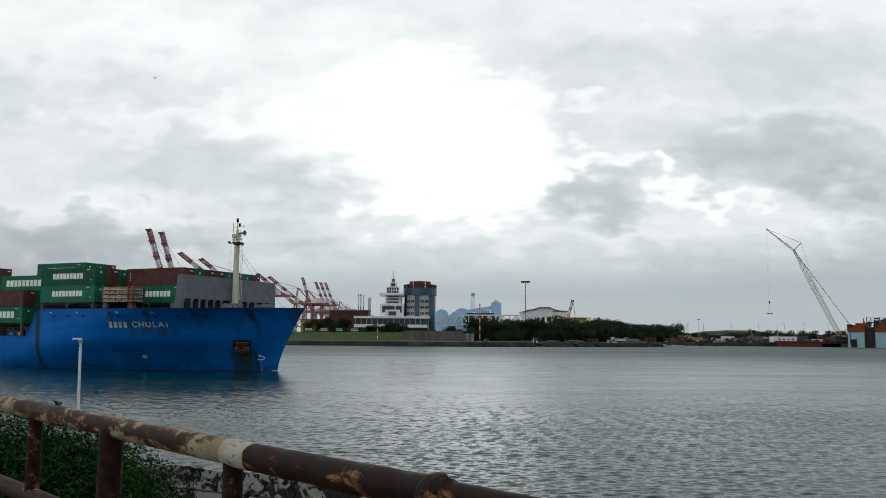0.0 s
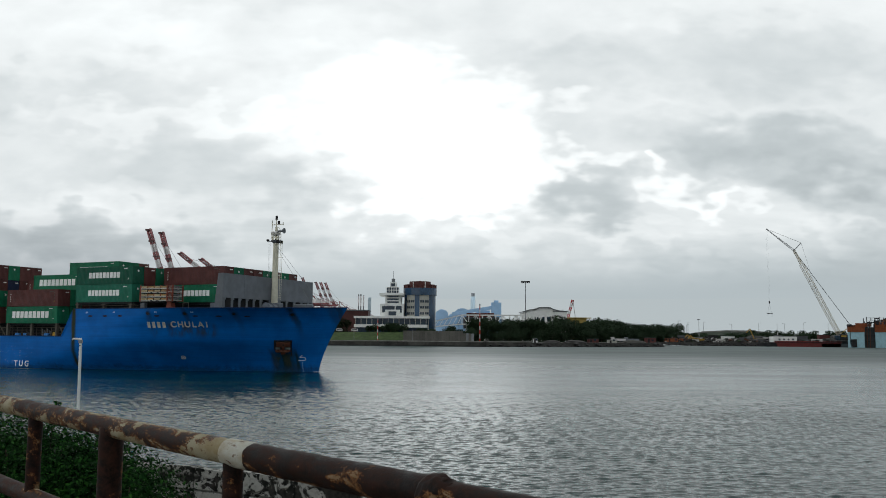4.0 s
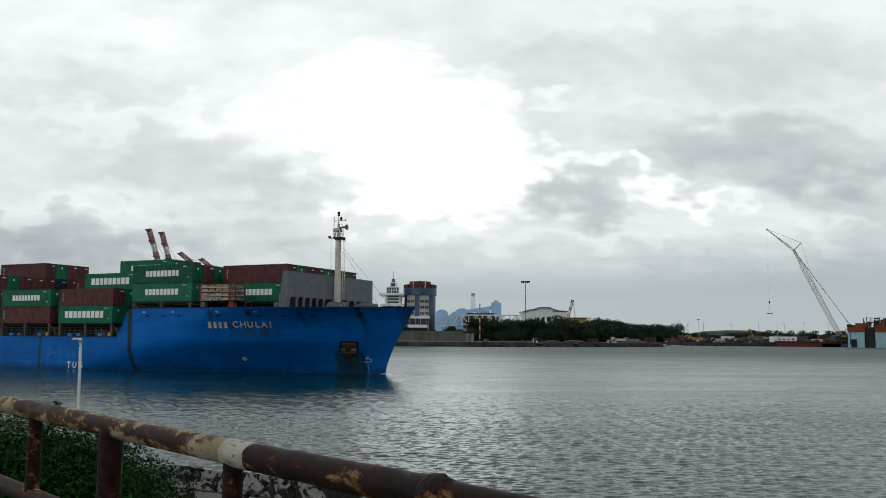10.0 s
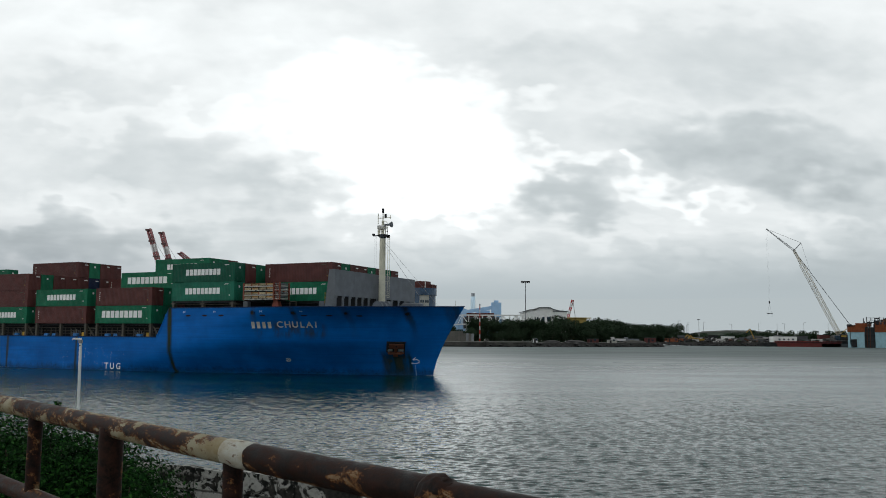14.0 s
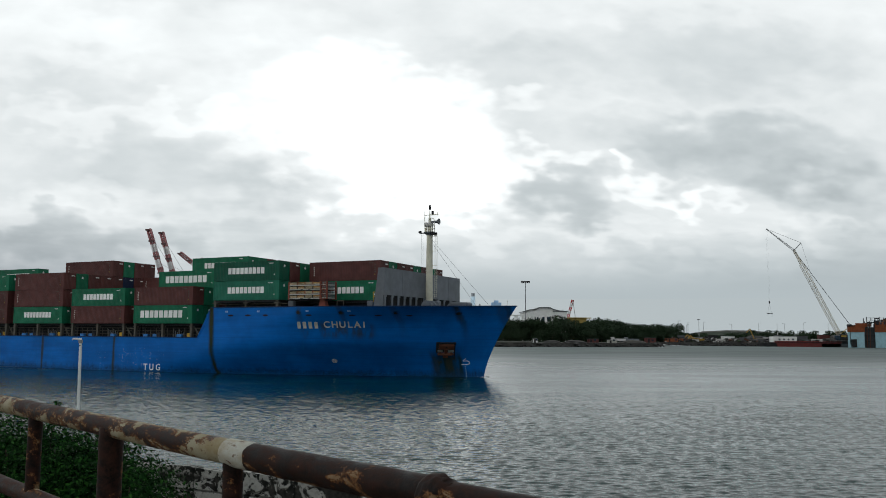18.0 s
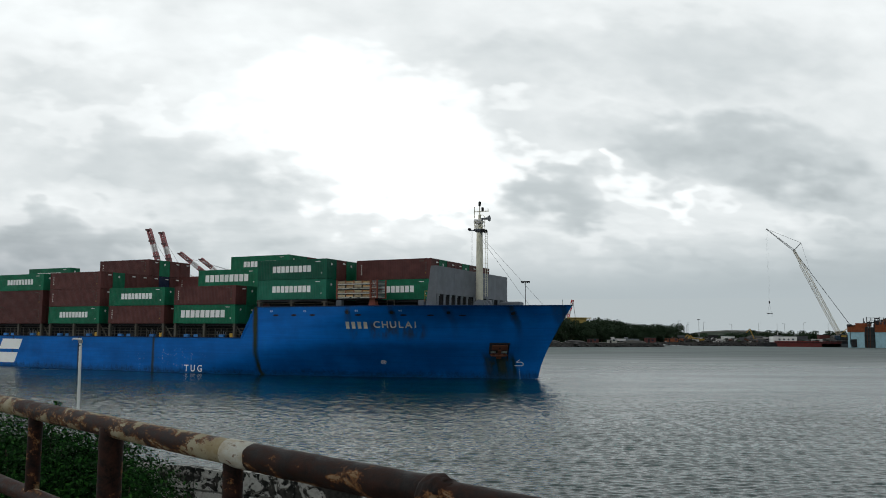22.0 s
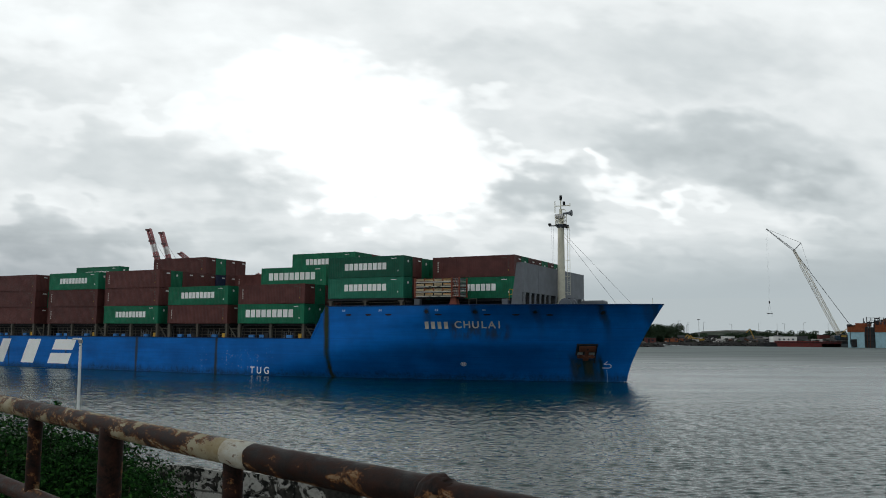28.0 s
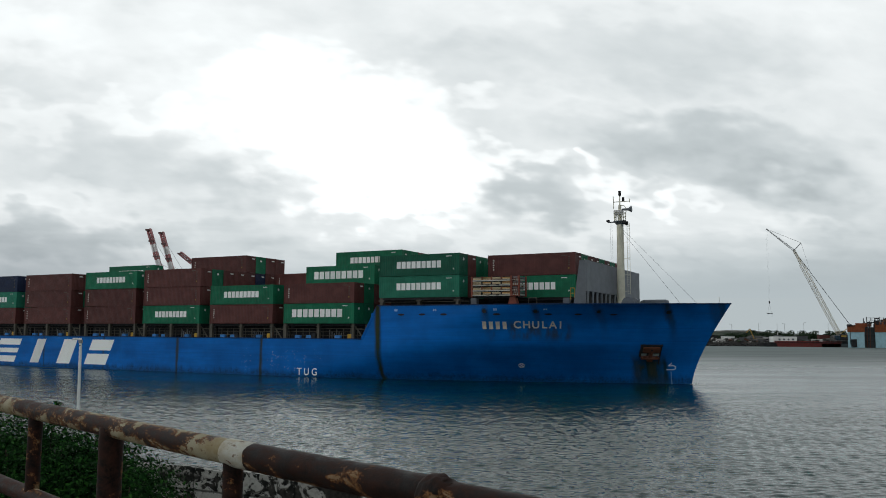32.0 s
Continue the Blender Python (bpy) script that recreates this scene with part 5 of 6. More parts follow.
def railing():
    r = thing("railing", "rusty steel pipe railing with flaking cream paint", "railing")
    zt, zl = 6.04 - 0.300, 6.04 - 0.608

    def run(x0, x1, z, steps):
        xs = [x0 + (x1 - x0) * i / steps for i in range(steps + 1)]
        return [rail_point(x, z + 0.0087 * max(0.0, -x - 0.35)) for x in xs]
    pipe(run(-3.4, -0.52, zt, 150), [0.0345 - 0.003 * i / 150 for i in range(151)], M_RUST, "top_rail", r, "rusted rail with flaking cream paint", wobble=0.03)
    pipe(run(-0.536, -0.456, zt, 10), [0.034, 0.0345, 0.0345, 0.0345, 0.0345, 0.0345, 0.0345, 0.0345, 0.0345, 0.0345, 0.033], M_CREAM, "collar", r, "cream painted pipe collar", wobble=0.02)
    pipe(run(-0.464, 0.015, zt, 60), [0.0335] * 61, M_RUSTD, "top_rail_sleeve", r, "dark rusted pipe sleeve", wobble=0.05)
    pipe(run(0.0, 0.9, zt, 60), [0.029] * 61, M_RUSTD, "top_rail_end", r, "dark rusted rail", wobble=0.04)
    pipe(run(-3.4, 0.9, zl, 60), [0.031] * 61, M_LOWR, "lower_rail", r, wobble=0.03)
    lump = [0.030 + 0.0050 * math.sin(math.pi * i / 15) for i in range(16)]
    pipe(run(-0.022, 0.026, zt, 15), lump, M_RUSTD, "weld_lump", r, "rough rusted weld at the sleeve's end", wobble=0.42)
    for k, x in enumerate((-2.5, -2.0, -1.50, -1.033, -0.522, -0.02, 0.5)):
        rad = 0.037 if k == 3 else 0.0255
        pts = [rail_point(x, GROUND + (zt + 0.0087 * max(0.0, -x - 0.35) - GROUND) * i / 40) for i in range(41)]
        pipe(pts, [rad] * 41, M_POST, "post", r, "dark rusted upright", wobble=0.04)


railing()
M_PAVE = plain("worn_walkway_concrete", (0.22, 0.21, 0.19), 0.9, 6.0, 0.2, bump=0.01)
bm = bmesh.new()
outline_prism(bm, [(-60, 61.75), (-60, -60), (61.75, -60)], 3.6, GROUND)
tagged(part("walkway", bm, M_PAVE), "concrete walkway along the railing", "walkway", kind="structure")


def near_ground():
    """Rough ground between the railing and the sea wall."""
    bm = bmesh.new()
    outline_prism(bm, [(-60, 61.75), (61.75, -60), (61.75, -20.75), (-6.5, 9.92), (-58.2, 61.75)], 1.5, 3.9)
    tagged(part("verge", bm, M_LAND), "rough earth strip below the railing", "ground", kind="structure")


near_ground()


def old_wall():
    w = thing("sea_wall", "old sea wall with black mould and flaking white plaster", "wall", kind="structure")
    n = Nodes("flaking_plaster")
    c = n.coord()
    z = n.split(c)[2]
    big = n.noise(c, 5.5, 6, 0.65, 0.6)
    mid = n.noise(c, 17.0, 5, 0.62)
    col = n.mix(n.ramp(mid, 0.3, 0.7), (0.010, 0.011, 0.010), (0.055, 0.052, 0.046))
    lower = n.math("ADD", big, n.ramp(z, 4.1, 4.8, 0.07, -0.06))
    flake = n.math("MULTIPLY", n.ramp(lower, 0.465, 0.49), n.ramp(mid, 0.33, 0.42))
    col = n.mix(flake, col, n.mix(n.ramp(mid, 0.4, 0.7), (0.46, 0.45, 0.42), (0.28, 0.27, 0.24)))
    # block joints, and a row of pale flakes left along the top edge
    x, y, _ = n.split(c)
    run = n.math("FRACT", n.math("MULTIPLY", n.math("ADD", x, n.math("MULTIPLY", mid, 0.03)), 1.9))
    joint = n.math("MAXIMUM", n.ramp(n.math("ABSOLUTE", n.math("SUBTRACT", run, 0.5)), 0.02, 0.008), n.ramp(n.math("ABSOLUTE", n.math("SUBTRACT", n.math("ADD", z, n.math("MULTIPLY", mid, 0.02)), 4.55)), 0.014, 0.005))
    col = n.mix(n.math("MULTIPLY", joint, 0.7), col, (0.008, 0.009, 0.008))
    crumbs = n.math("MULTIPLY", n.ramp(z, 4.66, 4.72), n.ramp(mid, 0.50, 0.56))
    col = n.mix(crumbs, col, (0.36, 0.35, 0.32))
    n.bump(n.math("ADD", flake, n.math("SUBTRACT", n.math("MULTIPLY", mid, 0.6), joint)), 0.8, 0.02)
    mat = n.done(col, 0.9, None, 0.1)
    corner = Vector((-6.5, 9.92, 0))

    def stretch(start, d, bays):
        out = Vector((d.y, -d.x, 0)) * 0.16
        for i in range(bays):
            bm = bmesh.new()
            prev = None
            for k in range(25):
                p = start + d * (2.2 * i + 2.195 * k / 24)
                top = 4.75 + 0.02 * noise.noise(p * 2.3) + 0.012 * noise.noise(p * 9.0)
                bite = out * 0.2 * noise.noise(p * 5.0)
                row = [bm.verts.new(v) for v in ((p.x, p.y, -2.0), (p.x + bite.x, p.y + bite.y, top), (p.x + out.x, p.y + out.y, top - 0.02), (p.x + out.x, p.y + out.y, -2.0))]
                if prev:
                    for j in range(3):
                        bm.faces.new((prev[j], prev[j + 1], row[j + 1], row[j]))
                prev = row
            bmesh.ops.recalc_face_normals(bm, faces=bm.faces)
            part("wall_bay", bm, mat, w)
    along = Vector((-0.912, 0.410, 0))
    stretch(corner - along * 39.6, along, 18)
    stretch(corner, Vector((-0.7071, 0.7071, 0)), 14)


old_wall()


def white_post():
    p = thing("white_post", "slim white steel post with short arm", "post")
    m = painted("white_post_paint", (0.72, 0.73, 0.72), amount=0.25, grime=0.15)
    x, y = -3.77, 8.6
    bm = bmesh.new()
    tube(bm, (x + 0.030, y, 3.9), (x - 0.002, y, 5.975), 0.0175, 0.014, 12)
    part("shaft", bm, m, p)
    bm = bmesh.new()
    tube(bm, (x - 0.080, y, 5.972), (x + 0.008, y, 5.968), 0.009, 0.011, 8)
    tube(bm, (x - 0.080, y, 5.972), (x - 0.090, y, 5.960), 0.008, 0.006, 8)
    part("arm", bm, m, p)
    part("clamp", chamfered(x - 0.018, x + 0.016, y - 0.022, y + 0.018, 5.925, 5.962, 0.004), M_STEEL, p)
    part("bolt", tubes(((x, y - 0.028, 5.90), (x, y - 0.012, 5.90), 0.006), seg=6), M_BLACK, p)


white_post()


# ---- trees ----
def leaf_material(name, color, vary=0.5):
    n = Nodes(name)
    r = n.island()
    c = n.coord()
    tone = n.math("MULTIPLY", n.ramp(r, 0, 1, 1 - vary, 1 + vary, False), n.ramp(n.noise(c, 0.8, 3), 0.3, 0.7, 0.75, 1.25))
    col = n.mix(1.0, (*color, 1), n.joined(tone, tone, n.math("MULTIPLY", tone, 0.8)), "MULTIPLY")
    n.put(n.bsdf, "Subsurface Weight", 0.0)
    return n.done(col, 0.7, None, 0.08)


M_LEAF = leaf_material("dark_tree_foliage", (0.024, 0.042, 0.027), 0.35)
M_BARK = plain("grey_brown_bark", (0.10, 0.08, 0.06), 0.9, 6.0, 0.3)


def tree(rnd, h, w, clumps):
    t = thing("tree", "dense dark green broadleaf shore tree", "tree", group="trees on the far shore")
    bm = bmesh.new()
    tube(bm, (0, 0, -0.3), (0.2, 0, h * 0.55), 0.3, 0.16, 7)
    tips = []
    for i in range(6):
        a = 2 * math.pi * i / 6 + rnd.random()
        z0 = h * rnd.uniform(0.2, 0.5)
        tip = Vector((math.cos(a) * w * rnd.uniform(0.25, 0.4), math.sin(a) * w * rnd.uniform(0.25, 0.4), h * rnd.uniform(0.55, 0.85)))
        tube(bm, (0.1, 0, z0), tip, 0.13, 0.04, 5)
        tips.append(tip)
    part("trunk", bm, M_BARK, t)
    verts, faces = [], []
    lobes = [(p, rnd.uniform(0.2, 0.34) * w) for p in tips] + [(Vector((0, 0, h * 0.72)), 0.36 * w), (Vector((0.1 * w, 0, h * 0.4)), 0.42 * w), (Vector((-0.15 * w, 0, h * 0.3)), 0.4 * w), (Vector((0, 0, h * 0.16)), 0.4 * w)]
    for k in range(clumps):
        p, r = lobes[k % len(lobes)]
        d = Vector((rnd.gauss(0, 1), rnd.gauss(0, 1), rnd.gauss(0, 0.8)))
        d.normalize()
        q = p + d * r * rnd.uniform(0.55, 1.05)
        q.z = max(q.z, 0.2)
        if q.z > h:
            q.z = h - rnd.random() * 0.4
        s = rnd.uniform(0.22, 0.55)
        u = Vector((rnd.gauss(0, 1), rnd.gauss(0, 1), rnd.gauss(0, 1))).normalized()
        v = u.orthogonal().normalized()
        o = len(verts)
        verts += [q + u * s, q + v * s * 0.6 + d * 0.15, q - u * s, q - v * s * 0.6 + d * 0.15]
        faces.append((o, o + 1, o + 2, o + 3))
    me = bpy.data.meshes.new("crown")
    me.from_pydata([tuple(v) for v in verts], [], faces)
    me.materials.append(M_LEAF)
    crown = new("crown", me)
    crown.parent = t
    return t


def plant_trees():
    rnd = random.Random(11)
    kinds = [tree(rnd, 12.5, 9.5, 2000), tree(rnd, 10.5, 9, 1800), tree(rnd, 15.5, 10.5, 2200), tree(rnd, 5.2, 6, 900), tree(rnd, 7.5, 7.5, 1200)]
    first = [True] * len(kinds)

    def plant(k, x, y, z=2.2):
        m = pose(x, y, z, 0, 0, rnd.uniform(0, 360)) @ Matrix.Scale(rnd.uniform(0.78, 1.14), 4)
        if first[k]:
            first[k] = False
            kinds[k].matrix_basis = m
        else:
            copy_thing(kinds[k], m)
    line = [(19, 474), (60, 478), (95, 498), (124, 552), (166, 580)]
    for (ax, ay), (bx, by) in zip(line, line[1:]):
        n = max(2, round(math.hypot(bx - ax, by - ay) / 4.6))
        for i in range(n):
            f = i / n
            x, y = ax + (bx - ax) * f, ay + (by - ay) * f
            tall = x < 78
            plant(rnd.choice((3, 4)), x + rnd.uniform(-2, 2), y - 5 + rnd.uniform(-1, 1))
            plant(rnd.choice((0, 1, 0) if tall else (1, 4, 1)), x + rnd.uniform(-2, 2), y + rnd.uniform(0, 4))
            plant(rnd.choice((2, 0, 2) if tall else (1, 1, 0)), x + rnd.uniform(-2, 2), y + 10 + rnd.uniform(0, 4))
    plant(2, 169, 590)
    plant(0, 164, 588)
    for x, y in ((-66, 470), (-61, 468), (-56, 471), (-71, 472), (-76, 470)):
        plant(4, x, y, 7.2)
    for x in (-41, -38, -33, -29, -26.5, -22):
        plant(3, x, 463, 7.2)
    for x in (-16, -12, -8, -4, 0, 4, 9, 13):
        plant(rnd.choice((3, 4)), x, 450 + rnd.uniform(0, 6), 2.2)
    for x, y in ((-6, 462), (2, 464), (10, 462), (16, 466)):
        plant(4, x, y, 2.2)


plant_trees()


# ---- riprap, sheds and plant on the far shore ----
def riprap():
    rnd = random.Random(4)
    verts, faces = [], []
    edge = SHORE[5:] + [(134, 560), (200, 560), (250, 560), (420, 540)]
    for (ax, ay), (bx, by) in zip(edge, edge[1:]):
        n = int(math.hypot(bx - ax, by - ay) * 2.4)
        for i in range(n):
            f = rnd.random()
            s = rnd.uniform(0.5, 1.5)
            c = Vector((ax + (bx - ax) * f, ay + (by - ay) * f - rnd.uniform(-1.2, 3.0), rnd.uniform(-0.2, 1.9)))
            c.z = max(0.0, c.z - 0.4 * max(0, (ay + (by - ay) * f) - c.y))
            o = len(verts)
            for d in ((1, 0, 0), (-1, 0, 0), (0, 1, 0), (0, -1, 0), (0, 0, 0.7), (0, 0, -0.7)):
                v = Vector(d) * s * rnd.uniform(0.6, 1.15) + Vector((rnd.uniform(-0.2, 0.2),) * 3)
                verts.append(tuple(c + v))
            faces += [(o + a, o + b, o + e) for a, b, e in ((0, 2, 4), (2, 1, 4), (1, 3, 4), (3, 0, 4), (2, 0, 5), (1, 2, 5), (3, 1, 5), (0, 3, 5))]
    me = bpy.data.meshes.new("riprap")
    me.from_pydata(verts, [], faces)
    me.materials.append(M_ROCK)
    tagged(new("riprap", me), "dark wet riprap boulders along the shore", "rocks", kind="stuff")


riprap()


def site_hut(x, y, w, d, h, mat, label, z=2.2):
    s = thing("site_hut", label, "hut", pose(x, y, z), "sheds on the far shore")
    part("shell", boxes((0, w, 0, d, 0, h)), mat, s)
    part("roof", boxes((-0.2, w + 0.2, -0.2, d + 0.2, h, h + 0.25)), M_ROOF, s)
    part("door", boxes((w * 0.2, w * 0.2 + 1, -0.05, 0.0, 0, min(2.1, h - 0.2))), M_DARK, s)
    part("window", boxes((w * 0.55, w * 0.55 + 1.2, -0.05, 0.0, 1.0, 1.9)), M_GLASS, s)


def lorry(x, y, mat, label, turn=0, z=2.2):
    t = thing("lorry", label, "lorry", pose(x, y, z, 0, 0, turn), "vehicles on the far shore")
    part("cab", chamfered(0, 2.0, -1.2, 1.2, 0.9, 3.1, 0.25), mat, t)
    part("windscreen", boxes((-0.03, 0.2, -1.0, 1.0, 1.9, 2.7)), M_GLASS, t)
    part("load_bed", boxes((2.2, 8.2, -1.25, 1.25, 1.1, 2.3)), mat, t)
    part("chassis", boxes((0.2, 8.0, -0.8, 0.8, 0.7, 1.1)), M_BLACK, t)
    for xx in (1.0, 5.6, 7.0):
        for yy in (-1.2, 0.9):
            bm = bmesh.new()
            tube(bm, (xx, yy, 0.5), (xx, yy + 0.3, 0.5), 0.5, seg=10)
            part("wheel", bm, M_BLACK, t)


def excavator(x, y, turn, reach, z=2.2):
    e = thing("excavator", "yellow crawler excavator with raised arm", "excavator", pose(x, y, z, 0, 0, turn), "diggers on the far shore")
    for yy in (-1.5, 0.9):
        part("track", chamfered(-2, 2, yy, yy + 0.6, 0, 0.9, 0.25), M_BLACK, e)
    part("house", chamfered(-2.2, 1.2, -1.4, 1.4, 1.0, 2.5, 0.2), M_YELLOW, e)
    part("cab", chamfered(0.2, 1.6, -1.4, -0.2, 1.2, 3.2, 0.15), M_GLASS, e)
    bm = bmesh.new()
    beam(bm, (1.0, 0.2, 1.8), (4.0, 0.2, reach), 0.6)
    part("boom", bm, M_YELLOW, e)
    bm = bmesh.new()
    beam(bm, (4.0, 0.2, reach), (6.5, 0.2, reach - 3.0), 0.45)
    part("arm", bm, M_YELLOW, e)
    part("bucket", chamfered(6.0, 7.0, -0.4, 0.8, reach - 4.0, reach - 2.9, 0.2), M_BLACK, e)


def pile(x, y, w, h, mat, label, name="earth_mound", z=2.2, seed=0):
    rnd = random.Random(seed)
    bm = bmesh.new()
    bmesh.ops.create_icosphere(bm, subdivisions=3, radius=1)
    for v in bm.verts:
        k = 1 + 0.25 * noise.noise(v.co * 2.3 + Vector((seed, 0, 0)))
        v.co = Vector((v.co.x * w / 2 * k, v.co.y * w / 3 * k, max(-0.1, v.co.z * h * k)))
    ob = tagged(part(name, bm, mat), label, "heap")
    ob.location = (x, y, z)


site_hut(82, 464, 6, 3, 1.9, M_CROWN, "low red-brown site office on the point")
site_hut(93, 463, 5, 3, 1.5, M_BEIGE, "low white site hut on the point")
site_hut(118, 478, 6, 4, 2.7, M_CROWN, "rusty red store shed behind the point")
site_hut(49, 445, 2.4, 2, 2.0, M_WALLW, "small white hut on the quay")
site_hut(134, 566, 5, 4, 5.0, M_BLUEBOX, "blue tarpaulin-covered shed by the shore")
site_hut(152, 563, 13, 3, 2.4, M_ORANGE, "long orange steel shed by the shore")
site_hut(128, 562, 10, 3, 2.2, M_ORANGE, "low rusty orange shed by the shore")
site_hut(197, 578, 8, 5, 4.2, M_WALLW, "white control hut among the rubble heaps")
site_hut(246, 575, 9, 4, 4.5, M_ROOF, "dark steel workshop shed by the barge")
site_hut(262, 572, 7, 4, 5.4, M_CROWN, "rust-red steel shed by the barge")
for i, (x, y, m, lb) in enumerate(((172, 568, M_YELLOW, "yellow tipper lorry"), (186, 572, M_CRANEW, "white flatbed lorry"), (197, 570, M_CRANEW, "white lorry with low bed"), (212, 574, M_GREY, "grey lorry beside the shore"), (228, 571, M_CROWN, "dark red lorry beside the shore"), (96, 470, M_CRANEW, "white lorry behind the point"), (104, 471, M_GREY, "grey lorry behind the point"))):
    lorry(x, y, m, lb + " parked on gravel")
excavator(165, 567, 10, 5.0)
excavator(219, 575, 160, 9.5)
excavator(176, 574, 200, 4.5)
for i, (x, y, w, h) in enumerate(((142, 575, 16, 2.6), (180, 582, 22, 3.5), (204, 580, 18, 3.2), (236, 582, 20, 4.2), (250, 585, 16, 4.0), (60, 452, 10, 1.2), (108, 465, 14, 1.5), (72, 450, 12, 1.4), (272, 575, 18, 5.0), (224, 590, 26, 4.4))):
    pile(x, y, w, h, M_ROCK if i % 2 else M_LAND, "heap of dark earth and rubble", seed=i)



def yard_clutter():
    """Stacks of plates, pipes and drums along the bank."""
    rnd = random.Random(17)
    mats = [M_BLACK, M_ROOF, M_DARK, M_SHED2, M_CONC, M_BLACK, M_CRANEW, M_STEEL]
    for i in range(84):
        x, y = rnd.uniform(138, 270), rnd.uniform(563, 600)
        m = rnd.choice(mats)
        k = i % 3
        w, h = rnd.uniform(3, 9), rnd.uniform(1.0, 5.0)
        if k == 0:
            s = thing("plate_stack", "stack of dark steel plates on the bank", "stack", pose(x, y, 2.2, 0, 0, rnd.uniform(-15, 15)), "site materials")
            for j in range(3):
                part("plate", boxes((0.2 * j, w - 0.3 * j, 0, 2.5, h * j / 3, h * (j + 0.8) / 3)), m, s)
        elif k == 1:
            s = thing("pipe_stack", "stack of steel pipes on the bank", "stack", pose(x, y, 2.2, 0, 0, rnd.uniform(-15, 15)), "site materials")
            for j in range(4):
                bm = bmesh.new()
                tube(bm, (0, 0.8 * (j % 3), 0.4 + 0.7 * (j // 3)), (w, 0.8 * (j % 3), 0.4 + 0.7 * (j // 3)), 0.4, seg=8)
                part("pipe", bm, m, s)
        else:
            s = thing("skip", "dark steel skip on the bank", "skip", pose(x, y, 2.2, 0, 0, rnd.uniform(-15, 15)), "site materials")
            part("tub", chamfered(0, 4.5, 0, 2.2, -0.02, 0.6 + h * 0.7, 0.12), m, s)
            part("rim", boxes((-0.1, 4.6, -0.1, 2.3, 0.6 + h * 0.7, 0.75 + h * 0.7)), M_BLACK, s)


M_SHED2 = painted("rusty_steel", (0.10, 0.045, 0.03), amount=0.5)
yard_clutter()

# the far causeway
M_CAUSE = plain("dull_scrub", (0.030, 0.038, 0.028), 0.9, 0.3, 0.3)
bm = bmesh.new()
top = [(255, 4.0), (284, 10.6), (312, 12.2), (338, 12.0), (360, 10.4), (400, 8.6), (480, 7.0), (900, 2.2)]
lo = [bm.verts.new((x, 905, z)) for x, z in top]
hi = [bm.verts.new((x, 925, z)) for x, z in top]
fl = [bm.verts.new((x, 870, 2.21)) for x, z in top]
for i in range(len(top) - 1):
    bm.faces.new((lo[i], lo[i + 1], hi[i + 1], hi[i]))
    bm.faces.new((fl[i], fl[i + 1], lo[i + 1], lo[i]))
bmesh.ops.recalc_face_normals(bm, faces=bm.faces)
tagged(part("causeway", bm, M_CAUSE), "grassy road embankment beyond the port land", "embankment", kind="structure")
for (xa, za), (xb, zb) in zip(top[1:4], top[2:5]):
    bm = bmesh.new()
    beam(bm, (xa, 904, za + 0.2), (xb, 904, zb + 0.2), 0.6, 1.5)
    tagged(part("parapet", bm, M_CONC), "pale concrete road parapet on the embankment", "parapet", kind="structure")
def road_lamp(x, y, z0, z1, arm):
    p = thing("street_lamp", "thin grey steel road lamp with short arm", "street lamp", pose(x, y, z0), "road lamps on the far shore")
    bm = bmesh.new()
    tube(bm, (0, 0, 0), (0, 0, z1 - z0), 0.16, 0.09, 6)
    part("pole", bm, M_STEEL, p)
    bm = bmesh.new()
    beam(bm, (0, 0, z1 - z0 - 0.1), (arm, 0, z1 - z0 + 0.3), 0.14)
    part("arm", bm, M_STEEL, p)
    part("lamp_head", boxes((min(arm, arm * 1.6), max(arm, arm * 1.6), -0.2, 0.2, z1 - z0 + 0.2, z1 - z0 + 0.42)), M_STEEL, p)


light_mast(187, 600, 2.2, 18.3, 2.0, 0.2)
road_lamp(179, 600, 2.2, 16.0, 0.5)
for x, y, z1, arm in ((172, 600, 17.0, 1.2), (181, 610, 14.5, 1.0), (203, 640, 17, 1.2), (225, 640, 15.5, -1.2), (246, 640, 16.5, 1.2), (262, 630, 16.0, -1.2), (281, 640, 17, 1.2), (300, 640, 16.5, 1.2)):
    road_lamp(x, y, 2.2, z1, arm)
for i in range(3):
    light_mast(-78.5 + i * 31.3, 439.5, 2.4, 8.6, 0.8, 0.13)


def scrub_line():
    """Low dark scrub and young trees between the work yard and the road."""
    rnd = random.Random(29)
    kinds = []
    for h, w in ((5.0, 7.5), (6.5, 7.0), (9.0, 7.5)):
        kinds.append(tree(rnd, h, w, 900))
        tagged(kinds[-1], "low dark green scrub behind the work yard", "shrub", "scrub by the road")
        kinds[-1].name = "shrub"
        kinds[-1].matrix_basis = pose(150 + 40 * len(kinds), 640, 2.2)
    for i in range(80):
        x = 160 + i * 2.0 + rnd.uniform(-1.5, 1.5)
        k = rnd.choice((0, 0, 0, 1, 1, 2)) if x > 225 else rnd.choice((0, 0, 1))
        copy_thing(kinds[k], pose(x, 622 + rnd.uniform(-8, 14), 2.0, 0, 0, rnd.uniform(0, 360)))


scrub_line()


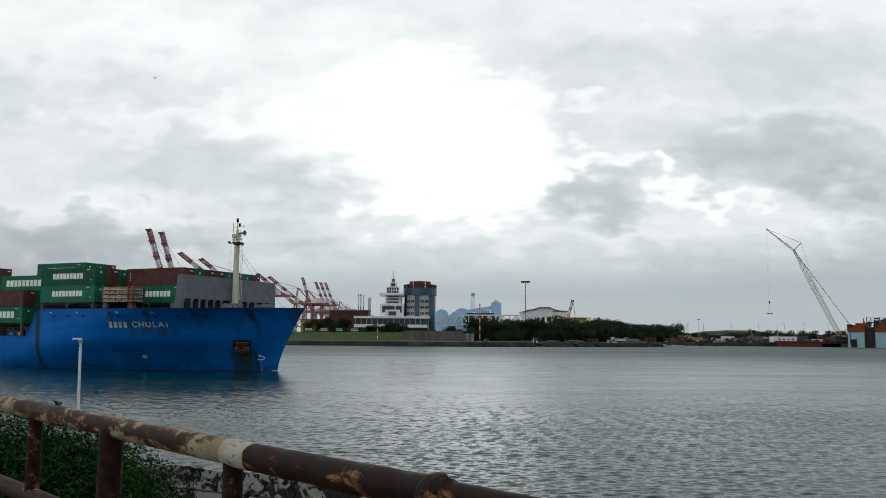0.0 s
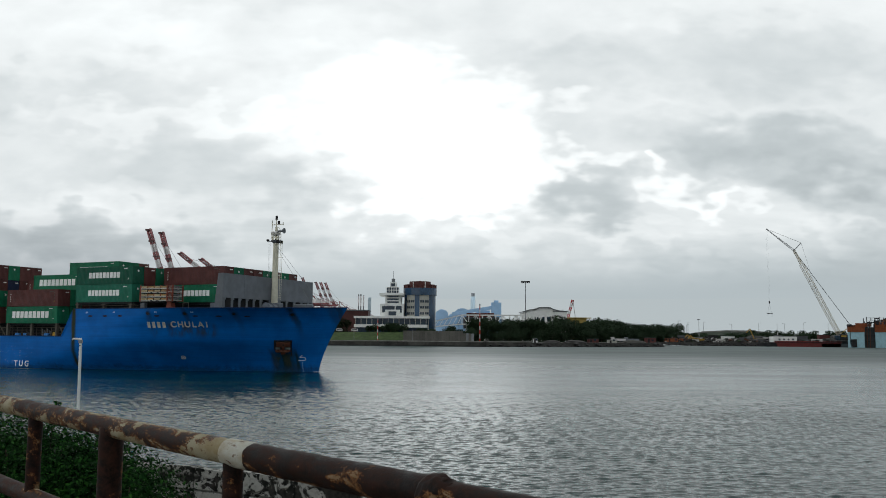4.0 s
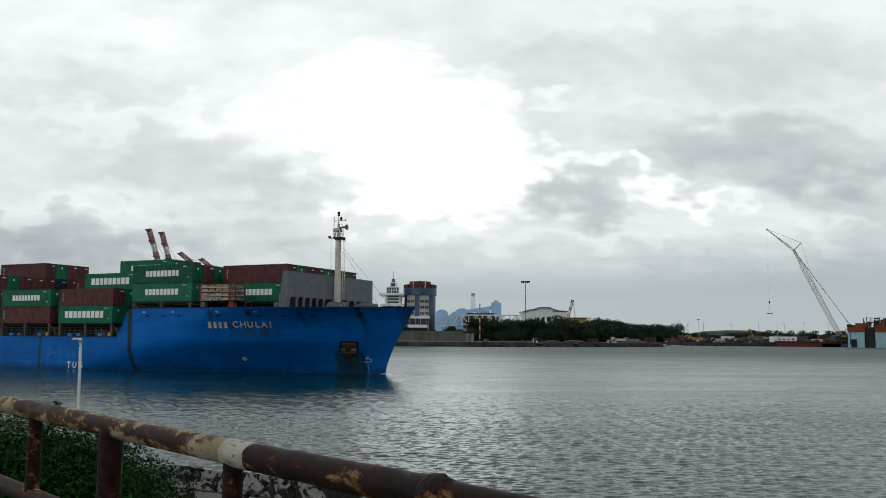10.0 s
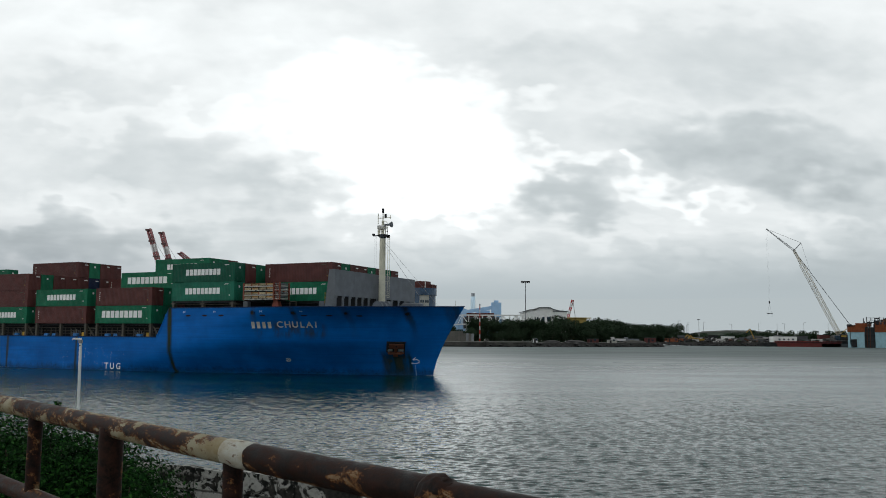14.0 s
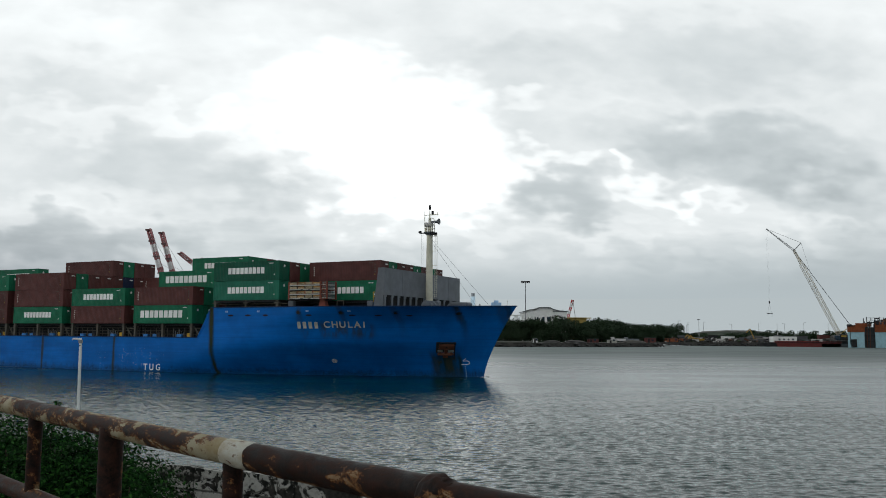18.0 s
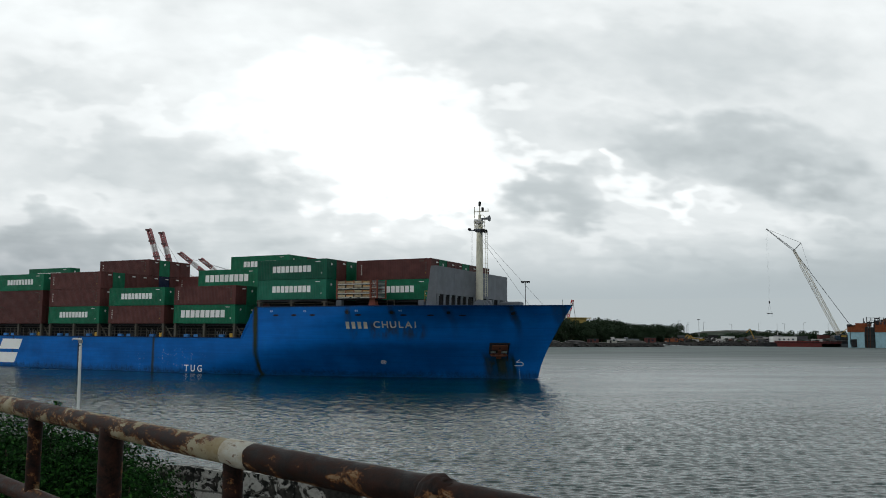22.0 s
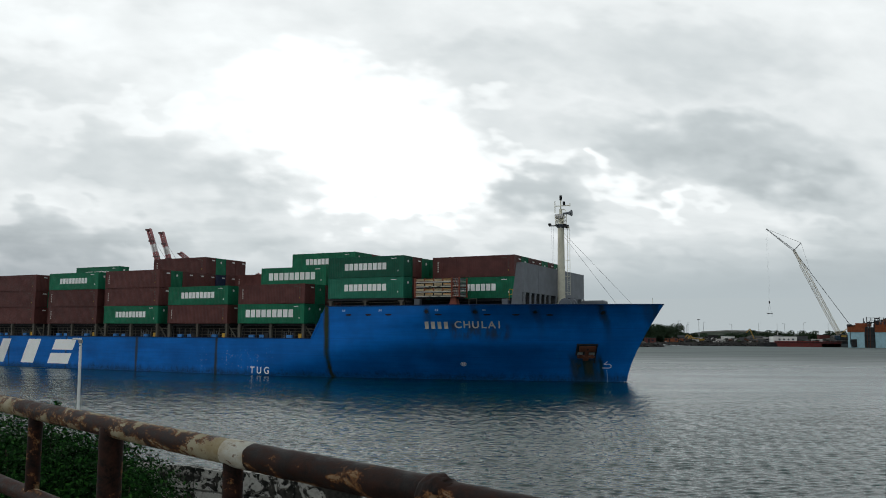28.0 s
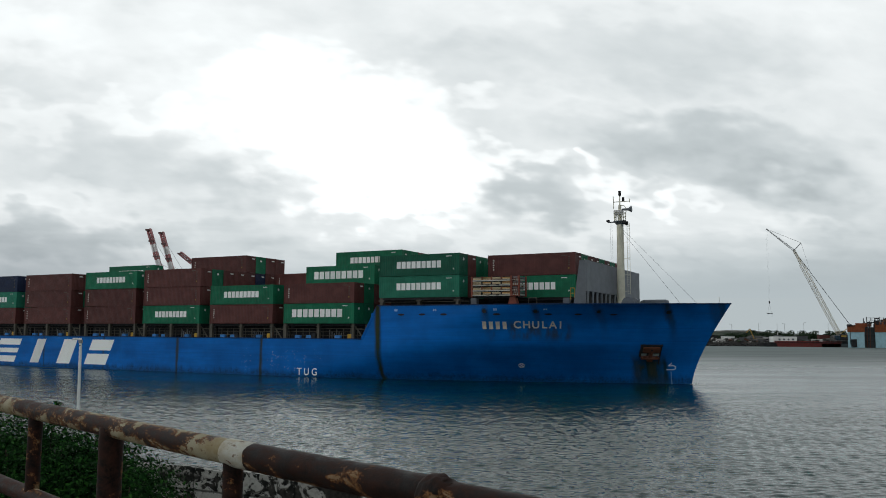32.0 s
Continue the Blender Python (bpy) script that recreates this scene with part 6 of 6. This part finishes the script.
def rubble():
    """Broken stone, scrap and timber strewn over the bank."""
    rnd = random.Random(31)
    n = Nodes("mixed_rubble")
    r = n.island()
    tone = n.ramp(r, 0.0, 0.82, 0.35, 1.0, False)
    col = n.mix(1.0, (0.07, 0.068, 0.064), n.joined(tone, tone, tone), "MULTIPLY")
    col = n.mix(n.ramp(r, 0.86, 0.87), col, (0.10, 0.045, 0.03))
    col = n.mix(n.ramp(r, 0.92, 0.93), col, (0.36, 0.36, 0.34))
    col = n.mix(n.ramp(r, 0.965, 0.97), col, (0.04, 0.06, 0.03))
    mat = n.done(col, 0.85, None, 0.2)
    bm = bmesh.new()
    for i in range(2600):
        x = rnd.uniform(136, 300)
        y = rnd.uniform(561, 606)
        hump = 2.4 + 2.4 * noise.noise(Vector((x * 0.06, y * 0.08, 3)))
        z = 2.2 + rnd.random() ** 2 * max(0.5, hump)
        s = rnd.uniform(0.3, 1.0)
        m = pose(x, y, z - 0.3, rnd.uniform(-25, 25), rnd.uniform(-25, 25), rnd.uniform(0, 360))
        box(bm, -s * rnd.uniform(0.6, 2.6), s, -s * 0.6, s * 0.6, -0.4, s * rnd.uniform(0.3, 0.8), m)
    tagged(part("rubble", bm, mat), "strewn dark rubble, scrap and timber on the bank", "rubble", kind="stuff")


rubble()


# ---- work barge, crane and floating dock ----
def barge():
    b = thing("work_barge", "dark red work barge with white deckhouse", "barge")
    y = 552
    bm = bmesh.new()
    pts = [(223, -1), (264, -1), (265, 3.2), (221, 3.6)]
    lo = [bm.verts.new((x, y - 5, z)) for x, z in pts]
    hi = [bm.verts.new((x, y + 5, z)) for x, z in pts]
    bm.faces.new(lo)
    bm.faces.new(hi[::-1])
    for i in range(4):
        bm.faces.new((lo[i], lo[(i + 1) % 4], hi[(i + 1) % 4], hi[i]))
    bmesh.ops.recalc_face_normals(bm, faces=bm.faces)
    part("hull", bm, painted("dark_red_hull_paint", (0.16, 0.03, 0.028), amount=0.4), b)
    part("rubbing_strake", boxes((222, 264.6, y - 5.15, y - 5.0, 2.5, 2.8)), M_BLACK, b)
    part("deckhouse", boxes((220.2, 236.2, y - 3, y + 3, 2.6, 6.4)), M_WALLW, b)
    part("bridge", boxes((223, 227, y - 2, y + 2, 6.6, 7.3)), M_ROOF, b)
    for k in range(4):
        part("window", boxes((224 + 3 * k, 225.2 + 3 * k, y - 3.06, y - 2.98, 4.0, 5.0)), M_GLASS, b)
    bm = bmesh.new()
    tube(bm, (224.5, y, 6), (224.5, y, 15.5), 0.16, 0.08, 6)
    beam(bm, (223.9, y, 12), (225.1, y, 12), 0.1)
    part("mast", bm, M_CRANEW, b)
    part("hull_stern", boxes((213, 223.5, y - 4, y + 4, -1, 2.4)), M_BLACK, b)
    for i in range(9):
        part("hull_rib", boxes((226 + 4.2 * i, 226.3 + 4.2 * i, y - 5.12, y - 5.0, 0.2, 2.5)), M_SHED2, b)


barge()


def crawler_crane():
    c = thing("crawler_crane", "tall lattice-boom crawler crane with jib on a barge", "crane")
    y = 553
    part("pontoon", boxes((252, 290, y - 6, y + 10, -1, 2.0)), M_ROOF, c)
    for yy in (y - 4, y + 3):
        part("crawler_track", chamfered(262, 272, yy, yy + 1.6, 2.0, 4.0, 0.4), M_BLACK, c)
    part("machine_house", chamfered(266, 276, y - 2.6, y + 2.6, 4.2, 8.2, 0.3), M_BLACK, c)
    part("house_stripe", boxes((266.4, 270, y - 2.64, y - 2.6, 6.4, 7.6)), M_YELLOW, c)
    part("operator_cab", chamfered(262.8, 266, y - 2.6, y - 0.6, 4.4, 7.4, 0.2), M_GLASS, c)
    part("counterweight", chamfered(276, 279.5, y - 2.8, y + 2.8, 4.6, 8.6, 0.2), M_BLACK, c)
    foot, head, tip = Vector((266.6, y, 7.5)), Vector((238.2, y, 64.6)), Vector((219.8, y, 79.2))
    for i in range(6):
        bm = bmesh.new()
        w = 1.2 if i == 5 else 2.3
        lattice(bm, foot.lerp(head, i / 6), foot.lerp(head, (i + 1) / 6), w, 8, 0.2, up=(0, 1, 0))
        tagged(part("boom_section", bm, M_CREAMC, c), "pale yellow lattice boom", kind="stuff")
    for i in range(3):
        bm = bmesh.new()
        lattice(bm, head.lerp(tip, i / 3), head.lerp(tip, (i + 1) / 3), 0.9 - 0.22 * i, 6, 0.13, up=(0, 1, 0))
        tagged(part("jib_section", bm, M_STEEL, c), kind="stuff")
    strut = Vector((243.2, y, 69.8))
    bm = bmesh.new()
    beam(bm, head, strut, 0.45)
    part("jib_strut", bm, M_STEEL, c)
    gantry_top = Vector((274.5, y, 13.8))
    bm = bmesh.new()
    beam(bm, (268, y, 9), gantry_top, 0.4)
    beam(bm, (276, y, 8.6), gantry_top, 0.4)
    part("gantry_mast", bm, M_YELLOW, c)
    for a, b, r in ((strut, tip, 0.10), (strut, Vector((252.6, y, 36.5)), 0.07), (gantry_top, head, 0.17)):
        part("pendant", tubes((a, b, r), seg=5), M_BLACK, c)
    part("hoist_rope", tubes((tip, Vector((219.9, y, 30)), 0.018), (tip + Vector((0.8, 0, 0)), Vector((220.7, y, 30)), 0.018), seg=4), M_STEEL, c)
    part("hook_block", chamfered(219.9, 220.7, y - 0.3, y + 0.3, 28.4, 30.2, 0.15), M_BLACK, c)
    part("sling", tubes(((220.3, y, 28.4), (219.0, y, 22.0), 0.04), ((220.3, y, 28.4), (221.6, y, 22.0), 0.04), seg=4), M_STEEL, c)
    part("spreader_bar", boxes((218.3, 222.3, y - 0.2, y + 0.2, 21.6, 22.0)), M_BLACK, c)
    part("lashing", tubes(((218.8, y, 21.6), (218.9, y, 19.5), 0.04), ((221.8, y, 21.6), (221.7, y, 19.5), 0.04), seg=4), M_STEEL, c)


M_CREAMC = painted("pale_yellow_crane_paint", (0.54, 0.48, 0.36), amount=0.2)
crawler_crane()


def floating_dock():
    d = thing("floating_dock", "orange and pale blue steel floating dock with pipework", "dock")
    y = 505
    def skewed(x0, x1, y0, depth, z0, z1):
        """A wall block whose ends run with the dock's axis."""
        bm = bmesh.new()
        k = 0.5 * depth
        outline_prism(bm, [(x0, y0), (x1, y0), (x1 + k, y0 + depth), (x0 + k, y0 + depth)], z0, z1)
        return bm
    for x0, x1 in ((248.5, 258.8), (265.4, 312)):
        part("wing_wall", skewed(x0, x1, y, 40, -2, 9.4), M_PALE, d, "pale blue steel wall")
        part("upper_band", skewed(x0 - 0.2, x1 + 0.2, y - 0.2, 40, 9.4, 12.3), M_ORANGE, d, "orange painted steel band")
        part("band_edge", skewed(x0 - 0.3, x1 + 0.3, y - 0.3, 40, 12.3, 12.7), M_ORANGE, d)
    part("recess", skewed(258.6, 265.6, y + 0.7, 36, -2, 12.5), M_RECESS, d, "dark rusty recess between the walls")
    for x in (258.9, 260.6, 262.4):
        part("recess_pipe", tubes(((x, y + 0.5, -1), (x + 0.2, y + 0.5, 12), 0.28), seg=8), M_SHED2, d)
    for z in (3.5, 7.0, 10.5):
        part("recess_beam", boxes((258.8, 265.4, y + 0.35, y + 0.65, z, z + 0.35)), M_BLACK, d)
    part("fender", boxes((250.5, 253.6, y - 0.8, y, 0.2, 5.0)), M_BLACK, d)
    part("ladder", boxes((250.0, 250.2, y - 0.25, y - 0.05, 2, 11.5)), M_BLACK, d)
    part("deckhouse", skewed(256.5, 263.8, y + 6, 9, 12.7, 15.0), M_ORANGE, d, "orange steel deckhouse")
    part("deckhouse", skewed(266.6, 274, y + 2, 10, 12.7, 15.6), M_ORANGE, d, "orange steel deckhouse")
    part("deckhouse", boxes((279, 300, y + 4, y + 18, 12.7, 17.0)), M_SHED2, d, "rusty steel deckhouse")
    for k in range(3):
        part("porthole", boxes((267.6 + 2.2 * k, 268.6 + 2.2 * k, y + 1.9, y + 2.1, 14.2, 15.4)), M_GLASS, d)
    part("winch", chamfered(250.4, 252.6, y + 2, y + 5, 12.7, 14.2, 0.3), M_BLACK, d)
    part("winch", chamfered(253.2, 254.6, y + 2, y + 4, 12.7, 13.8, 0.3), M_SHED2, d)
    rnd = random.Random(8)
    for i in range(70):
        x = 262.5 + rnd.random() * 47
        yy = y + 1 + rnd.random() * 12
        h = 14.2 + rnd.random() * 4.2
        bm = bmesh.new()
        tube(bm, (x, yy, 12.7), (x, yy, h), 0.3, seg=6)
        if i % 2:
            tube(bm, (x, yy, h - 0.3), (x + 2 + rnd.random() * 3, yy, h - 0.3), 0.3, seg=6)
            tube(bm, (x + 2, yy, h - 0.3), (x + 2, yy, h - 2.5), 0.25, seg=6)
        part("pipe_riser", bm, M_BLACK if i % 4 else M_STEEL, d)
    for z in (15.2, 16.8, 18.2):
        bm = bmesh.new()
        beam(bm, (261.5, y + 3, z), (312, y + 3, z), 0.22)
        part("pipe_rack_beam", bm, M_BLACK, d)
    for i in range(20):
        x = 262 + 2.6 * i
        part("rack_post", boxes((x, x + 0.3, y + 2.8, y + 3.2, 12.7, 18.8 - 0.4 * (i % 3))), M_BLACK, d)
    for i in range(10):
        x = 262 + 5 * i
        part("valve_box", chamfered(x, x + 2.2, y + 1.6, y + 2.7, 12.7 + (i % 3) * 1.4, 14.5 + (i % 3) * 1.5, 0.15), M_BLACK if i % 2 else M_SHED2, d)


M_RECESS = painted("dark_recess_steel", (0.035, 0.04, 0.042), amount=0.6)
floating_dock()


# ---- low sheds and yellow gear behind the grass bank ----
M_SHED = painted("dark_red_cladding", (0.075, 0.028, 0.026), amount=0.2, scale=0.3)


def freight_yard():
    for x, y, w, h, m, lb in ((-88, 640, 30, 24, M_SHED, "rust-red warehouse behind the grass bank"), (-112, 650, 18, 17, M_DULLY, "dull yellow storage shed behind the bank"), (-150, 640, 30, 18, M_SHED, "dark red freight shed behind the bank"), (-190, 660, 30, 20, M_ROOF, "grey freight shed behind the bank")):
        s = thing("freight_shed", lb, "shed", pose(x, y, 2.2), "freight sheds")
        part("wall", boxes((0, w, 0, 20, 0, h - 2.2)), m, s)
        part("roof", boxes((-0.5, w + 0.5, -0.5, 20.5, h - 2.2, h - 1.4)), M_ROOF, s)
        for k in range(3):
            part("shutter_door", boxes((w * (0.1 + 0.3 * k), w * (0.28 + 0.3 * k), -0.1, 0, 0, 6)), M_DARK, s)
    for i in range(9):
        x = -120 + i * 8.6
        c = thing("parked_van", "white van parked on the grass bank", "van", pose(x, 462, 7.3), "vans on the bank")
        part("body", chamfered(0, 3.6, 0, 1.7, 0.35, 1.8, 0.25), M_CRANEW, c)
        part("window_band", boxes((0.5, 3.2, -0.02, 0.3, 1.15, 1.55)), M_GLASS, c)
        for xx in (0.8, 2.8):
            bm = bmesh.new()
            tube(bm, (xx, -0.02, 0.35), (xx, 0.2, 0.35), 0.35, seg=10)
            part("wheel", bm, M_BLACK, c)
    p = thing("lattice_chimney", "red and white banded twin chimneys far off", "chimney")
    for k, (x, h) in enumerate(((-169, 86), (-164.5, 86), (-159, 84))):
        for i in range(5):
            part("band", tubes(((x, 1650, 20 * i + 2), (x, 1650, min(h, 20 * i + 22)), 1.3), seg=10), M_CRANEW if i % 2 else M_STEEL, p)
    bm = bmesh.new()
    tube(bm, (-196, 2200, 2), (-196, 2200, 104), 5, 4, 12)
    ob = tagged(part("pale_chimney", bm, M_HAZY), "pale blue chimney in the far haze", "chimney")
    # yellow shed and derrick behind the warehouse
    s = thing("derrick_barge", "yellow derrick hull with red and white boom", "crane vessel")
    part("hull", chamfered(90, 105, 598, 612, 2.2, 18.6, 0.5), M_DULLY, s)
    part("deck_edge", boxes((89, 108, 597, 612, 18.6, 19.2)), M_DULLY, s)
    for i in range(5):
        bm = bmesh.new()
        a, b = Vector((91.5, 600, 19)), Vector((95.2, 600, 32))
        lattice(bm, a.lerp(b, i / 5), a.lerp(b, (i + 1) / 5), 1.4, 3, 0.4, up=(0, 1, 0))
        tagged(part("boom_section", bm, M_RED if i % 2 == 0 else M_CRANEW, s), kind="stuff")
    part("stay", tubes(((95.2, 600, 32), (97, 600, 19), 0.2), ((88, 600, 25), (82, 600, 19), 0.2), seg=5), M_STEEL, s)


freight_yard()


# ---- the bush behind the railing ----
def bush():
    b = thing("bush", "dense dark green small-leaved bush below the railing", "bush")
    rnd = random.Random(21)
    n = Nodes("glossy_bush_leaves")
    r = n.island()
    tone = n.ramp(r, 0, 1, 0.45, 1.45, False)
    col = n.mix(1.0, n.mix(n.ramp(r, 0.6, 1.0), (0.006, 0.032, 0.006), (0.022, 0.075, 0.013)), n.joined(tone, tone, tone), "MULTIPLY")
    mat = n.done(col, 0.6, spec=0.03)
    lobes = [((-4.4, 7.4, 4.35), 1.1), ((-3.6, 6.6, 4.32), 1.08), ((-2.95, 5.8, 4.48), 0.98), ((-2.5, 5.4, 4.55), 0.88), ((-2.28, 5.3, 4.52), 0.82),
             ((-2.35, 5.4, 4.73), 0.72), ((-2.1, 5.25, 4.6), 0.58), ((-2.72, 5.5, 4.74), 0.74), ((-3.2, 6.0, 4.60), 0.86), ((-2.65, 4.75, 4.3), 0.8), ((-3.3, 5.4, 4.3), 0.9), ((-2.6, 5.1, 3.9), 0.8),
             ((-3.05, 6.1, 4.76), 0.55), ((-3.7, 6.9, 4.72), 0.58), ((-2.55, 5.55, 4.82), 0.5), ((-2.0, 5.1, 4.5), 0.55)]
    stems = bmesh.new()
    sprig = Vector((-2.69, 5.8, 5.53))
    lobes += [(tuple(sprig), 0.035)]
    tube(stems, (-2.75, 5.8, 4.9), sprig, 0.012, 0.004, 4, False)
    verts, faces = [], []
    for (cx, cy, cz), rad in lobes:
        c = Vector((cx, cy, cz))
        for i in range(12 if rad > 0.1 else 0):
            d = Vector((rnd.gauss(0, 1), rnd.gauss(0, 1), abs(rnd.gauss(0.5, 0.7)))).normalized()
            tube(stems, (cx * 0.97, cy, 3.85), c + d * rad * 0.8, 0.014, 0.005, 4, False)
        for i in range(int(21000 * rad * rad) + 9):
            d = Vector((rnd.gauss(0, 1), rnd.gauss(0, 1), rnd.gauss(0.15, 0.9))).normalized()
            lump = 1 + 0.16 * noise.noise(Vector((cx, cy, cz)) + d * 3.1) + 0.13 * noise.noise(Vector((cz, cx, cy)) + d * 8.0)
            q = c + d * rad * lump * (1 - 0.45 * rnd.random() ** 1.6)
            if q.z < 3.92:
                continue
            face = (d + Vector((rnd.gauss(0, 0.6), rnd.gauss(0, 0.6), rnd.gauss(0.4, 0.6)))).normalized()
            u = face.orthogonal().normalized()
            u.rotate(Matrix.Rotation(rnd.uniform(0, 6.28), 3, face))
            v = face.cross(u)
            s = rnd.uniform(0.010, 0.020)
            o = len(verts)
            verts += [tuple(p) for p in (q - u * s, q - u * 0.3 * s + v * s * 0.42, q + u * 0.4 * s + v * s * 0.36, q + u * s - face * 0.25 * s, q + u * 0.4 * s - v * s * 0.36, q - u * 0.3 * s - v * s * 0.42)]
            faces += [(o, o + 1, o + 2, o + 3), (o, o + 3, o + 4, o + 5)]
    tagged(part("stems", stems, M_BARK, b), kind="stuff")
    me = bpy.data.meshes.new("foliage")
    me.from_pydata(verts, [], faces)
    me.materials.append(mat)
    f = tagged(new("foliage", me), kind="stuff")
    f.parent = b


bush()


# ---- surf on the point, bow wave, a passing bird ----
M_FOAM = plain("white_foam", (0.78, 0.80, 0.80), 0.7, 3.0, 0.15)


def spray(rnd, w, h, count, size):
    verts, faces = [], []
    for i in range(count):
        u = rnd.gauss(0, 0.32)
        top = h * math.exp(-u * u * 6) * (0.5 + 0.5 * noise.noise(Vector((u * 5, w, h))) + 0.4)
        c = Vector((u * w, rnd.gauss(0, 0.7), rnd.random() ** 1.5 * top))
        s = size * rnd.uniform(0.4, 1.2)
        o = len(verts)
        for d in ((1, 0, 0), (-0.6, 0.8, 0), (-0.6, -0.8, 0), (0, 0, 1.2)):
            verts.append(tuple(c + Vector(d) * s * rnd.uniform(0.6, 1.2)))
        faces += [(o, o + 1, o + 3), (o + 1, o + 2, o + 3), (o + 2, o, o + 3), (o, o + 2, o + 1)]
    me = bpy.data.meshes.new("spray")
    me.from_pydata(verts, [], faces)
    me.materials.append(M_FOAM)
    return me


SURF = []


def surf():
    rnd = random.Random(3)
    for x, y, w, h, t0, up in ((119, 459, 13, 3.0, 1.0, 1.1), (112, 455, 11, 2.8, 16.0, 0.8), (123, 462, 12, 3.2, 16.2, 0.8), (120, 459, 12, 3.4, 22.6, 0.8)):
        ob = tagged(new("breaking_wave", spray(rnd, w * 0.8, h, 900, 0.20)), "white breaking wave against the rocky point", "wave", "surf")
        ob.location = (x, y, -4.2)
        SURF.append((ob, x, y, t0, up))
    foam = tagged(new("surf_foam", spray(rnd, 26, 0.7, 700, 0.22)), "thin white foam along the rocky point", "foam", kind="stuff")
    foam.location = (140, 549, 0.0)
    wash = new("bow_wave", spray(rnd, 1.6, 0.12, 40, 0.07))
    wash.parent = ship
    wash.location = (0.5, 0.0, 0.0)
    tagged(wash, "low white wash at the stem", kind="stuff")


surf()


def gull():
    b = thing("bird", "small dark bird in flight", "bird")
    bm = bmesh.new()
    revolve(bm, [(0.004, -0.10), (0.022, -0.06), (0.03, 0.0), (0.02, 0.06), (0.004, 0.09)], 8, pose(0, 0, 0, 90, 0, 0))
    part("body", bm, M_BLACK, b)
    wings = []
    for s in (-1, 1):
        bm = bmesh.new()
        pts = [(0, 0.04, 0), (s * 0.09, 0.05, 0.03), (s * 0.2, -0.02, 0.01), (s * 0.09, -0.03, 0.025), (0, -0.04, 0)]
        lo = [bm.verts.new(p) for p in pts]
        hi = [bm.verts.new((p[0], p[1], p[2] + 0.006)) for p in pts]
        bm.faces.new(lo)
        bm.faces.new(hi[::-1])
        for i in range(5):
            bm.faces.new((lo[i], hi[i], hi[(i + 1) % 5], lo[(i + 1) % 5]))
        bmesh.ops.recalc_face_normals(bm, faces=bm.faces)
        wings.append(part("wing", bm, M_BLACK, b))
    return b, wings


bird, bird_wings = gull()
bird.scale = (0.7, 0.7, 0.7)


# ---- what moves ----
def ship_pose(t):
    """Slow ahead, with a slight turn to starboard."""
    yaw, d = -23.79 - 0.1311 * t, 2.013 * t + 0.00155 * t * t
    course = radians(-23.79 - 1.03 - 0.0655 * t)
    return pose(-26.97 + d * math.cos(course), 135.54 + d * math.sin(course), 0, 0, 0, yaw)


def motions():
    times = [0, 4, 8, 12, 16, 20, 24, 28, 32]
    walk(ship, [(t, ship_pose(t)) for t in times])
    for ob, m in LOAD:
        walk(ob, [(t, ship_pose(t) @ m) for t in times])
    for ob, x, y, t0, up in SURF:
        walk(ob, [(0, pose(x, y, -4.2)), (t0 - 0.1, pose(x, y, -4.2)), (t0 + up * 0.6, pose(x, y, -0.5)), (t0 + up, pose(x, y, -0.1)), (t0 + up + 1.0, pose(x - 1, y, -2.6)), (t0 + up + 1.8, pose(x - 1, y, -4.2)), (32, pose(x, y, -4.2))])
    walk(bird, [(0, pose(-10.7, 29.5, 15.4, 0, 0, 20)), (4, pose(5.6, -15.5, 16.5, 0, 0, 20)), (32, pose(116, -320, 40, 0, 0, 20))])
    for s, wing in zip((-1, 1), bird_wings):
        walk(wing, [(k * 0.15, pose(0, 0, 0, 0, s * (25 if k % 2 else -30), 0)) for k in range(10)] + [(32, pose(0, 0, 0, 0, s * -5, 0))])
    walk(water, [(0, pose(0, 0, 0)), (32, pose(7, -4, 0))])
    walk(clouds, [(0, pose(0, 0, 0)), (32, pose(-97, -12, 0))])


motions()
